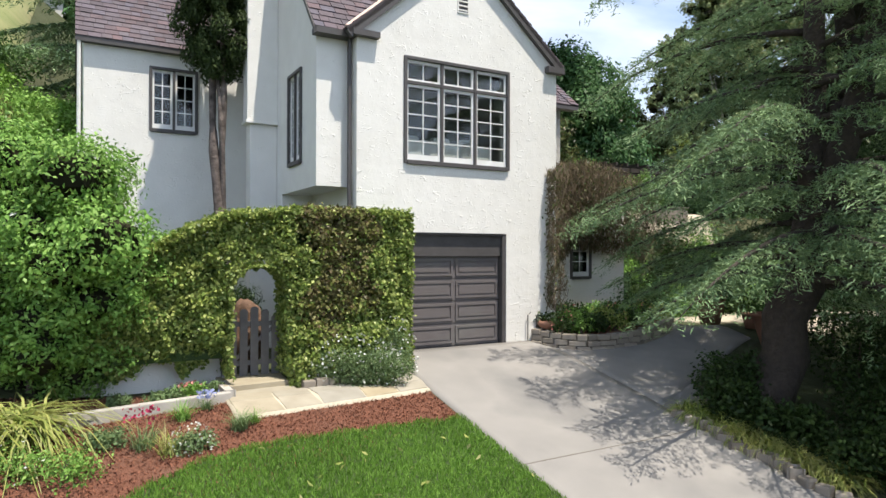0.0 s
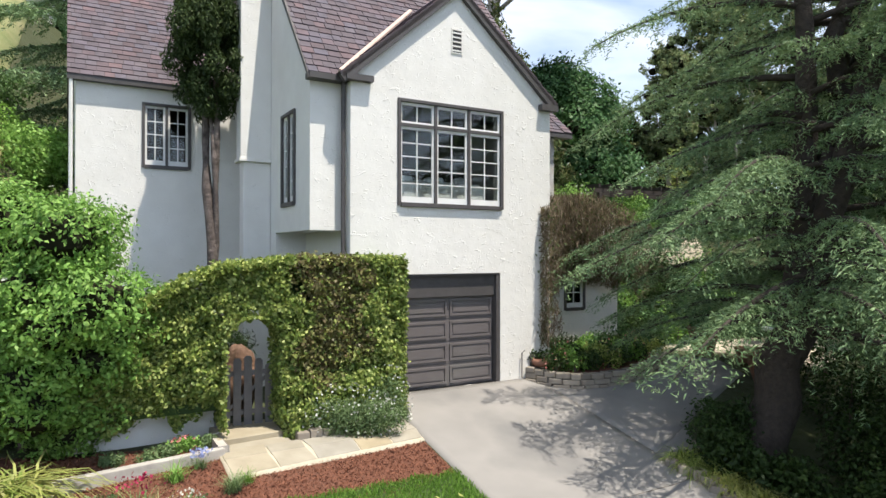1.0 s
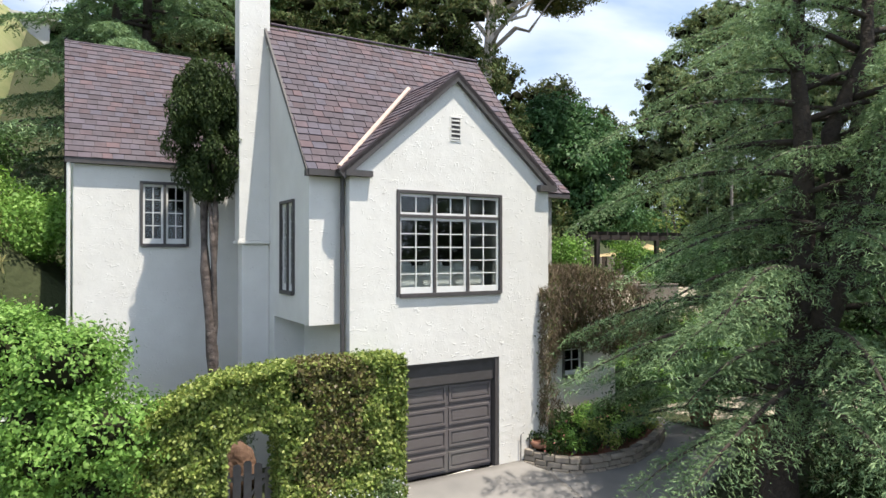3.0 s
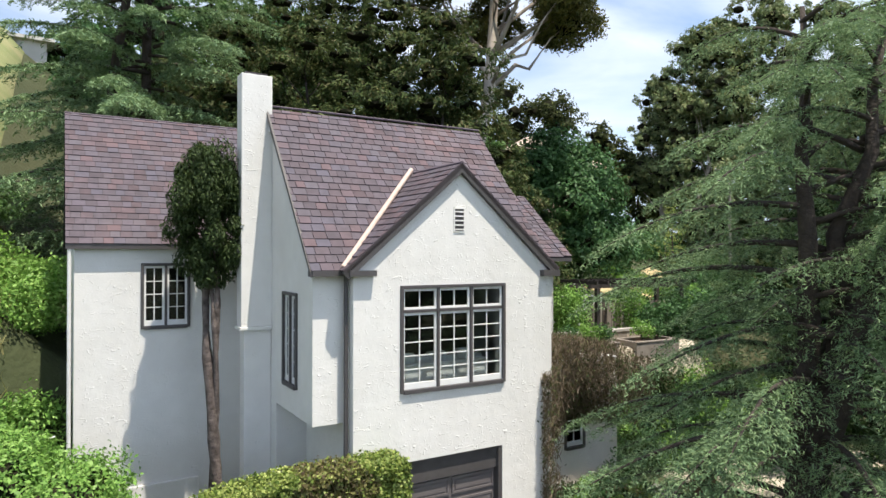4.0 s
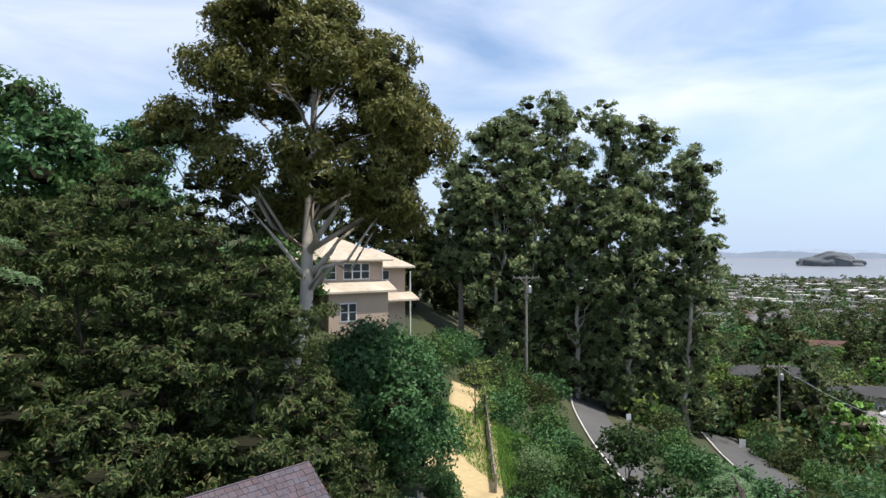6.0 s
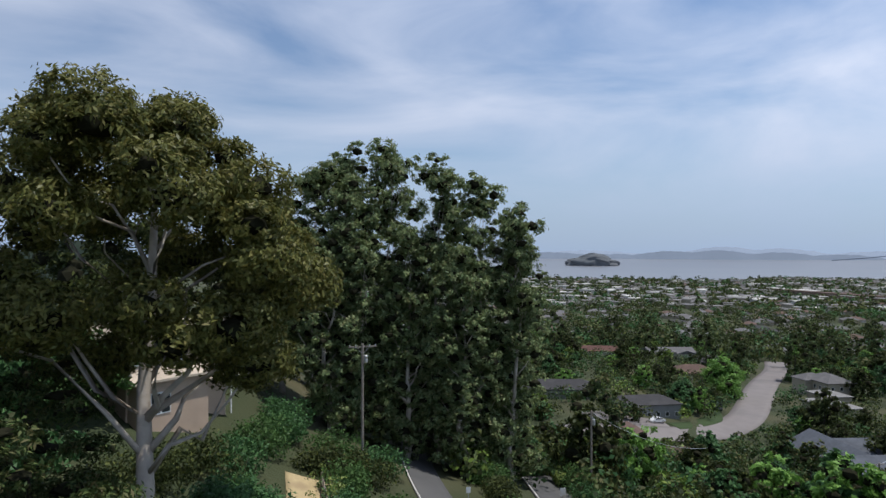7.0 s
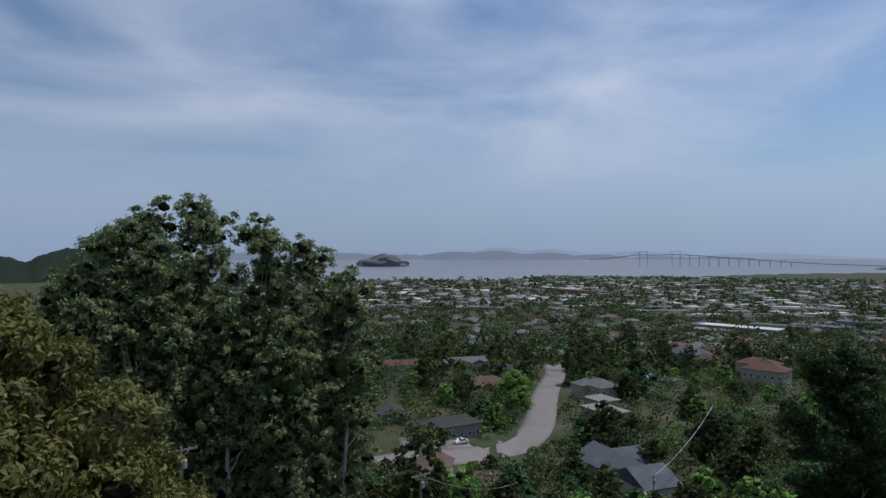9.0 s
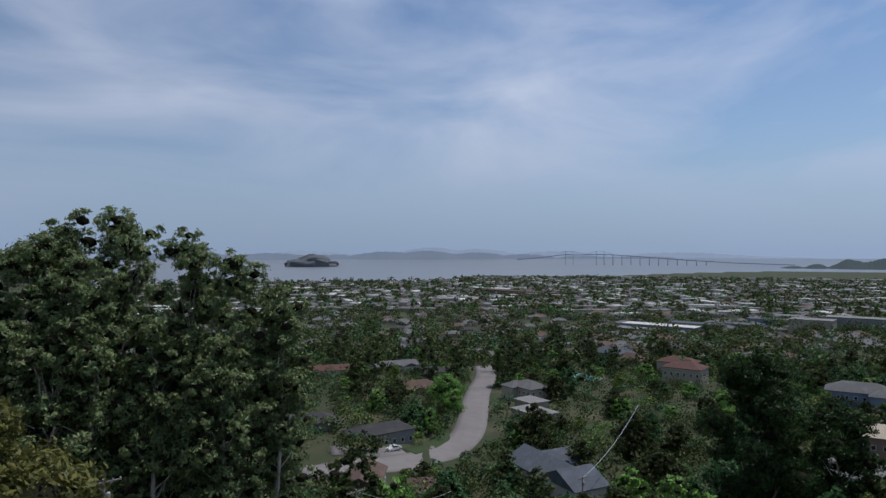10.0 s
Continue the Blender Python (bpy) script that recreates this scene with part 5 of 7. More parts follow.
    line = [(3.40, -0.05), (3.62, -0.55), (4.15, -1.02), (4.9, -1.25), (5.7, -1.32), (6.6, -1.12), (7.4, -0.7), (7.9, 0.1)]
    pts = [Vector((*from_house(u, v), 0)) for u, v in line]
    dist = [0]
    for a, b in zip(pts, pts[1:]):
        dist.append(dist[-1] + (b - a).length)
    at = lambda s: Vector((np.interp(s, dist, [p.x for p in pts]), np.interp(s, dist, [p.y for p in pts]), 0))
    back = bmesh.new()
    for course in range(3):
        s = 0.0
        while s < dist[-1] - 0.1:
            w = rng.uniform(0.18, 0.42)
            e = min(s + w, dist[-1])
            a, b = at(s + 0.008), at(e - 0.008)
            d = (b - a)
            g = gz(*((a + b) / 2).xy)
            z0 = g - 0.05 + course * 0.135
            m = Matrix.Translation(a) @ Matrix.Rotation(math.atan2(d.y, d.x), 4, "Z")
            part("stone", box(0, d.length, -0.10 + rng.uniform(-0.02, 0.02), 0.12, z0, z0 + 0.122 + rng.uniform(-0.008, 0.008), bevel=0.02, m=m), STONE, pl)
            s = e
    for a, b in zip(pts, pts[1:]):
        d = b - a
        m = Matrix.Translation(a) @ Matrix.Rotation(math.atan2(d.y, d.x), 4, "Z")
        g = gz(*((a + b) / 2).xy)
        box(0, d.length, -0.05, 0.09, g - 0.1, g + 0.33, back, m=m)
    part("mortar_core", back, MORTAR, pl)
    bm = bmesh.new()
    f = [bm.verts.new((*from_house(u, v + 0.05), gz(*from_house(u, v)) + 0.30)) for u, v in line]
    r = [bm.verts.new((*from_house(u, 1.94), 0.42)) for u, v in line]
    for i in range(len(f) - 1):
        bm.faces.new((f[i], f[i + 1], r[i + 1], r[i]))
    part("soil", bm, MULCH, pl)


make_planter()
for i in range(16):
    u = 3.9 + (i % 8) * 0.45 + 0.1 * math.sin(i * 3)
    v = -0.45 - 0.5 * math.sin((u - 3.5) * 0.8) + (0.55 if i >= 8 else 0) + 0.1
    mt = (LEAF_SHADE, LEAF_BUSH, LEAF_SHADE, LEAF_HEDGE)[i % 4]
    mound("planter_shrub", from_house(u, v), "leafy green bedding plant in the stone planter", (0.32, 0.3, 0.42), 480, 0.09, mt, 90 + i, 0.36, "shrub", (PETAL_PINK, 26, 0.05) if i % 3 == 0 else None, group="plants in the stone planter")
for i in range(14):
    mound("planter_shrub", from_house(4.35 + 0.27 * i, 1.35 - 0.75 * (i % 2) + 0.1 * math.sin(i * 2.7)), "leafy green bedding plant in the stone planter", (0.36, 0.34, 0.5), 520, 0.09, (LEAF_SHADE, LEAF_OAK, LEAF_BUSH)[i % 3], 110 + i, 0.30, "shrub", group="plants in the stone planter")
urn = thing("clay_bowl", "round brown clay bowl on the planter wall", "pot", pose(*from_house(3.72, -0.22), gz(*from_house(3.72, -0.22)) + 0.33))
part("bowl", lathe([(0.08, 0), (0.2, 0.05), (0.25, 0.13), (0.22, 0.2), (0.2, 0.2), (0.18, 0.16)], 18), TERRACOTTA, urn, smooth=True)
part("soil", lathe([(0.19, 0.17), (0.1, 0.185)], 12), MULCH, urn)
pipe = thing("wall_pipe", "thin dark water pipes beside the garage", "pipe", house_pose)
part("pipe", tube([(3.25, -0.06, 0.15), (3.25, -0.06, 0.75), (3.33, -0.06, 0.80)], [0.014] * 3, 6), TRIM, pipe)
part("pipe", tube([(3.52, -0.05, 0.3), (3.52, -0.05, 0.72)], [0.016] * 2, 6), TRIM, pipe)


def make_vine():
    rng = np.random.default_rng(33)
    vine = thing("wall_vine", "tangled dry brown vine hanging over the terrace wall", "vine", pose(*HOUSE, 0, 0, 0, HOUSE_TURN))
    n = 15000
    u = rng.normal(6.2, 1.4, n).clip(3.85, 8.9)
    hang = rng.random(n) ** 1.3
    bottom = np.interp(u, [4.0, 4.6, 5.4, 6.2, 7.0, 8.5], [0.9, 0.7, 1.6, 2.5, 2.3, 2.0])
    topz = 4.75 - 0.10 * (u - 6.2) ** 2
    z = topz - (topz - bottom) * hang
    v = 1.75 - (0.75 * np.sin(np.clip(1 - hang, 0, 1) * 2.2)) * rng.random(n) - 0.05
    v = np.where(z > 4.1, rng.uniform(0.9, 2.8, n), v)
    v = np.where(u < 4.25, rng.uniform(-0.35, -0.04, n), v)
    p = np.stack([u, v, z], 1)
    d = rng.normal(size=(n, 3)) * 0.55 + [0, 0, -1.0]
    leaves("stem", p, d, 0.30, LEAF_VINE, vine, 0.07, rng=rng)
    k = rng.random(n) < 0.28
    leaves("foliage", p[k] + rng.normal(size=(k.sum(), 3)) * 0.08, d[k], 0.08, LEAF_DARK, vine, 0.5, rng=rng)


make_vine()

# ---- the great cedar by the drive ----
cedar("cedar_tree", (6.7, 12.4), "great deodar cedar with drooping blue-green sprays", 13.9, 5.3, LEAF_CEDAR, 57, 124, -0.6, ((0.9, 1.0), (2.8, 0.8), (4.8, 3.6), (3.6, -1.2)), 0.30, 2.2, 0.115, 2.1, 0.50, power=0.24,
      lopsided=(0.95, 178), fork=(0.55, 0.2, 3.5))
# shade-coloured shrubs, many of them added to darken the ground behind the cedar
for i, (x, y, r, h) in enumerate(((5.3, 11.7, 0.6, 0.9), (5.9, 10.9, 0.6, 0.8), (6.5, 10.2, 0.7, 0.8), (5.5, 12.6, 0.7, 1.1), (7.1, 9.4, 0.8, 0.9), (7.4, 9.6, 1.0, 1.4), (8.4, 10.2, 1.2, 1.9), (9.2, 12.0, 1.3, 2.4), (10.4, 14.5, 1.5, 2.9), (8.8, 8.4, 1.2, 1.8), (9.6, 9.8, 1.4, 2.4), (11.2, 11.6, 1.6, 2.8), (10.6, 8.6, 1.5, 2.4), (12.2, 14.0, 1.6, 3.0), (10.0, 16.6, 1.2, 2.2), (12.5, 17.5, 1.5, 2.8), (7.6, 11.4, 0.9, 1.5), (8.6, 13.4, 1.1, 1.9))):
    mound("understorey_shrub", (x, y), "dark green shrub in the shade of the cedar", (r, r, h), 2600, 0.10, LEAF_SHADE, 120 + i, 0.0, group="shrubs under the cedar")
for i in range(15):
    k = i / 14
    x, y = 4.59 + (1.59) * k + 0.08 * math.sin(i * 2.2), 12.01 + (-2.20) * k + 0.06 * math.cos(i * 3.1)
    tuft("edging_grass", (x, y), "yellow-green grassy tuft along the drive edge", 130, 0.62, LEAF_STRIPE if i > 3 else LEAF_HEDGE, 140 + i, 0.85, 0.045, "plant", 0.9, group="grass tufts along the drive")
slope_plants = [from_house(8.4 + 0.8 * (k % 12), 2.5 + 1.1 * (k // 12) + 0.25 * math.sin(k * 3.0)) for k in range(24)]
for i, (x, y) in enumerate(slope_plants):
    mound("bank_shrub", (x, y), "leafy shrub on the bank below the terrace", (0.85, 0.8, 1.7 if i < 12 else 2.1), 1500, 0.12, (LEAF_OAK, LEAF_SHADE, LEAF_SHADE, LEAF_OAK, LEAF_BUSH)[i % 5], 960 + i, -0.25, group="shrubs on the bank")
edge = thing("drive_edging", "rough stones along the edge of the drive", "edging", kind="structure")
for i in range(16):
    x, y = from_house(3.5 + 0.06 * math.sin(i * 5) + (1.0 if i < 1 else 0), -4.1 - i * 0.24)
    part("stone", box(-0.11, 0.11, -0.1, 0.1, -0.1, 0.12 + 0.03 * math.sin(i * 7), bevel=0.035, m=pose(x, y, gz(x, y), 0, 0, 30 + i * 23)), STONE, edge)

# pots, bench and gravel beyond the drive
drape("gravel_court", strip([(8.5, 18.8), (11.5, 21.5), (14.5, 23.5)], 4.6), 16, 8, GRAVEL, 0.03, 0.06, "sunlit pale gravel court", "path")


def pot(at, r, h, label, tree=None):
    p = thing("plant_pot", label, "pot", pose(at[0], at[1], gz(*at) + 0.03))
    part("pot_body", lathe([(r * 0.62, 0), (r * 0.85, h * 0.5), (r, h * 0.9), (r * 1.08, h * 0.9), (r * 1.08, h), (r * 0.95, h), (r * 0.9, h * 0.88)], 20), TERRACOTTA, p, smooth=True)
    part("soil", lathe([(r * 0.9, h * 0.87), (r * 0.3, h * 0.9)], 14), MULCH, p)


pot((7.6, 18.4), 0.42, 0.85, "large terracotta pot with a leafy shrub")
mound("potted_shrub", (7.6, 18.4), "leafy green shrub in the terracotta pot", (0.75, 0.75, 1.3), 2400, 0.11, LEAF_OAK, 160, 0.8)
pot((8.2, 17.2), 0.24, 0.4, "small clay pot on the drive")
pot((8.1, 15.7), 0.55, 0.8, "wide dark clay pot in shade")
bench = thing("garden_bench", "dark metal garden seat with pale cushions on gravel", "bench", pose(11.6, 21.8, gz(11.6, 21.8) + 0.03, 0, 0, -20))
for k in range(4):
    part("slat", box(-0.62, 0.62, -0.25 + k * 0.13, -0.15 + k * 0.13, 0.36, 0.39), DARKWOOD, bench)
for k in range(7):
    part("back_bar", tube([(-0.54 + k * 0.18, 0.27, 0.42), (-0.54 + k * 0.18, 0.33, 0.92)], [0.012, 0.012], 6), DARKWOOD, bench)
part("top_rail", tube([(-0.62, 0.33, 0.88), (-0.3, 0.33, 0.96), (0.3, 0.33, 0.96), (0.62, 0.33, 0.88)], [0.025] * 4, 8), DARKWOOD, bench)
for sx in (-0.64, 0.60):
    part("armrest", tube([(sx + 0.02, -0.28, 0.58), (sx + 0.02, 0.0, 0.64), (sx + 0.02, 0.3, 0.62)], [0.025] * 3, 8), DARKWOOD, bench)
    for sy in (-0.28, 0.27):
        part("leg", box(sx, sx + 0.045, sy, sy + 0.045, 0, 0.58 if sy < 0 else 0.9), DARKWOOD, bench)
for x0, x1 in ((-0.58, -0.01), (0.01, 0.58)):
    c = link_mesh("cushion", box(x0, x1, -0.26, 0.2, 0.392, 0.50, bevel=0.04), CURTAIN, None, True)
    c.matrix_world = bench.matrix_world.copy()
    tagged(c, "pale grey seat cushion on the garden seat", "cushion", "cushions on the garden seat")


# ---- yard and hillside behind the house ----
def drape_strip(name, line, width, mat, lift, label, category, nu=40, nv=5):
    return drape(name, strip(line, width), nu, nv, mat, lift, 0.08, label, category)


drape_strip("straw_path", [(12.6, 37.5), (14.0, 41.0), (16.2, 46.5), (18.6, 52), (22.4, 61)], 4.0, STRAW, 0.07, "path of dry golden straw up the slope", "path", 60, 7)
drape_strip("straw_slope", [(11.2, 43.2), (13.4, 46), (16.5, 50.5)], 2.6, STRAW, 0.06, "slope of dry golden straw", "path", 30, 6)
LANE = [(27.4, 26), (27.6, 36), (28.8, 42.5), (30.2, 47.5), (32.6, 54), (36.2, 62), (41.5, 71.5), (48.5, 82), (57, 96)]
LOWER = [(41.5, 32), (42.8, 42.5), (45.4, 48), (49.6, 55), (55, 62.5), (66, 77), (80, 97), (96, 119)]
drape_strip("lane", LANE, 3.9, ASPHALT, 0.10, "narrow asphalt lane along the slope", "road", 110, 7)
drape_strip("lower_lane", LOWER, 5.2, ASPHALT, 0.10, "asphalt road below the slope", "road", 110, 7)
WHITELINE = material("road_line_paint", (0.7, 0.68, 0.62), (0.5, 0.48, 0.44), rough=0.8, scale=3, bump=0)
beside = lambda line, d: [(x - d * 0.88, y + d * 0.48) for x, y in line]
drape_strip("lane_line", beside(LANE[:7], 1.75), 0.14, WHITELINE, 0.115, "pale painted edge line", "line", 110, 2)
drape_strip("lower_lane_line", beside(LOWER[:6], 2.3), 0.16, WHITELINE, 0.115, "pale painted edge line", "line", 110, 2)



def roadside_hedge(a, b, w, h):
    """A clipped hedge block between two points on the ground."""
    rng = np.random.default_rng(655)
    run = math.hypot(b[0] - a[0], b[1] - a[1])
    m = pose(a[0], a[1], gz(*a), 0, 0, math.degrees(math.atan2(b[1] - a[1], b[0] - a[0])))
    ob = thing("clipped_hedge", "low clipped yellow-green hedge beside the road", "hedge", m)
    n = 5200
    p = np.stack([rng.random(n) * run, rng.uniform(-w / 2, w / 2, n), rng.random(n) * h], 1)
    side = rng.integers(0, 3, n)
    p[side == 0, 2] = h
    p[side == 1, 1] = np.where(rng.random((side == 1).sum()) < 0.5, -w / 2, w / 2)
    p += rng.normal(size=p.shape) * 0.06
    f = np.where((side == 0)[:, None], [0, 0, 1.0], np.stack([np.zeros(n), np.sign(p[:, 1]), np.full(n, 0.3)], 1))
    leaves("foliage", p, rng.normal(size=p.shape), 0.17, LEAF_HEDGE, ob, 0.6, rng=rng, face=f)
    # solid near-black filler, so gaps between the leaves look shaded
    part("dark_core", box(0.12, run - 0.12, -w / 2 + 0.14, w / 2 - 0.14, -0.2, h - 0.14), CORE_DARK, ob)


def road_sign(at, h, w, tall, label):
    ob = thing("road_sign", label, "sign", pose(at[0], at[1], gz(*at), 0, 0, -25))
    part("post", tube([(0, 0, -0.3), (0, 0, h)], [0.035, 0.03], 8), TIN, ob)
    part("plate", box(-w / 2, w / 2, -0.06, -0.04, h - tall, h, bevel=0.008), WHITE, ob, "plain white plate")


roadside_hedge((60.2, 64.8), (63.4, 69.2), 1.5, 1.3)
road_sign((36.4, 55.7), 2.3, 0.45, 0.6, "small white sign on a post beside the lane")
road_sign((54.8, 60.3), 1.3, 0.7, 0.9, "white notice board on a short post by the road")
fence = thing("path_fence", "low weathered wooden rail fence beside the straw path", "fence")
for k in range(14):
    x, y = 14.7 + k * 0.62, 38.6 + k * 1.58
    part("post", box(-0.06, 0.06, -0.06, 0.06, -0.3, 1.25, m=pose(x, y, gz(x, y))), WOODPOLE, fence)
    if k < 13:
        x2, y2 = x + 0.62, y + 1.58
        for h in (0.4, 0.75, 1.1):
            part("rail", tube([(x, y, gz(x, y) + h), (x2, y2, gz(x2, y2) + h)], [0.05, 0.05], 5), WOODPOLE, fence)


def pergola():
    p = thing("pergola", "dark stained timber pergola over the terrace", "pergola", pose(6.8, 27.3, gz(6.8, 27.3), 0, 0, 25))
    for x in (0.1, 4.9):
        for y in (0, 1.5):
            part("post", box(x - 0.09, x + 0.09, y - 0.09, y + 0.09, -0.4, 2.0, bevel=0.01), DARKWOOD, p)
    for y in (0.0, 1.5):
        part("beam", box(-0.4, 5.4, y - 0.05, y + 0.05, 2.0, 2.18), DARKWOOD, p)
    for k in range(11):
        x = -0.3 + k * 0.56
        part("rafter", box(x - 0.035, x + 0.035, -0.5, 2.0, 2.18, 2.32), DARKWOOD, p)


pergola()
drape("patio", strip([(4.6, 34.0), (8.0, 35.6), (11.2, 37.4)], 3.4), 24, 10, GRAVEL, 0.08, 0.1, "pale stone patio behind the house", "patio")
drape("terrace", strip([(3.2, 22.1), (6.2, 24.0), (10.1, 25.9)], 2.3), 24, 10, GRAVEL, 0.05, 0.1, "pale gravel terrace with timber beds", "terrace")
wall = thing("garden_wall", "low pale stone wall along the terrace", "wall")
for k in range(9):
    x, y = 4.5 + k * 0.5, 24.0 + k * 0.26
    part("coping", box(-0.01, 0.55, -0.16, 0.16, 0.42, 0.52, bevel=0.015, m=pose(x, y, gz(x, y), 0, 0, 27.5)), KERB, wall)
    part("block", box(0, 0.555, -0.12, 0.12, -0.3, 0.42, m=pose(x, y, gz(x, y), 0, 0, 27.5)), STONE, wall)
screen = thing("timber_screen", "brown timber board fence under the pergola", "fence", pose(6.9, 28.9, gz(6.9, 28.9), 0, 0, 25))
for k in range(18):
    part("board", box(k * 0.26, k * 0.26 + 0.235, -0.02, 0.02, -0.1, 1.25 + 0.02 * math.sin(k * 5)), WOODPOLE if k % 3 else BARK, screen)
for k in range(4):
    part("post", box(k * 1.5 - 0.06, k * 1.5 + 0.06, 0.021, 0.13, -0.2, 1.35), BARK, screen)


def raised_bed(at, turn, w, d, label):
    b = thing("raised_bed", label, "planter", pose(at[0], at[1], gz(*at), 0, 0, turn))
    for x0, x1, y0, y1 in ((0, w, 0, 0.1), (0, w, d - 0.1, d), (0, 0.1, 0.1, d - 0.1), (w - 0.1, w, 0.1, d - 0.1)):
        part("board", box(x0, x1, y0, y1, -0.2, 0.55), WOODPOLE, b)
        part("cap", box(x0 - 0.03, x1 + 0.03, y0 - 0.03 + (0.13 if x1 - x0 < 0.2 else 0), y1 + 0.03 - (0.13 if x1 - x0 < 0.2 else 0), 0.552, 0.59), WOODPOLE, b)
    part("soil", box(0.1, w - 0.1, 0.1, d - 0.1, -0.1, 0.42), MULCH, b)


raised_bed((4.5, 21.9), 28, 2.3, 1.1, "grey timber raised bed on the terrace")
raised_bed((7.3, 23.4), 28, 2.2, 1.2, "grey timber raised bed on the terrace")
raised_bed((4.9, 20.4), 28, 2.0, 1.0, "grey timber raised bed on the terrace")
for i, (x, y) in enumerate(((4.8, 22.7), (5.5, 23.0), (6.0, 23.3), (7.8, 24.4), (8.6, 24.9), (5.6, 21.1))):
    mound("bed_plant", (x, y), "leafy vegetables in the raised bed", (0.5, 0.42, 0.6), 700, 0.10, LEAF_BUSH if i % 2 else LEAF_OAK, 200 + i, 0.4, "shrub", group="plants in the raised beds")
mound("rose_shrub", (5.3, 26.2), "rose shrub with pale blooms by the pergola", (0.95, 0.95, 2.3), 4200, 0.12, LEAF_BUSH, 210, 0.0, flowers=(PETAL_WHITE, 60, 0.13))
mound("pergola_climber", (8.6, 28.3), "leafy climber growing over the pergola", (1.0, 0.8, 1.9), 2600, 0.12, LEAF_BUSH, 211, 0.3)
mound("pergola_climber", (10.8, 29.3), "leafy climber growing over the pergola", (0.9, 0.9, 2.2), 2600, 0.12, LEAF_OAK, 212, 0.2)
garden_spots = ((9.4, 27.2, 1.1, 1.5), (12.0, 30.4, 1.3, 2.2), (13.5, 33.0, 1.5, 2.2), (12.0, 34.6, 1.2, 1.4), (8.6, 43.5, 1.6, 1.8), (11.6, 38.6, 1.0, 1.2), (5.5, 45, 2.0, 2.5), (11.5, 26.6, 1.5, 2.2), (14.5, 29.5, 1.8, 2.8), (12.0, 41.0, 0.8, 1.0), (10.2, 31.4, 1.2, 1.3), (4.4, 30.4, 1.3, 1.6),
                (16.2, 33.5, 1.9, 2.4), (16.5, 37.2, 1.6, 1.6), (18.4, 40.5, 1.7, 1.8), (19.5, 36.0, 2.0, 2.2), (13.2, 25.6, 1.6, 2.6), (16.2, 26.2, 1.9, 2.8), (18.5, 30.0, 2.1, 3.0), (9.8, 33.2, 1.0, 1.1), (6.6, 31.6, 1.1, 1.2), (10.6, 23.6, 1.2, 2.0), (12.4, 22.9, 1.2, 1.9))
for i, (x, y, r, h) in enumerate(garden_spots):
    mound("garden_shrub", (x, y), "green garden shrub on the slope", (r, r, h), 3000, 0.17, (LEAF_OAK, LEAF_BUSH, LEAF_OAK, LEAF_SHADE, LEAF_SILVER)[i % 5], 220 + i, 0.0, group="garden shrubs")
scatter("yard_grass", [(8, 5), (30, 5), (30, 22), (8, 22)], 15000, 213, 0.32, LEAF_GRASS, 1.0, "rough green grass on the yard slope", "grass", 0.05, 0.10, 0.5, mask=lambda x, y: (np.abs((x - 12.6) * 0.92 - (y - 37.5) * 0.385) > 2.7) & ((y < 33) | (x > 13)))


def patio_table():
    t = thing("patio_table", "pale round garden table", "table", pose(8.6, 37.0, gz(8.6, 37.0) + 0.05))
    part("tabletop", lathe([(0.6, 0.7), (0.62, 0.72), (0.6, 0.745)], 20), WHITE, t)
    part("leg", lathe([(0.3, 0.0), (0.06, 0.06), (0.05, 0.68), (0.2, 0.7)], 10), WHITE, t)
    ch = None
    for k in range(4):
        a = k * math.pi / 2 + 0.5
        x, y = 8.6 + 0.95 * math.cos(a), 37.0 + 0.95 * math.sin(a)
        m = pose(x, y, gz(x, y) + 0.05, 0, 0, math.degrees(a) + 90)
        if ch is None:
            ch = thing("garden_chair", "pale metal garden chair on the patio", "chair", m, "chairs round the patio table")
            part("seat", box(-0.22, 0.22, -0.22, 0.22, 0.42, 0.46, bevel=0.015), WHITE, ch)
            part("backrest", box(-0.22, 0.22, -0.24, -0.20, 0.5, 0.88, bevel=0.015), WHITE, ch)
            for sx in (-0.2, 0.16):
                for sy in (-0.22, 0.17):
                    part("leg", box(sx, sx + 0.04, sy, sy + 0.04, 0, 0.5 if sy < 0 else 0.42), WHITE, ch)
        else:
            copy_thing(ch, m)


patio_table()

# roof fittings
fit_pose = lambda u, v: (u, v, M_RIDGE_Z - (M_RIDGE_V - v) * (M_RIDGE_Z - re_z) / (M_RIDGE_V - re_v))
for name, u, v, h, r in (("roof_vent", 2.45, 7.7, 0.42, 0.05), ("roof_vent", 3.0, 7.55, 0.5, 0.06)):
    x, y, z = fit_pose(u, v)
    vp = thing(name, "thin metal vent pipe standing on the slates", "vent", house_pose @ Matrix.Translation((x, y, z)))
    part("pipe", tube([(0, 0, -0.1), (0, 0, h)], [r, r], 10), TIN if name == "roof_vent" and u < 2.7 else FELT, vp)
    part("collar", lathe([(r * 2.4, -0.02), (r * 1.2, 0.12)], 10), WHITE, vp)
x, y, z = fit_pose(3.7, 7.75)
cowl = thing("roof_cowl", "bent white metal flue with a cowl on the slates", "vent", house_pose @ Matrix.Translation((x, y, z)))
part("flue", tube([(0, 0, -0.1), (0, 0, 0.45), (-0.02, 0, 0.6)], [0.1, 0.1, 0.1], 12), WHITE, cowl)
part("cowl_top", tube([(-0.22, 0.0, 0.6), (0.22, 0.02, 0.68)], [0.12, 0.12], 12), WHITE, cowl)
part("flashing", box(-0.2, 0.2, -0.3, 0.05, -0.22, -0.18, m=Matrix.Rotation(radians(40), 4, "X")), WHITE, cowl)

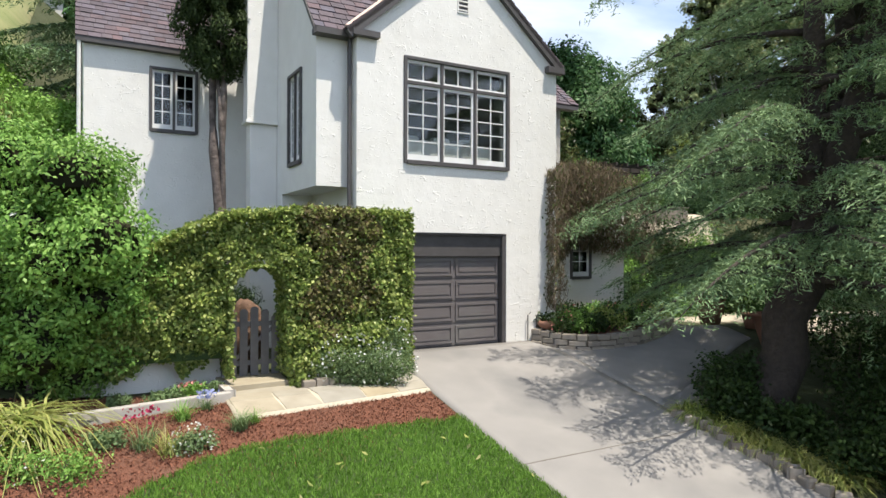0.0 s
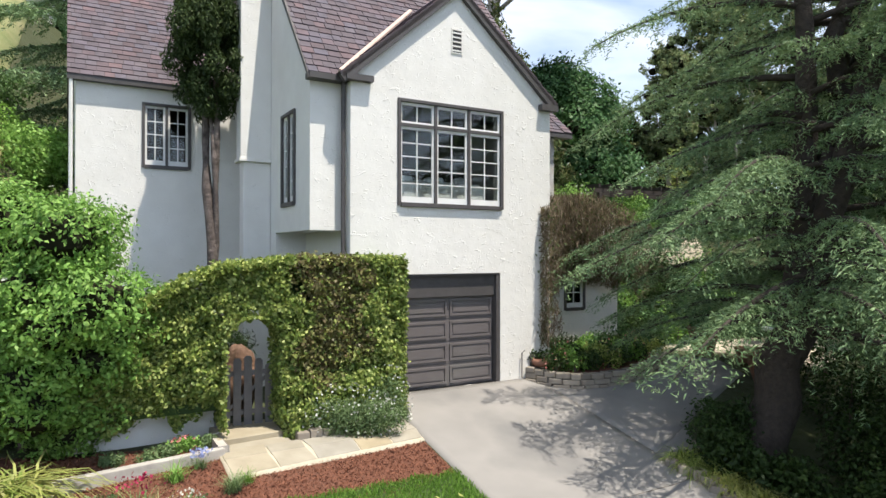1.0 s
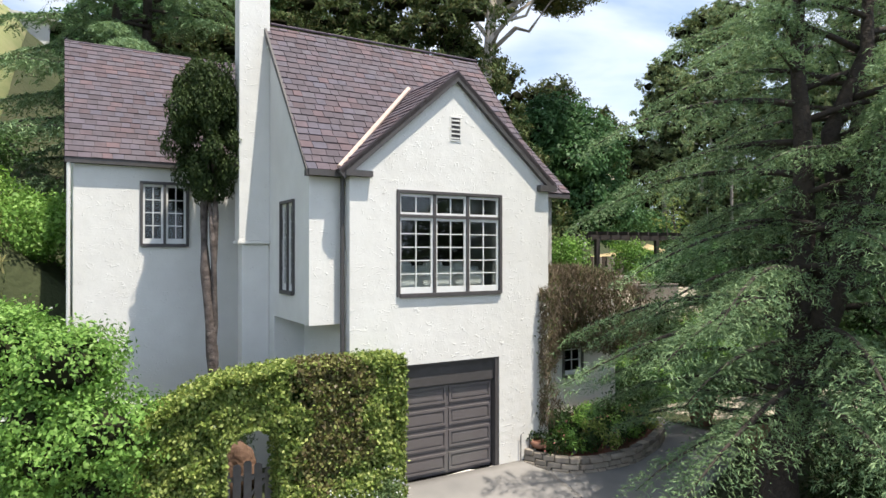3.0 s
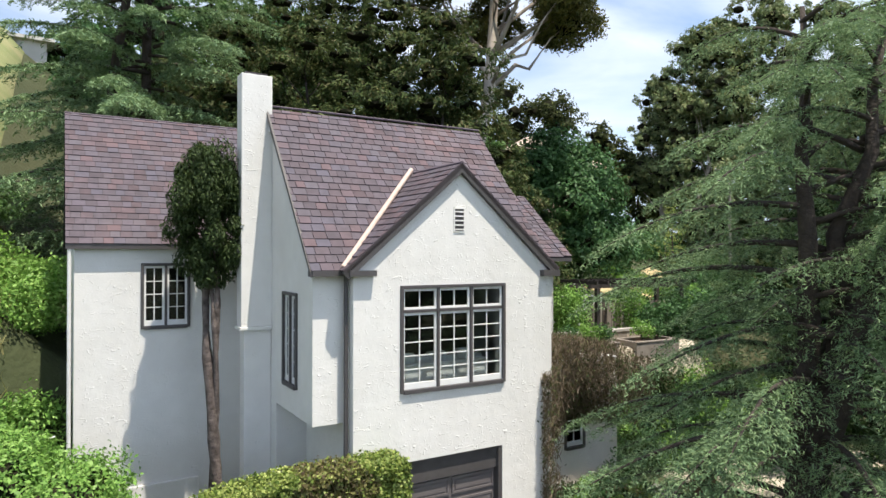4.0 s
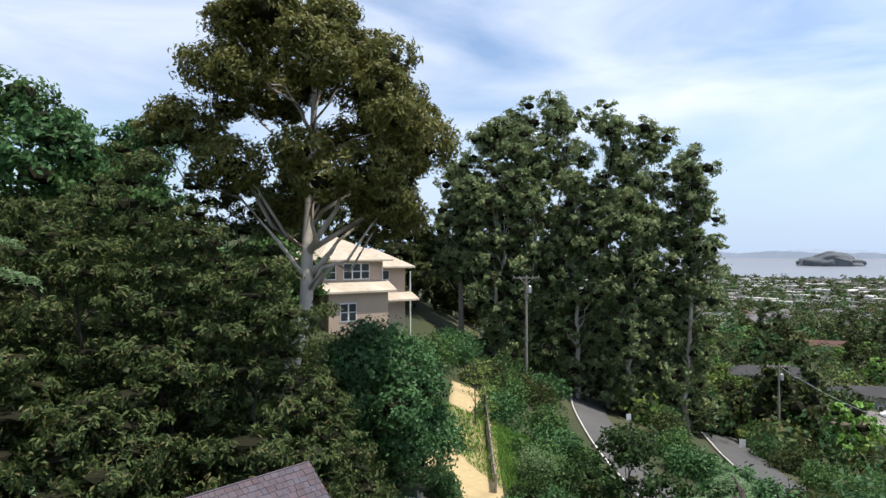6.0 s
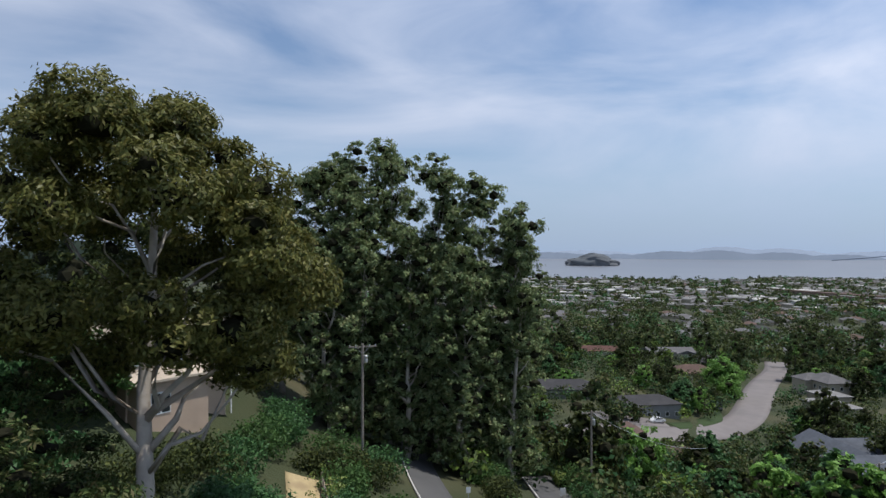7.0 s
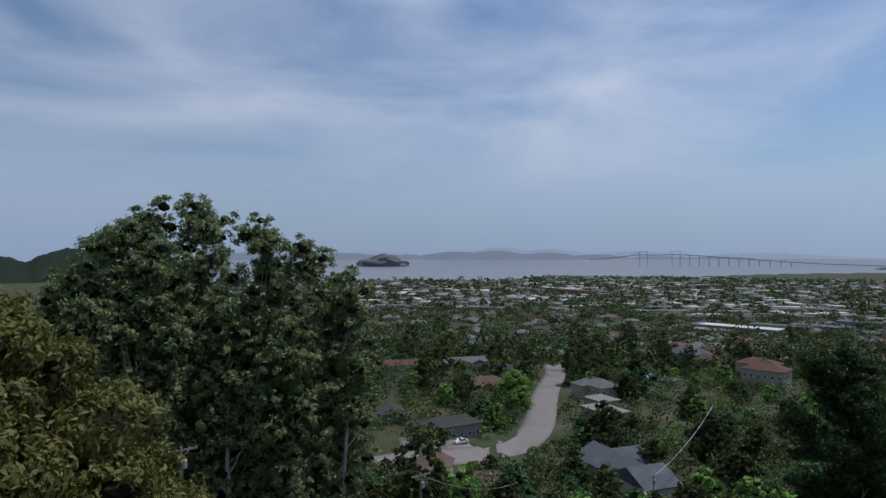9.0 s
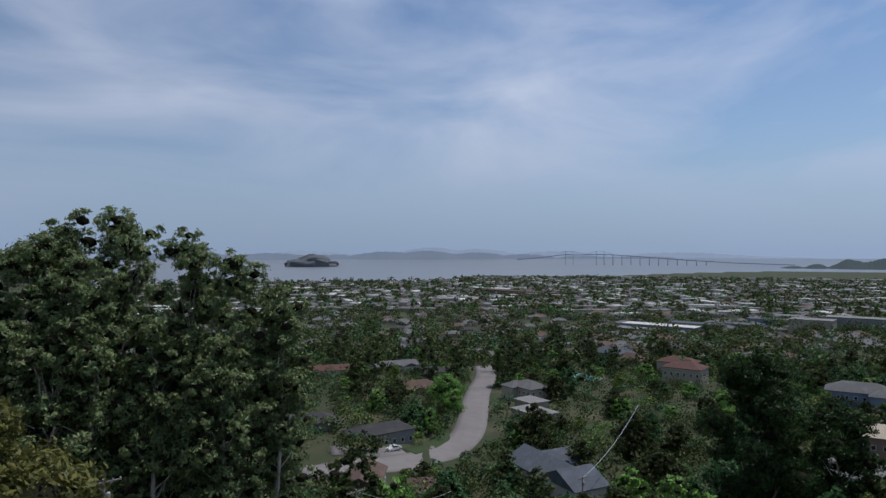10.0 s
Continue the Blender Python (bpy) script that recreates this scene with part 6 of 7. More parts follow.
# ---- trees ----
cedar("tall_cedar", (-13.2, 28.5), "tall blue-green deodar cedar behind the wing", 27.5, 7.7, LEAF_CEDAR, 61, 136, None, ((-0.8, 0.2), (1.6, 0.8)), 0.30, 0.8, 0.27, 2.1, 0.38, power=0.72)
r2 = np.random.default_rng(201)
dark_spots = ((-6.6, 33.5, 15.5, 4.6), (-2.8, 31.5, 16.0, 4.4), (0.4, 30.0, 14.0, 3.6), (-4.2, 37.0, 18.5, 5.0), (-0.5, 39.5, 17.5, 4.6), (-11.5, 37.5, 13.5, 4.8), (-8.6, 29.2, 10.5, 3.6), (3.0, 31.5, 8.6, 2.8), (-5.0, 28.4, 9.5, 3.2), (-9.5, 43.0, 13.0, 4.6))
for i, (x, y, h, r) in enumerate(dark_spots):
    cl = []
    for k in range(40):
        t = (k + r2.random()) / 40
        rr = r * (1 - 0.72 * t ** 1.3) * r2.uniform(0.25, 1.0) + 0.3
        a = k * 2.39996 + r2.normal() * 0.4
        s = r2.uniform(0.95, 1.7) * (1 - 0.4 * t)
        cl.append((rr * math.cos(a), rr * math.sin(a), 0.6 + (h - 0.9) * t, s * 1.5, s * 1.5, s * 0.42))
    broadleaf("cypress", (x, y), "dark brownish-green old cypress with ragged crown", cl, 0.27, LEAF_DARK, 560, 0.26, DARKBARK, "tree", 300 + i, width=0.3, shell=0.6, droop=0.25)


def gum_clumps(rng, height, crown, low, n, lean):
    """Open billowing clumps that stay wide towards the top."""
    out = []
    for k in range(n):
        t = (k + rng.random()) / n
        r = crown * (0.45 + 0.55 * math.sin(math.pi * min(1.0, 0.12 + t * 0.8))) * rng.uniform(0.15, 1.0) ** 0.6 * (1.0 if t < 0.85 else 0.75)
        a = k * 2.39996 + rng.normal() * 0.5
        s = crown * rng.uniform(0.26, 0.42)
        zz = low + (height - low - s * 0.6) * t - 0.12 * r
        out.append((r * math.cos(a) + lean[0] * t, r * math.sin(a) + lean[1] * t, zz, s, s, s * 0.8))
    return out


def gum(at, height, crown, low, n, seed, label, per=190, leaf=0.36, trunk=0.42, lean=(0, 0), puff=0.95, mat=None):
    rng = np.random.default_rng(seed)
    cl = [(x, y, z, a * puff, b * puff, c * puff * 0.9) for x, y, z, a, b, c in gum_clumps(rng, height, crown, low, n, lean)]
    cl += [(x * 0.4, y * 0.4, z, a, b, c) for x, y, z, a, b, c in cl[::2]]
    return broadleaf("eucalyptus", at, label, cl, leaf, mat or LEAF_GROVE, per, trunk, PALEBARK, "tree", seed + 1, width=0.36, shell=0.6, droop=0.3)


def great_gum():
    """A crown of separate billows on pale limbs, with one long low limb."""
    rng = np.random.default_rng(411)
    cl = []
    for k in range(56):
        t = (k + 0.5) / 56
        zz = 16.0 + 10.6 * t
        wide = 5.8 * math.sqrt(max(0.08, 1 - ((t - 0.46) / 0.60) ** 2))
        rr = wide * rng.uniform(0.35, 1.0) ** 0.5
        a = k * 2.39996 + rng.normal() * 0.25
        s = rng.uniform(1.05, 1.9)
        x, y = 2.7 - 2.8 * t + rr * math.cos(a), 2.8 + rr * math.sin(a)
        # bare limbs show on the lower side towards the house
        if x < 0.7 and zz < 22.0 and rng.random() < 0.75:
            continue
        cl.append((x, y, zz, s, s, s * 0.68))
    for x, y, z, s in ((-5.4, 3.6, 20.7, 1.5), (-4.2, 3.2, 20.0, 1.3), (-6.5, 3.8, 20.2, 1.0), (-3.2, 3.2, 21.6, 1.1)):
        cl.append((x, y, z, s, s, s * 0.7))
    broadleaf("eucalyptus", (2.5, 34.3), "great eucalyptus with pale limbs and clumped crown", cl, 0.28, LEAF_GUM, 1250, 0.58, PALEBARK, "tree", 412, width=0.36, shell=0.82, droop=0.3, core=0.5)


great_gum()
grove = ((31, 86, 25.0, 4.4, 9), (34, 83, 32.5, 4.6, 7), (38, 82, 37.5, 4.8, 5), (42, 78, 40.5, 4.8, 4), (46, 73, 40.0, 4.8, 3), (49.5, 69, 39.0, 4.4, 3), (52.5, 66.5, 36.0, 4.4, 3), (36.5, 77, 33.0, 4.8, 3), (41, 72.5, 29.0, 4.6, 2), (45.5, 67.5, 28.0, 4.2, 2), (54.5, 69, 33.0, 4.4, 2), (50, 76, 37.0, 4.6, 3), (33, 77, 24.0, 4.2, 2))
for i, (x, y, h, c, low) in enumerate(grove):
    gum((x, y), h * 0.98, c * 1.08, low - 1, 42, 430 + 7 * i, "tall eucalyptus in a dense dark grove", 175, 0.48, 0.4, puff=0.95)
r3 = np.random.default_rng(88)
broadleaf("oak_tree", (7.3, 38.6), "round dense dark green oak behind the yard", clump_tree(r3, 9.6, 4.3, 1.6, 26), 0.26, LEAF_OAK, 620, 0.3, DARKBARK, "tree", 89, shell=0.6)
broadleaf("young_tree", (17.0, 45.6), "slender sparse young tree by the straw path", clump_tree(r3, 6.6, 1.5, 3.0, 8), 0.16, LEAF_HEDGE, 260, 0.10, BARK, "tree", 90, shell=0.3, core=0)
broadleaf("young_tree", (18.4, 50.5), "slender sparse young tree by the straw path", clump_tree(r3, 5.4, 1.1, 2.6, 6), 0.16, LEAF_HEDGE, 200, 0.08, BARK, "tree", 91, shell=0.3, core=0)

# woods on the hill
LEAF_HILL = foliage("hill_leaf", ((0.055, 0.11, 0.035), (0.09, 0.17, 0.05), (0.13, 0.225, 0.07)))
hill_spots = [(-26, 60, 12, 5.5), (-20, 59, 13, 5.5), (-13.5, 60, 13.5, 5.5), (-8, 58, 11.5, 5), (-1, 57, 8.5, 4.5), (-17, 68, 13.5, 6), (-9, 70, 12, 6), (4, 66, 7, 5), (-24, 50, 8, 4), (-20, 44, 9, 4),
              (-34, 66, 7, 5), (24, 92, 13, 6), (31, 97, 12, 6), (16, 92, 14, 6), (38, 104, 11, 6), (8, 90, 15, 6), (22, 84, 9, 4.5), (50, 92, 13, 5.5), (58, 84, 12, 5.5), (62, 98, 12, 6), (46, 100, 14, 6), (-16, 40, 10, 4)]
for i, (x, y, h, c) in enumerate(hill_spots):
    r4 = np.random.default_rng(500 + i)
    broadleaf("hill_tree", (x, y), "broad leafy green tree on the wooded hill", clump_tree(r4, h, c, 1.2, 18), 0.55, LEAF_TOWN if i > 10 else (LEAF_OAK, LEAF_HILL)[i % 2], 70, 0.3, DARKBARK, "tree", 530 + i, shell=0.6, limbs=False, group="trees on the hill")
# slope scrub between path and lanes
r5 = np.random.default_rng(610)
scrub = [(21.5, 53, 2.4, 2.6), (24.5, 57, 2.8, 3.4), (28.5, 61, 3.0, 3.6), (23.5, 48, 2.6, 2.2), (26.0, 52.5, 2.4, 2.6), (20.8, 45, 2.2, 1.8), (23.5, 42.5, 2.2, 1.6), (25.2, 46.6, 1.9, 1.5), (19.5, 40, 2.2, 1.8), (31.5, 64, 3.0, 3.0), (27.5, 66, 3.4, 3.4), (24, 62.5, 2.8, 3.2),
         (35.6, 46, 2.4, 2.6), (37.5, 51, 2.6, 3.0), (41.5, 57, 2.6, 3.0), (34.5, 40.5, 2.2, 2.2), (46.0, 64, 2.6, 3.0), (44, 60, 2.2, 2.6), (56, 74, 3, 3), (50, 68, 2.5, 2.6), (18.5, 34, 2.2, 2.2), (21, 31, 2.6, 2.8), (22.5, 27, 2.8, 3.0), (33.5, 35, 2.4, 2.2), (37.5, 41, 2.2, 2.4), (50, 46, 2.6, 3.2), (53, 51.5, 2.8, 3.6), (56.5, 57, 2.8, 3.4), (48, 40, 2.8, 3.4), (12, 59, 3.0, 3.2), (16, 61, 3.2, 3.4), (20, 65, 3.0, 3.4), (8.5, 57, 3.0, 3.4), (23.5, 69, 3.0, 3.2), (14, 55, 2.6, 2.6), (5, 55, 3.0, 3.4), (26, 74, 3.2, 3.6), (61, 63, 3, 3.8), (38.5, 37, 2.4, 2.6)]
for i, (x, y, r, h) in enumerate(scrub):
    mound("slope_shrub", (x, y), "rounded green shrub on the slope by the lane", (r, r, h), 2300, 0.33, LEAF_HILL if i in (6, 7, 10, 4, 8, 5) else (LEAF_OAK, LEAF_HILL, LEAF_TOWN)[i % 3], 620 + i, -0.2, group="slope shrubs")
scatter("slope_grass", [(24, 8), (34.5, 8), (39.5, 16), (34, 32)], 26000, 611, 0.40, LEAF_GRASS, 1.0, "tall green grass on the slope", "grass", 0.05, 0.10, 0.5)
# bushes and grass left of the house
left_spots = [(-10.5, 15.5, 1.6, 2.2), (-11.6, 18.0, 1.8, 1.9), (-10.4, 13.0, 1.5, 2.2), (-13.2, 15.5, 1.9, 2.3), (-13.4, 20.5, 2.2, 1.5), (-12.2, 11.5, 1.8, 3.0), (-14.5, 17.5, 2.0, 2.0), (-11.2, 22.5, 2.0, 1.6), (-16, 22, 2.4, 1.4), (-9.2, 11.6, 1.0, 1.8)]
for i, (x, y, r, h) in enumerate(left_spots):
    mound("hillside_bush", (x, y), "leafy green bush on the hillside by the house", (r, r, h), 4200, 0.14, (LEAF_BUSH, LEAF_BUSH, LEAF_HILL)[i % 3], 700 + i, -0.1, group="bushes beside the house")
for i in range(16):
    x, y = from_house(-7.3 - 1.1 * (i % 3) - 0.3 * math.sin(i * 2.0), 2.2 + 0.78 * i)
    mound("side_shrub", (x, y), "bright green leafy shrub beside the wing", (0.85, 0.8, 0.9 + 0.35 * math.sin(i * 1.7)), 1700, 0.11, (LEAF_BUSH, LEAF_GRASS, LEAF_HILL)[i % 3], 760 + i, -0.05, group="bushes beside the house")
LEAF_DRY = foliage("dry_grass_blade", ((0.38, 0.35, 0.15), (0.50, 0.45, 0.22), (0.30, 0.32, 0.11), (0.22, 0.31, 0.08)), rough=0.8)
scatter("hill_grass", [(-7.5, 3), (-7.5, 16), (-60, 60), (-60, 5)], 42000, 710, 0.6, LEAF_DRY, 1.0, "tall pale dry grass on the hillside", "grass", 0.05, 0.09, 0.4)
drape("grass_hill", patch([(-9, 6), (-9, 60), (-75, 60), (-75, 6)]), 50, 50, material("pale_grass", (0.27, 0.275, 0.125), (0.17, 0.21, 0.075), rough=0.95, scale=0.5, bump=0.6, bump_scale=6, stain=(0.38, 0.33, 0.18), stain_scale=0.12, distance=0.1), 0.04, 0.2, "pale dry grassy hillside", "ground")
# shade trees beyond the drive
for i, (x, y, h, c) in enumerate(((14.5, 20, 8, 3.2), (17, 16, 9, 3.6), (13.5, 11, 7, 3.0), (19, 24, 9, 3.6), (16.5, 28.5, 7, 3), (22, 20, 9, 4), (15, 6, 8, 3.5), (20, 12, 10, 4))):
    r6 = np.random.default_rng(800 + i)
    broadleaf("shade_tree", (x, y), "dark leafy tree standing beyond the drive", clump_tree(r6, h, c, 1.2, 14), 0.26, (LEAF_SHADE, LEAF_OAK)[i % 2], 300, 0.2, DARKBARK, "tree", 820 + i, shell=0.4, core=0.25, group="shade trees beyond the drive")


# ---- power pole ----
def power_pole(at, top, label):
    z = gz(*at)
    p = thing("power_pole", label, "pole", pose(at[0], at[1], z, 0, 0, -20))
    h = top - z
    part("pole", tube([(0, 0, -0.3), (0, 0, h)], [0.17, 0.12], 10), WOODPOLE, p)
    part("crossarm", box(-1.4, 1.4, -0.06, 0.06, h - 0.35, h - 0.22), WOODPOLE, p)
    for x in (-1.3, -0.7, 0.7, 1.3):
        part("insulator", lathe([(0.04, 0), (0.06, 0.06), (0.03, 0.16)], 8, at=(x, 0, h - 0.22)), TIN, p)
    for s in (-1, 1):
        part("brace", tube([(0, -0.08, h - 1.0), (s * 0.7, -0.08, h - 0.3)], [0.02, 0.02], 5), TIN, p)
    part("transformer", lathe([(0.2, h - 1.9), (0.22, h - 1.85), (0.22, h - 1.2), (0.15, h - 1.12)], 12, at=(0.32, 0, 0)), TIN, p)


power_pole((29.9, 64.4), 15.9, "weathered wooden power pole with a crossarm")
power_pole((62, 62), gz(62, 62) + 11, "wooden power pole with a crossarm by the road")
power_pole((128, 52), -12.0, "wooden power pole with a crossarm and cables")


def cable(a, b, sag, r=0.03):
    pts = [Vector(a).lerp(Vector(b), k / 12) - Vector((0, 0, sag * 4 * (k / 12) * (1 - k / 12))) for k in range(13)]
    ob = link_mesh("power_cable", tube(pts, [r] * 13, 5), TIN)
    tagged(ob, "thin grey overhead power cable", "cable")


cable((128, 52, -12.3), (163, 47.5, -4.0), 1.6, 0.06)
cable((62, 62, gz(62, 62) + 10.8), (96, 66, gz(96, 66) + 8), 1.5)


# ---- neighbours' houses ----
def plaster(name, c):
    return material(name, c, tuple(k * 0.85 for k in c), rough=0.85, scale=0.8, bump=0.1)


def shingle(name, c):
    return material(name, c, tuple(k * 0.72 for k in c), rough=0.85, scale=1.6, bump=0.3, bump_scale=6, stain=tuple(k * 1.15 for k in c), stain_scale=0.3, spec=0.12)


W_TAN, W_WHITE, W_GREY, W_BEIGE, W_BLUE, W_BROWN = (plaster(n, c) for n, c in (("tan_wall", (0.52, 0.39, 0.29)), ("pale_wall", (0.62, 0.60, 0.56)), ("grey_wall", (0.26, 0.26, 0.26)), ("beige_wall", (0.40, 0.36, 0.28)), ("blue_wall", (0.20, 0.25, 0.33)), ("brown_wall", (0.24, 0.17, 0.13))))
R_TAN, R_GREY, R_DARK, R_RED, R_BROWN, R_BLUE, R_PALE = (shingle(n, c) for n, c in (("tan_roof", (0.55, 0.46, 0.36)), ("grey_roof", (0.16, 0.155, 0.155)), ("dark_roof", (0.07, 0.068, 0.07)), ("red_roof", (0.14, 0.078, 0.066)), ("brown_roof", (0.14, 0.095, 0.078)), ("blue_grey_roof", (0.115, 0.125, 0.145)), ("pale_roof", (0.26, 0.25, 0.24))))
DARKGLASS = material("dark_glazing", (0.03, 0.035, 0.04), (0.02, 0.025, 0.03), rough=0.12, bump=0, spec=0.6)


def house_block(parent, x0, x1, y0, y1, z0, h, rise, wall, roofing, hip=True, over=0.5, rows=1, step=2.6, along="x"):
    """Walls with windows in frames, and a hipped or gabled roof with thickness."""
    part("wall", box(x0, x1, y0, y1, z0, z0 + h), wall, parent)
    e = z0 + h
    X0, X1, Y0, Y1 = x0 - over, x1 + over, y0 - over, y1 + over
    if rise < 0.3:
        part("roof", box(X0, X1, Y0, Y1, e, e + 0.3), roofing, parent)
    else:
        bm = bmesh.new()
        if along == "x":
            half = (Y1 - Y0) / 2
            inset = min(half, (X1 - X0) / 2 - 0.2) if hip else 0.0
            ra, rb = (X0 + inset, (Y0 + Y1) / 2, e + rise), (X1 - inset, (Y0 + Y1) / 2, e + rise)
        else:
            half = (X1 - X0) / 2
            inset = min(half, (Y1 - Y0) / 2 - 0.2) if hip else 0.0
            ra, rb = ((X0 + X1) / 2, Y0 + inset, e + rise), ((X0 + X1) / 2, Y1 - inset, e + rise)
        c = [bm.verts.new(p) for p in ((X0, Y0, e), (X1, Y0, e), (X1, Y1, e), (X0, Y1, e))]
        d = [bm.verts.new(p) for p in ((X0, Y0, e - 0.18), (X1, Y0, e - 0.18), (X1, Y1, e - 0.18), (X0, Y1, e - 0.18))]
        a, b = bm.verts.new(ra), bm.verts.new(rb)
        if along == "x":
            fs = ((c[0], c[1], b, a), (c[2], c[3], a, b), (c[1], c[2], b), (c[3], c[0], a))
        else:
            fs = ((c[1], c[2], b, a), (c[3], c[0], a, b), (c[0], c[1], a), (c[2], c[3], b))
        for f in fs:
            bm.faces.new(f)
        for i in range(4):
            bm.faces.new((c[i], d[i], d[(i + 1) % 4], c[(i + 1) % 4]))
        bm.faces.new(d[::-1])
        bmesh.ops.recalc_face_normals(bm, faces=bm.faces[:])
        part("roof", bm, roofing, parent)
    for r in range(rows):
        zz = z0 + h * (r + 0.35) / rows
        for axis, fixed, s, lo, hi in (("y", y0, -1, x0, x1), ("y", y1, 1, x0, x1), ("x", x0, -1, y0, y1), ("x", x1, 1, y0, y1)):
            n = max(1, int((hi - lo) / step))
            for k in range(n):
                m = lo + (hi - lo) * (k + 0.5) / n
                w, hh = 1.1, min(1.3, h / rows * 0.45)
                win = new("window")
                win.parent = parent
                f0, f1 = sorted((fixed, fixed + s * 0.05))
                g0, g1 = sorted((fixed, fixed + s * 0.025))
                bars = ((m - w / 2, m - w / 2 + 0.09, 0, hh), (m + w / 2 - 0.09, m + w / 2, 0, hh), (m - w / 2 + 0.09, m + w / 2 - 0.09, 0, 0.09), (m - w / 2 + 0.09, m + w / 2 - 0.09, hh - 0.09, hh))
                bm = bmesh.new()
                for p0, p1, q0, q1 in bars:
                    box(*((p0, p1, f0, f1) if axis == "y" else (f0, f1, p0, p1)), zz + q0, zz + q1, bm)
                part("frame", bm, WHITE, win)
                q = (m - w / 2 + 0.09, m + w / 2 - 0.09)
                part("pane", box(*((*q, g0, g1) if axis == "y" else (g0, g1, *q)), zz + 0.09, zz + hh - 0.09), DARKGLASS, win)


def neighbour(at, turn, w, d, h, rise, wall, roofing, label, hip=True, rows=1, base=None, wing=None, along="x", sink=2.5):
    z = (gz(*at) if base is None else base)
    ob = thing("neighbour_house", label, "house", pose(at[0], at[1], z, 0, 0, turn))
    house_block(ob, -w / 2, w / 2, -d / 2, d / 2, -sink, h + sink, rise, wall, roofing, hip, rows=rows, along=along, step=2.6 if w < 30 else 7.0)
    if wing:
        wx, wy, ww, wd = wing
        house_block(ob, wx - ww / 2, wx + ww / 2, wy - wd / 2, wy + wd / 2, -sink, h + sink - 0.25, rise * 0.8, wall, roofing, hip, along="y" if along == "x" else "x")
    return ob


# tan house among the trees
tan = thing("tan_house", "two-storey tan stucco house with pale tile roofs", "house", pose(12.2, 70.5, 10.0, 0, 0, 18))
house_block(tan, -5.0, 2.0, -3.5, 4.0, -5.0, 12.6, 2.3, W_TAN, R_TAN, True, 0.8, 0, 2.2)
house_block(tan, 2.0, 6.5, -1.0, 6.0, -5.0, 11.8, 2.0, W_TAN, R_TAN, True, 0.8, 0, 2.4)
part("skirt_roof", prism([(-5.6, -5.3, 4.35), (-5.6, -5.3, 4.55), (-5.6, -3.5, 5.45), (-5.6, -3.5, 4.35)], (8.2, 0, 0)), R_TAN, tan)
part("porch_wall", box(-4.8, 1.9, -4.7, -3.52, -5.0, 4.35), W_TAN, tan)
part("lower_roof", prism([(1.98, -2.6, 3.1), (1.98, -2.6, 3.3), (1.98, -1.02, 4.0), (1.98, -1.02, 3.1)], (5.3, 0, 0)), R_TAN, tan)


def tan_window(x0, x1, z0, z1, y, panes):
    w = part("window", box(x0, x1, y - 0.06, y - 0.005, z0, z1), WHITE, tan)
    step = (x1 - x0) / panes
    for k in range(panes):
        for za, zb in ((z0 + 0.1, (z0 + z1) / 2 - 0.04), ((z0 + z1) / 2 + 0.04, z1 - 0.1)):
            part("pane", box(x0 + k * step + 0.08, x0 + (k + 1) * step - 0.08, y - 0.075, y - 0.062, za, zb), DARKGLASS, w)


tan_window(-2.6, 0.4, 5.6, 7.25, -3.5, 3)
tan_window(-4.6, -3.4, 5.6, 7.1, -3.5, 1)
tan_window(3.4, 4.4, 4.4, 6.4, -1.0, 1)
tan_window(-3.6, -1.8, 1.6, 3.4, -4.7, 2)
part("downpipe", tube([(1.9, -3.58, 7.4), (1.9, -3.58, 4.9)], [0.06, 0.06], 6), WHITE, tan)
part("balcony", box(6.5, 7.7, -0.6, 1.4, 3.6, 3.75), WHITE, tan)
part("balcony_post", box(7.5, 7.62, -0.5, -0.38, -3.0, 6.2), WHITE, tan)
part("balcony_post", box(7.5, 7.62, 1.2, 1.32, -3.0, 6.2), WHITE, tan)
# white house on the hilltop
white = thing("hilltop_house", "low white modern house with wide glass on the hilltop", "house", pose(-42, 59, 23.8, 0, 0, 35))
house_block(white, -6, 6, -3, 3, -3, 5.6, 0.0, W_WHITE, W_WHITE, False, 0.6, 1, 2.2)
part("chimney", box(1.0, 2.4, -3.4, -3.05, -1, 4.0), W_WHITE, white)

neighbour((153.5, 119.3), -28, 19, 9, 2.7, 1.9, W_GREY, R_DARK, "low grey house with a dark hipped roof at the bend", wing=(-6.5, -3.0, 6, 8))
neighbour((146, 143), -40, 22, 9, 3.0, 2.2, W_GREY, R_DARK, "long low house with dark slate-grey roof")
neighbour((239, 207), -42, 24, 9, 3.0, 2.0, W_WHITE, R_RED, "long low house with a red-brown roof", hip=False)
neighbour((278, 192), -38, 22, 11, 3.0, 1.8, W_WHITE, R_GREY, "long low house with pale grey roof", hip=False, wing=(6, -4, 8, 8))
neighbour((230, 150), -40, 17, 11, 3.0, 2.6, W_BEIGE, R_BROWN, "single-storey house with a brown shingle roof")
neighbour((278, 170), -35, 16, 10, 3.0, 2.4, W_GREY, R_DARK, "single-storey house with a dark roof")
neighbour((243, 106), 60, 13, 10, 5.6, 2.4, W_BEIGE, R_GREY, "two-storey beige house with grey roof beside the road", rows=2, wing=(5, 3, 7, 9))
neighbour((210, 92), 62, 14, 9, 3.0, 0.0, W_BEIGE, R_PALE, "flat-roofed low house with a pale roof")
neighbour((226, 99), 62, 10, 8, 3.2, 0.0, W_BEIGE, R_PALE, "flat-roofed low house with a pale roof")
solar = neighbour((148, 66), 55, 20, 11, 4.5, 3.2, W_WHITE, R_BLUE, "blue-grey roofed house with gables and skylights", hip=False, wing=(5.5, -5.5, 9, 9))
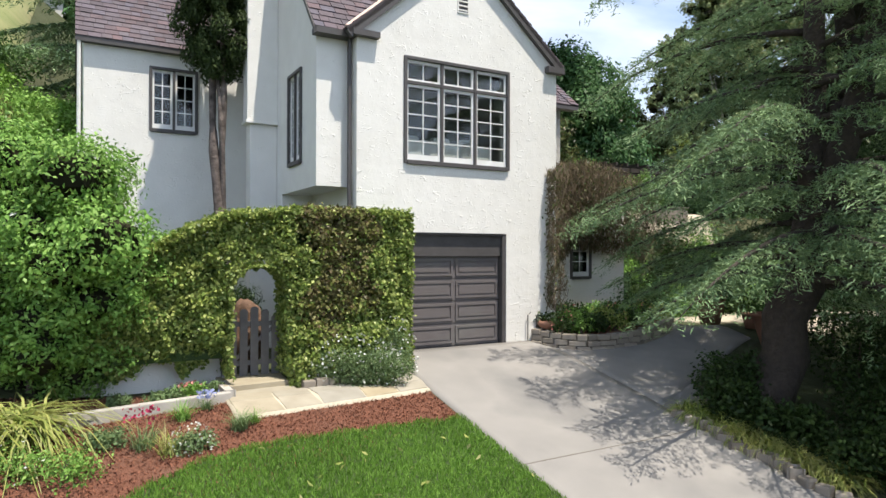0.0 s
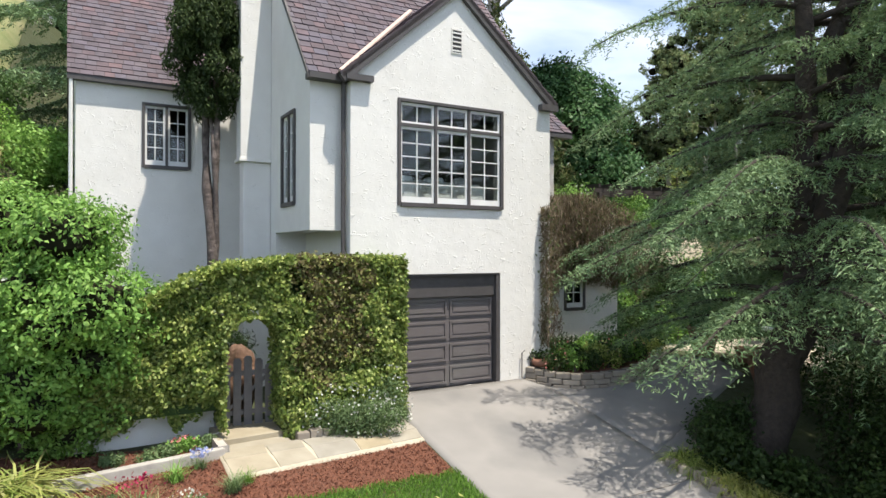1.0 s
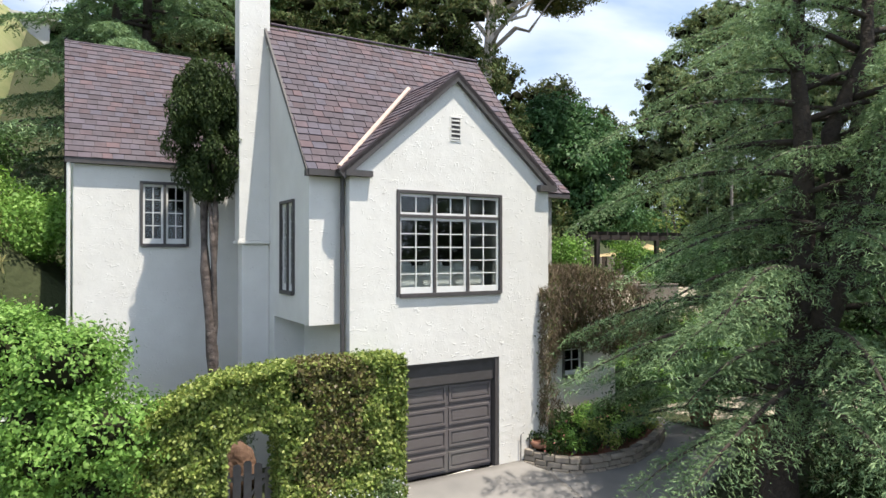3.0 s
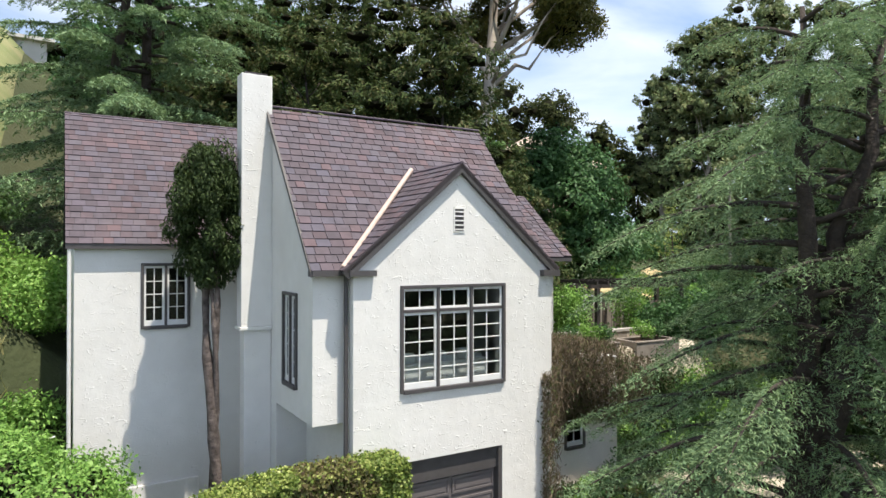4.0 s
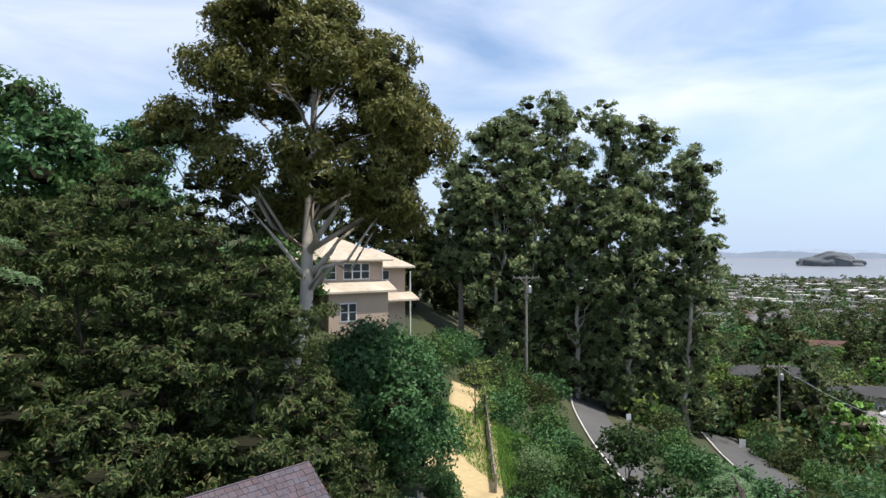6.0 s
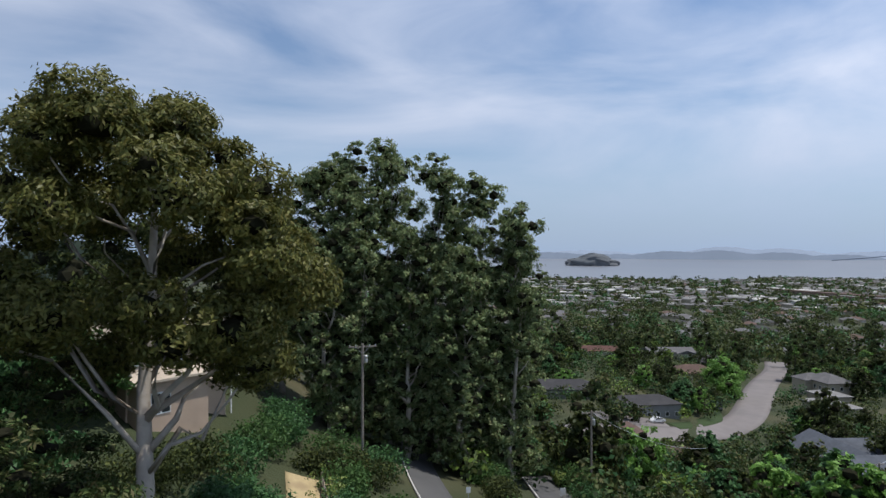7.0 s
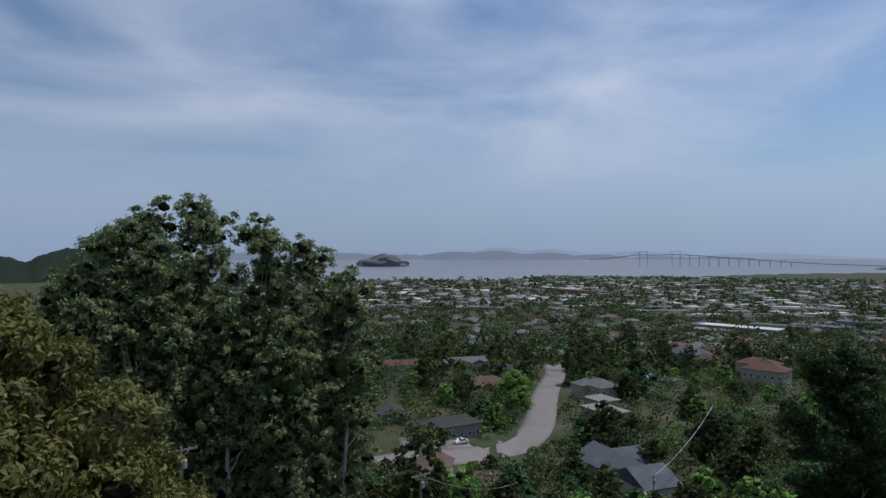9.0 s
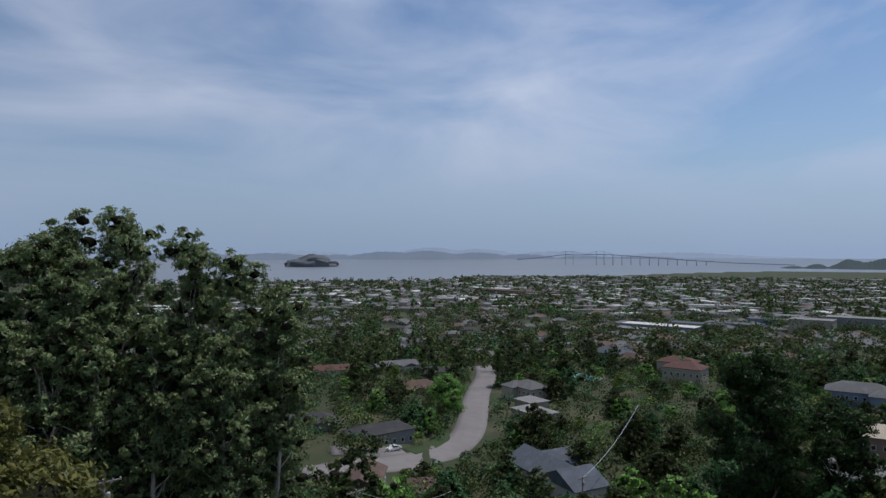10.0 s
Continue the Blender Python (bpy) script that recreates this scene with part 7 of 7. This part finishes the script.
neighbour((139, 57), 55, 12, 9, 4.4, 3.0, W_WHITE, R_BLUE, "blue-grey gabled house behind a white fence", hip=False, along="y")
neighbour((117, 99), 25, 13, 8, 2.8, 1.9, W_WHITE, R_BROWN, "white house with a red-brown shingle roof among trees", hip=False)
neighbour((125, 88), 40, 9, 6, 2.2, 1.4, W_WHITE, R_BROWN, "small red-brown roof half hidden by trees")
neighbour((385, 107), 70, 20, 12, 6.0, 3.5, W_BLUE, R_BLUE, "blue-grey two-storey house with white terraces", rows=2, wing=(-6, -6, 9, 8))
neighbour((372, 92), 70, 16, 9, 4.0, 3.0, W_BROWN, R_BROWN, "brown-roofed house beside the pool")
neighbour((308, 55), 80, 17, 12, 8.0, 2.5, W_BEIGE, R_RED, "beige two-storey house with a red-brown roof", rows=2)
neighbour((338, 62), 80, 18, 12, 7.0, 2.5, W_BEIGE, R_RED, "house with a terracotta red roof", rows=1)
neighbour((283, -10), 85, 22, 11, 6.0, 3.2, W_BLUE, R_GREY, "blue-grey house with white windows and grey roof", rows=2, wing=(-7, 5, 8, 9))
neighbour((203, -10), 85, 16, 10, 8.0, 2.6, W_BROWN, R_TAN, "brown house with a tan roof among trees", rows=2, hip=False)
neighbour((166, 0), 85, 16, 9, 4.0, 2.4, W_WHITE, R_PALE, "house with a pale grey roof", hip=False)
for x, y in ((52, 97), (60, 104)):
    neighbour((x, y), 40, 12, 9, 3.0, 2.0, W_BROWN, R_BROWN, "brown-roofed house half hidden in the grove")
# flats further off
for i, (x, y, w, d, h, rf) in enumerate(((640, 120, 70, 18, 8, W_WHITE), (660, 90, 50, 16, 9, R_BLUE), (620, 140, 34, 16, 6, R_PALE), (700, 60, 50, 18, 7, R_GREY), (690, -8, 36, 20, 13, R_PALE), (705, -50, 60, 20, 14, R_PALE), (760, 10, 80, 18, 7, R_GREY), (1170, 470, 190, 20, 11, R_BROWN), (1130, 400, 90, 24, 8, R_PALE), (1330, 600, 120, 24, 7, W_WHITE))):
    neighbour((x, y), 78 if i < 7 else 70, w, d, h, 0.0, (W_BLUE, W_BEIGE, W_GREY)[i % 3] if i < 7 else W_BROWN, rf, "long flat-roofed apartment block in the flat town", rows=max(1, int(h / 3.6)), hip=False)

pool = thing("swimming_pool", "turquoise swimming pool in a pale paved deck", "pool", pose(304, 100, gz(304, 100) + 1.2, 0, 0, 70))
part("deck", box(-9, 9, -6, 6, -3, 0), R_PALE, pool)
POOLWATER = material("pool_water", (0.10, 0.55, 0.58), (0.14, 0.62, 0.62), rough=0.1, scale=0.5, bump=0.1)
part("water", box(-7, 7, -3.5, 3.5, -0.1, 0.03), POOLWATER, pool)

# the road down in the valley
drape_strip("valley_road", [(112, 118), (124, 111), (136, 105), (150, 100.5), (166, 99.5), (180, 103), (205, 113), (243, 129.5), (300, 150), (345, 172)], 10.5, PALE_ROAD, 0.12, "pale asphalt road curving past the houses", "road", 70, 6)
drape_strip("house_forecourt", [(134, 122), (142, 113), (150, 108)], 8.0, PALE_ROAD, 0.10, "pale paved forecourt beside the road", "driveway", 14, 4)
drape_strip("verge", [(150, 107.5), (160, 106), (172, 108), (186, 117)], 5.0, SOIL, 0.14, "green verge planted beside the road", "grass", 24, 4)


def make_car(at, turn, paint, label):
    c = thing("car", label, "car", pose(at[0], at[1], gz(*at) + 0.12, 0, 0, turn))
    prof = [(-2.2, 0.35), (-2.25, 0.75), (-2.0, 0.95), (-1.3, 1.0), (-0.75, 1.42), (0.65, 1.44), (1.35, 1.0), (2.1, 0.88), (2.25, 0.6), (2.2, 0.35)]
    bm = prism([(x, -0.85, z) for x, z in prof], (0, 1.7, 0))
    part("body", bm, paint, c)
    part("side_window", prism([(-1.1, -0.862, 1.03), (-0.68, -0.862, 1.34), (0.6, -0.862, 1.36), (1.1, -0.862, 1.03)], (0, 0.01, 0)), DARKGLASS, c)
    part("side_window", prism([(-1.1, 0.852, 1.03), (-0.68, 0.852, 1.34), (0.6, 0.852, 1.36), (1.1, 0.852, 1.03)], (0, 0.01, 0)), DARKGLASS, c)
    part("windscreen", prism([(0.72, -0.72, 1.42), (1.34, -0.76, 1.03), (1.34, 0.76, 1.03), (0.72, 0.72, 1.42)], (0.02, 0, 0.02)), DARKGLASS, c)
    for x in (-1.35, 1.4):
        for y in (-0.8, 0.8):
            w = new("wheel")
            w.parent = c
            w.matrix_local = pose(x, y, 0.32, 90, 0, 0)
            part("tyre", lathe([(0.2, -0.1), (0.32, -0.08), (0.33, 0), (0.32, 0.08), (0.2, 0.1)], 14), FELT, w)
            part("rim", lathe([(0.19, -0.105), (0.19, 0.105)], 12), TIN, w)
    for y in (-0.6, 0.6):
        part("headlight", box(2.2, 2.27, y - 0.15, y + 0.15, 0.62, 0.76), WHITE, c)


CARWHITE = material("white_car_paint", (0.8, 0.8, 0.8), rough=0.25, bump=0)
CARDARK = material("dark_car_paint", (0.03, 0.035, 0.04), rough=0.25, bump=0)
make_car((148, 110.6), -18, CARWHITE, "white saloon car standing on the valley road")
make_car((184.5, 113.5), 24, CARDARK, "dark car parked at the kerb")
make_car((193, 118), 24, CARDARK, "dark van parked at the kerb")


# ---- valley trees, near ones each by itself ----
def town_tree_kinds():
    kinds = []
    for i, (h, c, mat, lab) in enumerate(((9, 4.2, LEAF_TOWN, "round dark green garden tree"), (8, 3.6, LEAF_OAK, "dense dark oak in a garden"), (7, 3.6, LEAF_BUSH, "fresh green garden tree"), (12, 3.8, LEAF_DARK, "tall dark cypress-like tree"), (6, 3.0, LEAF_LIME, "bright lime-green garden tree"))):
        rr = np.random.default_rng(900 + i)
        kinds.append((lab, broadleaf("garden_tree", (120 + i * 4, 20 - i * 3), lab, clump_tree(rr, h, c, 1.0, 13), 0.66, mat, 80, 0.25, DARKBARK, "tree", 910 + i, shell=0.6, limbs=False, group="trees in the valley")))
    return kinds


KINDS = town_tree_kinds()
rt = np.random.default_rng(1000)
ROAD_LINE = np.array([(112, 118), (124, 111), (136, 105), (150, 100.5), (166, 99.5), (180, 103), (205, 113), (243, 129.5), (300, 150), (345, 172)], float)
LOTS = np.array([(153.5, 119.3), (146, 143), (239, 207), (278, 192), (230, 150), (278, 170), (243, 106), (210, 92), (226, 99), (148, 66), (139, 57), (117, 99), (385, 107), (372, 92), (308, 55), (338, 62), (283, -10), (203, -10), (304, 100)], float)
EYE_END = np.array([-4.2, 14.8])


def road_gap(x, y):
    p = np.array([x, y])
    best = 1e9
    for a, b in zip(ROAD_LINE, ROAD_LINE[1:]):
        t = np.clip((p - a) @ (b - a) / ((b - a) @ (b - a)), 0, 1)
        best = min(best, np.linalg.norm(p - a - t * (b - a)))
    return best


made = 0
while made < 330:
    az, r = radians(rt.uniform(34, 99)), 75 + 330 * rt.random() ** 0.9
    x, y = EYE_END[0] + r * math.sin(az), EYE_END[1] + r * math.cos(az)
    if 0.77 * x + 0.64 * y < 78 or road_gap(x, y) < 9.5:
        continue
    lot = np.min(np.linalg.norm(LOTS - [x, y], axis=1))
    # nothing tall between the eye and a house or the road
    if lot < 10:
        continue
    ahead = [(x + k * math.sin(az), y + k * math.cos(az)) for k in (6, 12, 18, 24)]
    near = min(min(road_gap(*q) - 3, float(np.min(np.linalg.norm(LOTS - q, axis=1)))) for q in ahead)
    scale = rt.uniform(0.75, 1.35) * (0.5 if near < 10 else 1.0)
    shade = az > radians(73) and r < 200
    k = rt.choice([0, 1, 2, 3, 4], p=[0.30, 0.26, 0.2, 0.12, 0.12] if not shade else [0.35, 0.45, 0.15, 0.05, 0.0])
    copy_thing(KINDS[k][1], pose(x, y, gz(x, y) - 0.2, 0, 0, rt.uniform(0, 360)) @ Matrix.Diagonal((scale, scale, scale * rt.uniform(0.85, 1.15), 1)))
    made += 1
for x, y, sc in ((112, 132, 1.25), (117, 136, 1.1), (108, 138, 1.2), (122, 129, 1.0), (127, 141, 1.1)):
    copy_thing(KINDS[4][1], pose(x, y, gz(x, y) - 0.2, 0, 0, x * 7) @ Matrix.Scale(sc, 4))
for k in range(26):
    az, r = radians(66 + rt.normal() * 9), rt.uniform(290, 520)
    x, y = EYE_END[0] + r * math.sin(az), EYE_END[1] + r * math.cos(az)
    sc = rt.uniform(1.0, 1.6)
    copy_thing(KINDS[3][1], pose(x, y, gz(x, y) - 0.2, 0, 0, k * 50) @ Matrix.Diagonal((sc * 0.9, sc * 0.9, sc * 1.15, 1)))
# low dense planting between the gardens
def valley_belt():
    rng = np.random.default_rng(1500)
    xs = []
    while len(xs) < 3300:
        az, r = radians(rng.uniform(33, 100)), 70 + 380 * rng.random() ** 0.8
        x, y = EYE_END[0] + r * math.sin(az), EYE_END[1] + r * math.cos(az)
        if 0.77 * x + 0.64 * y < 74 or road_gap(x, y) < 7.2 or np.min(np.linalg.norm(LOTS - [x, y], axis=1)) < 8.2:
            continue
        low = min(road_gap(x + k * math.sin(az), y + k * math.cos(az)) for k in (5, 10, 15)) < 7
        xs.append((x, y, rng.uniform(1.2, 1.9) if low else rng.uniform(1.6, 4.0)))
    c = np.array(xs)
    per = 78
    i = np.repeat(np.arange(len(c)), per)
    d = unit(rng.normal(size=(len(i), 3)))
    d[:, 2] = np.abs(d[:, 2]) * 1.1 - 0.3
    p = np.stack([c[i, 0], c[i, 1], ground(c[i, 0], c[i, 1]) + c[i, 2] * 0.7], 1) + d * (0.7 + 0.4 * rng.random((len(i), 1))) * c[i, 2, None]
    for g, mat in enumerate((LEAF_TOWN, LEAF_OAK, LEAF_DARK, LEAF_SHADE, LEAF_LIME)):
        k = np.array([0, 0, 0, 1, 0, 2, 2, 3, 3, 4, 0, 1, 3])[i % 13] == g
        tagged(leaves("valley_shrubbery", p[k], rng.normal(size=d[k].shape), 0.72, mat, None, 0.7, rng=rng, face=d[k] + [0, 0, 0.3]), "dense green shrubs and trees between the gardens", "shrubbery", kind="stuff")


valley_belt()
# big dark gum at the edge of the view and a spreading street tree
gum((104, 18.5), 30.0, 7.6, 5.0, 34, 1101, "large dark eucalyptus with pale bare limbs", 190, 0.5, 0.5, mat=LEAF_SHADE)
gum((112, 8), 22.0, 7.0, 4.0, 22, 1102, "dark eucalyptus in the wooded hollow", 150, 0.6, 0.4, mat=LEAF_SHADE)
broadleaf("street_tree", (207, 125), "spreading bright green street tree over the kerb", clump_tree(np.random.default_rng(7), 13, 7.5, 2.0, 22), 0.7, LEAF_BUSH, 60, 0.35, DARKBARK, "tree", 1110, shell=0.5)
broadleaf("street_tree", (172, 113), "round green street tree on the verge", clump_tree(np.random.default_rng(8), 7.5, 4.2, 1.5, 14), 0.6, LEAF_BUSH, 70, 0.3, DARKBARK, "tree", 1111, shell=0.5)

# ---- the far town, too many to count ----
def far_town():
    rng = np.random.default_rng(2000)
    n = 12500
    az, r = np.radians(rng.uniform(28, 101, n)), 330 + 1900 * rng.random(n) ** 0.75
    x, y = r * np.sin(az), r * np.cos(az)
    ok = (bay_side(x, y) < -60)
    x, y, r = x[ok], y[ok], r[ok]
    # streets: a turned grid of gaps
    gu, gv = (x * 0.85 + y * 0.53) % 74, (-x * 0.53 + y * 0.85) % 120
    ok = (gu > 10) & (gv > 10) & ((r < 800) | (rng.random(len(x)) < 0.92))
    x, y, r = x[ok], y[ok], r[ok]
    z = ground(x, y)
    size = rng.uniform(3.0, 6.4, len(x)) * np.where(r > 850, 0.88, 1.0) * np.where(rng.random(len(x)) < 0.14, 1.65, 1.0)
    for near, per, leaf, name in ((True, 62, 1.8, "far_tree_belt"), (False, 16, 4.2, "farther_tree_belt")):
        k = (r < 850) == near
        i = np.repeat(np.where(k)[0], per)
        d = unit(rng.normal(size=(len(i), 3)))
        d[:, 2] = np.abs(d[:, 2]) * 1.1 - 0.25
        lump = 0.75 + 0.35 * rng.random((len(i), 1))
        c = np.stack([x[i], y[i], z[i] + size[i] * 0.85], 1) + d * lump * size[i, None] * [1, 1, 0.95]
        for g, mat in enumerate((LEAF_TOWN, LEAF_DARK, LEAF_OAK)):
            q = np.array([0, 0, 0, 0, 1, 1, 2])[i % 7] == g
            tagged(leaves(name, c[q], rng.normal(size=d[q].shape), leaf, mat, None, 0.8, rng=rng, face=d[q] + [0, 0, 0.3]), "dense green trees between far houses", "trees", kind="stuff")
    # houses: low boxes with pitched or flat roofs
    m = 4200
    az, r = np.radians(rng.uniform(30, 101, m)), 400 + 1850 * rng.random(m) ** 0.8
    x, y = r * np.sin(az), r * np.cos(az)
    ok = bay_side(x, y) < -90
    x, y, r = x[ok], y[ok], r[ok]
    z = ground(x, y)
    for name, share, w0, w1, h0, h1, rise, wallm, roofm, lab in (
            ("far_houses_grey", 0.0, 11, 20, 3, 4, 2.4, W_BEIGE, R_GREY, "far houses with grey roofs"),
            ("far_houses_brown", 0.42, 11, 20, 3, 4, 2.4, W_WHITE, R_BROWN, "far houses with brown roofs"),
            ("far_houses_dark", 0.58, 11, 18, 3, 4, 2.2, W_BEIGE, R_DARK, "far houses with dark roofs"),
            ("far_flats_pale", 0.66, 18, 48, 4, 7, 0.25, W_BEIGE, R_PALE, "far flat pale roofs of larger buildings"),
            ("far_flats_white", 0.90, 16, 55, 4, 8, 0.25, W_WHITE, W_WHITE, "far white flat-roofed buildings")):
        nxt = {0.0: 0.42, 0.42: 0.58, 0.58: 0.66, 0.66: 0.90, 0.90: 1.0}[share]
        pick = (np.arange(len(x)) % 100 / 100 >= share) & (np.arange(len(x)) % 100 / 100 < nxt)
        px, py, pz = x[pick], y[pick], z[pick]
        if rise < 1:
            far = np.hypot(px, py) > 800
            px, py, pz = px[far], py[far], pz[far]
        q = len(px)
        w, d, h = rng.uniform(w0, w1, q), rng.uniform(9, 15, q), rng.uniform(h0, h1, q)
        a = np.radians(32 + 90 * rng.integers(0, 2, q) + rng.normal(size=q) * 6)
        ca, sa = np.cos(a), np.sin(a)

        def at(lx, ly, lz):
            return np.stack([px + lx * ca - ly * sa, py + lx * sa + ly * ca, pz + lz], 1)
        base = [at(sx * w / 2, sy * d / 2, lz) for lz in (np.full(q, -3.0), h) for sx, sy in ((-1, -1), (1, -1), (1, 1), (-1, 1))]
        v = np.stack(base, 1).reshape(-1, 3)
        i = np.arange(q)[:, None] * 8
        faces = np.concatenate([i + np.array(f) for f in ((0, 1, 5, 4), (1, 2, 6, 5), (2, 3, 7, 6), (3, 0, 4, 7))])
        tagged(raw_mesh(name + "_walls", v, faces, wallm), lab, "houses", kind="stuff")
        o = 0.6
        eave = [at(sx * (w / 2 + o), sy * (d / 2 + o), h + 0.02) for sx, sy in ((-1, -1), (1, -1), (1, 1), (-1, 1))]
        ins = np.where(rise > 1, d / 2, d * 0.02)
        if rise > 1:
            top = [at(sx * np.maximum(w / 2 - ins, 0.5), 0 * w, h + rise) for sx in (-1, 1)]
            v = np.stack(eave + top, 1).reshape(-1, 3)
            i = np.arange(q)[:, None] * 6
            faces = np.concatenate([i + np.array(f) for f in ((0, 1, 5, 4), (2, 3, 4, 5), (1, 2, 5, 5), (3, 0, 4, 4))])
            tri = np.concatenate([i + np.array(f) for f in ((0, 1, 5), (0, 5, 4), (2, 3, 4), (2, 4, 5), (1, 2, 5), (3, 0, 4))])
            tagged(raw_mesh(name + "_roofs", v, tri, roofm), lab, "houses", kind="stuff")
        else:
            top = [p + [0, 0, 0.5] for p in eave]
            v = np.stack(eave + top, 1).reshape(-1, 3)
            i = np.arange(q)[:, None] * 8
            faces = np.concatenate([i + np.array(f) for f in ((0, 1, 5, 4), (1, 2, 6, 5), (2, 3, 7, 6), (3, 0, 4, 7), (4, 5, 6, 7))])
            tagged(raw_mesh(name + "_roofs", v, faces, roofm), lab, "houses", kind="stuff")


far_town()


# ---- the bay and what lies past it ----
def polar_sheet(name, radii, heights, a0, a1, mat, label, category, n=120, inner=None):
    az = np.radians(np.linspace(a0, a1, n))
    rows = []
    for r, h in zip(radii, heights):
        rr = inner(az) if (inner is not None and r is None) else np.full(n, float(r))
        rows.append(np.stack([rr * np.sin(az), rr * np.cos(az), np.full(n, h) if np.isscalar(h) else h], 1))
    v = np.concatenate(rows)
    i, j = np.meshgrid(np.arange(len(radii) - 1), np.arange(n - 1), indexing="ij")
    a = (i * n + j).ravel()
    return tagged(raw_mesh(name, v, np.stack([a, a + 1, a + n + 1, a + n], 1), mat), label, category, kind="structure")


SEA = -53.2
polar_sheet("bay", (1300, 2600, 3900, 4850), (SEA, SEA, SEA, -12.0), 33, 118, WATER, "wide calm grey-blue bay", "water")


def ridge(name, r, a0, a1, peaks, mat, label, base=-60, n=260, seed=0, sill=-12):
    az = np.linspace(a0, a1, n)
    h = np.full(n, 0.0)
    for c, w, p in peaks:
        h = np.maximum(h, p * np.exp(-((az - c) / w) ** 2))
    h += np.array([noise.noise(Vector((a * 1.7, seed, 0))) * 6 + noise.noise(Vector((a * 6, seed, 4))) * 3 for a in az]) * smooth(0, 20, h)
    rad = np.radians(az)
    foot = np.stack([(r - 220) * np.sin(rad), (r - 220) * np.cos(rad), np.full(n, base)], 1)
    crest = np.stack([r * np.sin(rad), r * np.cos(rad), h + sill], 1)
    v = np.concatenate([foot, crest])
    a = np.arange(n - 1)
    ob = raw_mesh(name, v, np.stack([a, a + 1, a + n + 1, a + n], 1), mat)
    return tagged(ob, label, "hills", kind="structure")


ridge("far_hills", 4870, 36, 84, ((40, 5, 50), (47, 4, 42), (52.5, 3, 30), (57, 3.5, 52), (60.5, 3.5, 56), (65, 3.0, 44), (69, 3, 30), (74, 3, 18), (79, 3, 14)), FARHILL, "hills across the bay, coloured pale blue for haze", -45, seed=1)
ridge("farther_hills", 4960, 30, 92, ((38, 8, 66), (50, 6, 55), (61, 4, 82), (65, 4, 70), (72, 5, 52), (82, 6, 40)), FARHILL_PALE, "hills on the horizon, coloured paler still for haze", -45, seed=5)
ridge("near_headland", 3900, 88.5, 104, ((90.4, 0.8, 14), (92.0, 0.8, 26), (94.2, 1.2, 50), (96.5, 2, 54), (99, 2, 58), (102, 3, 58)), material("headland_scrub", (0.085, 0.105, 0.105), (0.075, 0.095, 0.10), rough=1, scale=0.01, bump=0, spec=0), "dark green wooded headland by the marsh", -60, seed=9, sill=-56)
ridge("wooded_ridge", 2600, 4, 36, ((8, 6, 120), (18, 6, 112), (26, 4, 104), (31, 3, 84)), material("ridge_woods", (0.035, 0.045, 0.035), (0.022, 0.032, 0.025), rough=1, scale=0.01, bump=0, spec=0), "dark wooded ridge across the valley", -60, seed=12, sill=-56)


def make_island():
    bm = bmesh.new()
    bmesh.ops.create_icosphere(bm, subdivisions=5, radius=1.0)
    for v in bm.verts:
        k = noise.noise(v.co * 2.2) * 0.22 + noise.noise(v.co * 6) * 0.08
        v.co = Vector((v.co.x * 150, v.co.y * 70, v.co.z * 52)) * (1 + k)
        v.co.z += 16 * math.exp(-((v.co.x - 25) / 45) ** 2) if v.co.z > 0 else 0
    # scrub colour greyed towards blue, in place of haze over the water
    ob = link_mesh("island", bm, material("haze_tinted_scrub", (0.115, 0.13, 0.145), (0.16, 0.165, 0.17), rough=1, scale=0.02, bump=0.5, bump_scale=0.05, spec=0), None, True)
    a = radians(50.45)
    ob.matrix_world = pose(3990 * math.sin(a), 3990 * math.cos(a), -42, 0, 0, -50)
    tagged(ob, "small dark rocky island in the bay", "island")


make_island()


def make_bridge():
    # steel lightened towards the sky's tone to look far off in haze
    steel = material("haze_tinted_steel", (0.42, 0.46, 0.53), rough=0.9, bump=0, spec=0.1)
    br = thing("bridge", "long trestle bridge with twin truss towers, tinted for haze", "bridge")
    az = np.linspace(68.5, 90.5, 90)
    z = np.interp(az, [68.5, 70.5, 72.6, 73.6, 75.8, 78, 82, 86, 90.5], [-10, 2, 20, 18, 22, 12, -10, -28, -38])
    p = np.stack([4050 * np.sin(np.radians(az)), 4050 * np.cos(np.radians(az)), z], 1)
    bm = bmesh.new()
    top = [(bm.verts.new(q), bm.verts.new(q - [0, 0, 4.5])) for q in p]
    for a, b in zip(top, top[1:]):
        bm.faces.new((a[0], b[0], b[1], a[1]))
    bmesh.ops.solidify(bm, geom=bm.faces[:], thickness=8)
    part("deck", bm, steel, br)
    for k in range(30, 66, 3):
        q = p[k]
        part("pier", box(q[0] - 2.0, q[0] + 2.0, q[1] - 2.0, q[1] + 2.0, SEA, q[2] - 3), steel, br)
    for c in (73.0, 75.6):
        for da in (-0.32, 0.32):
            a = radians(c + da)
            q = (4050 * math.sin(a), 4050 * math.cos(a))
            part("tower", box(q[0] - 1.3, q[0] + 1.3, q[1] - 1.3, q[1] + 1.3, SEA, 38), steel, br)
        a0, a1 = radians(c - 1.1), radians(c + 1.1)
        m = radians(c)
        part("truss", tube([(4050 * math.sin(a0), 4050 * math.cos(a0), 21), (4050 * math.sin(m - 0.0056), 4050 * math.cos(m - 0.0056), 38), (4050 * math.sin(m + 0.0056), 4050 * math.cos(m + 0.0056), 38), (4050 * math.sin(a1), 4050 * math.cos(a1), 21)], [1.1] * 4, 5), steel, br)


make_bridge()
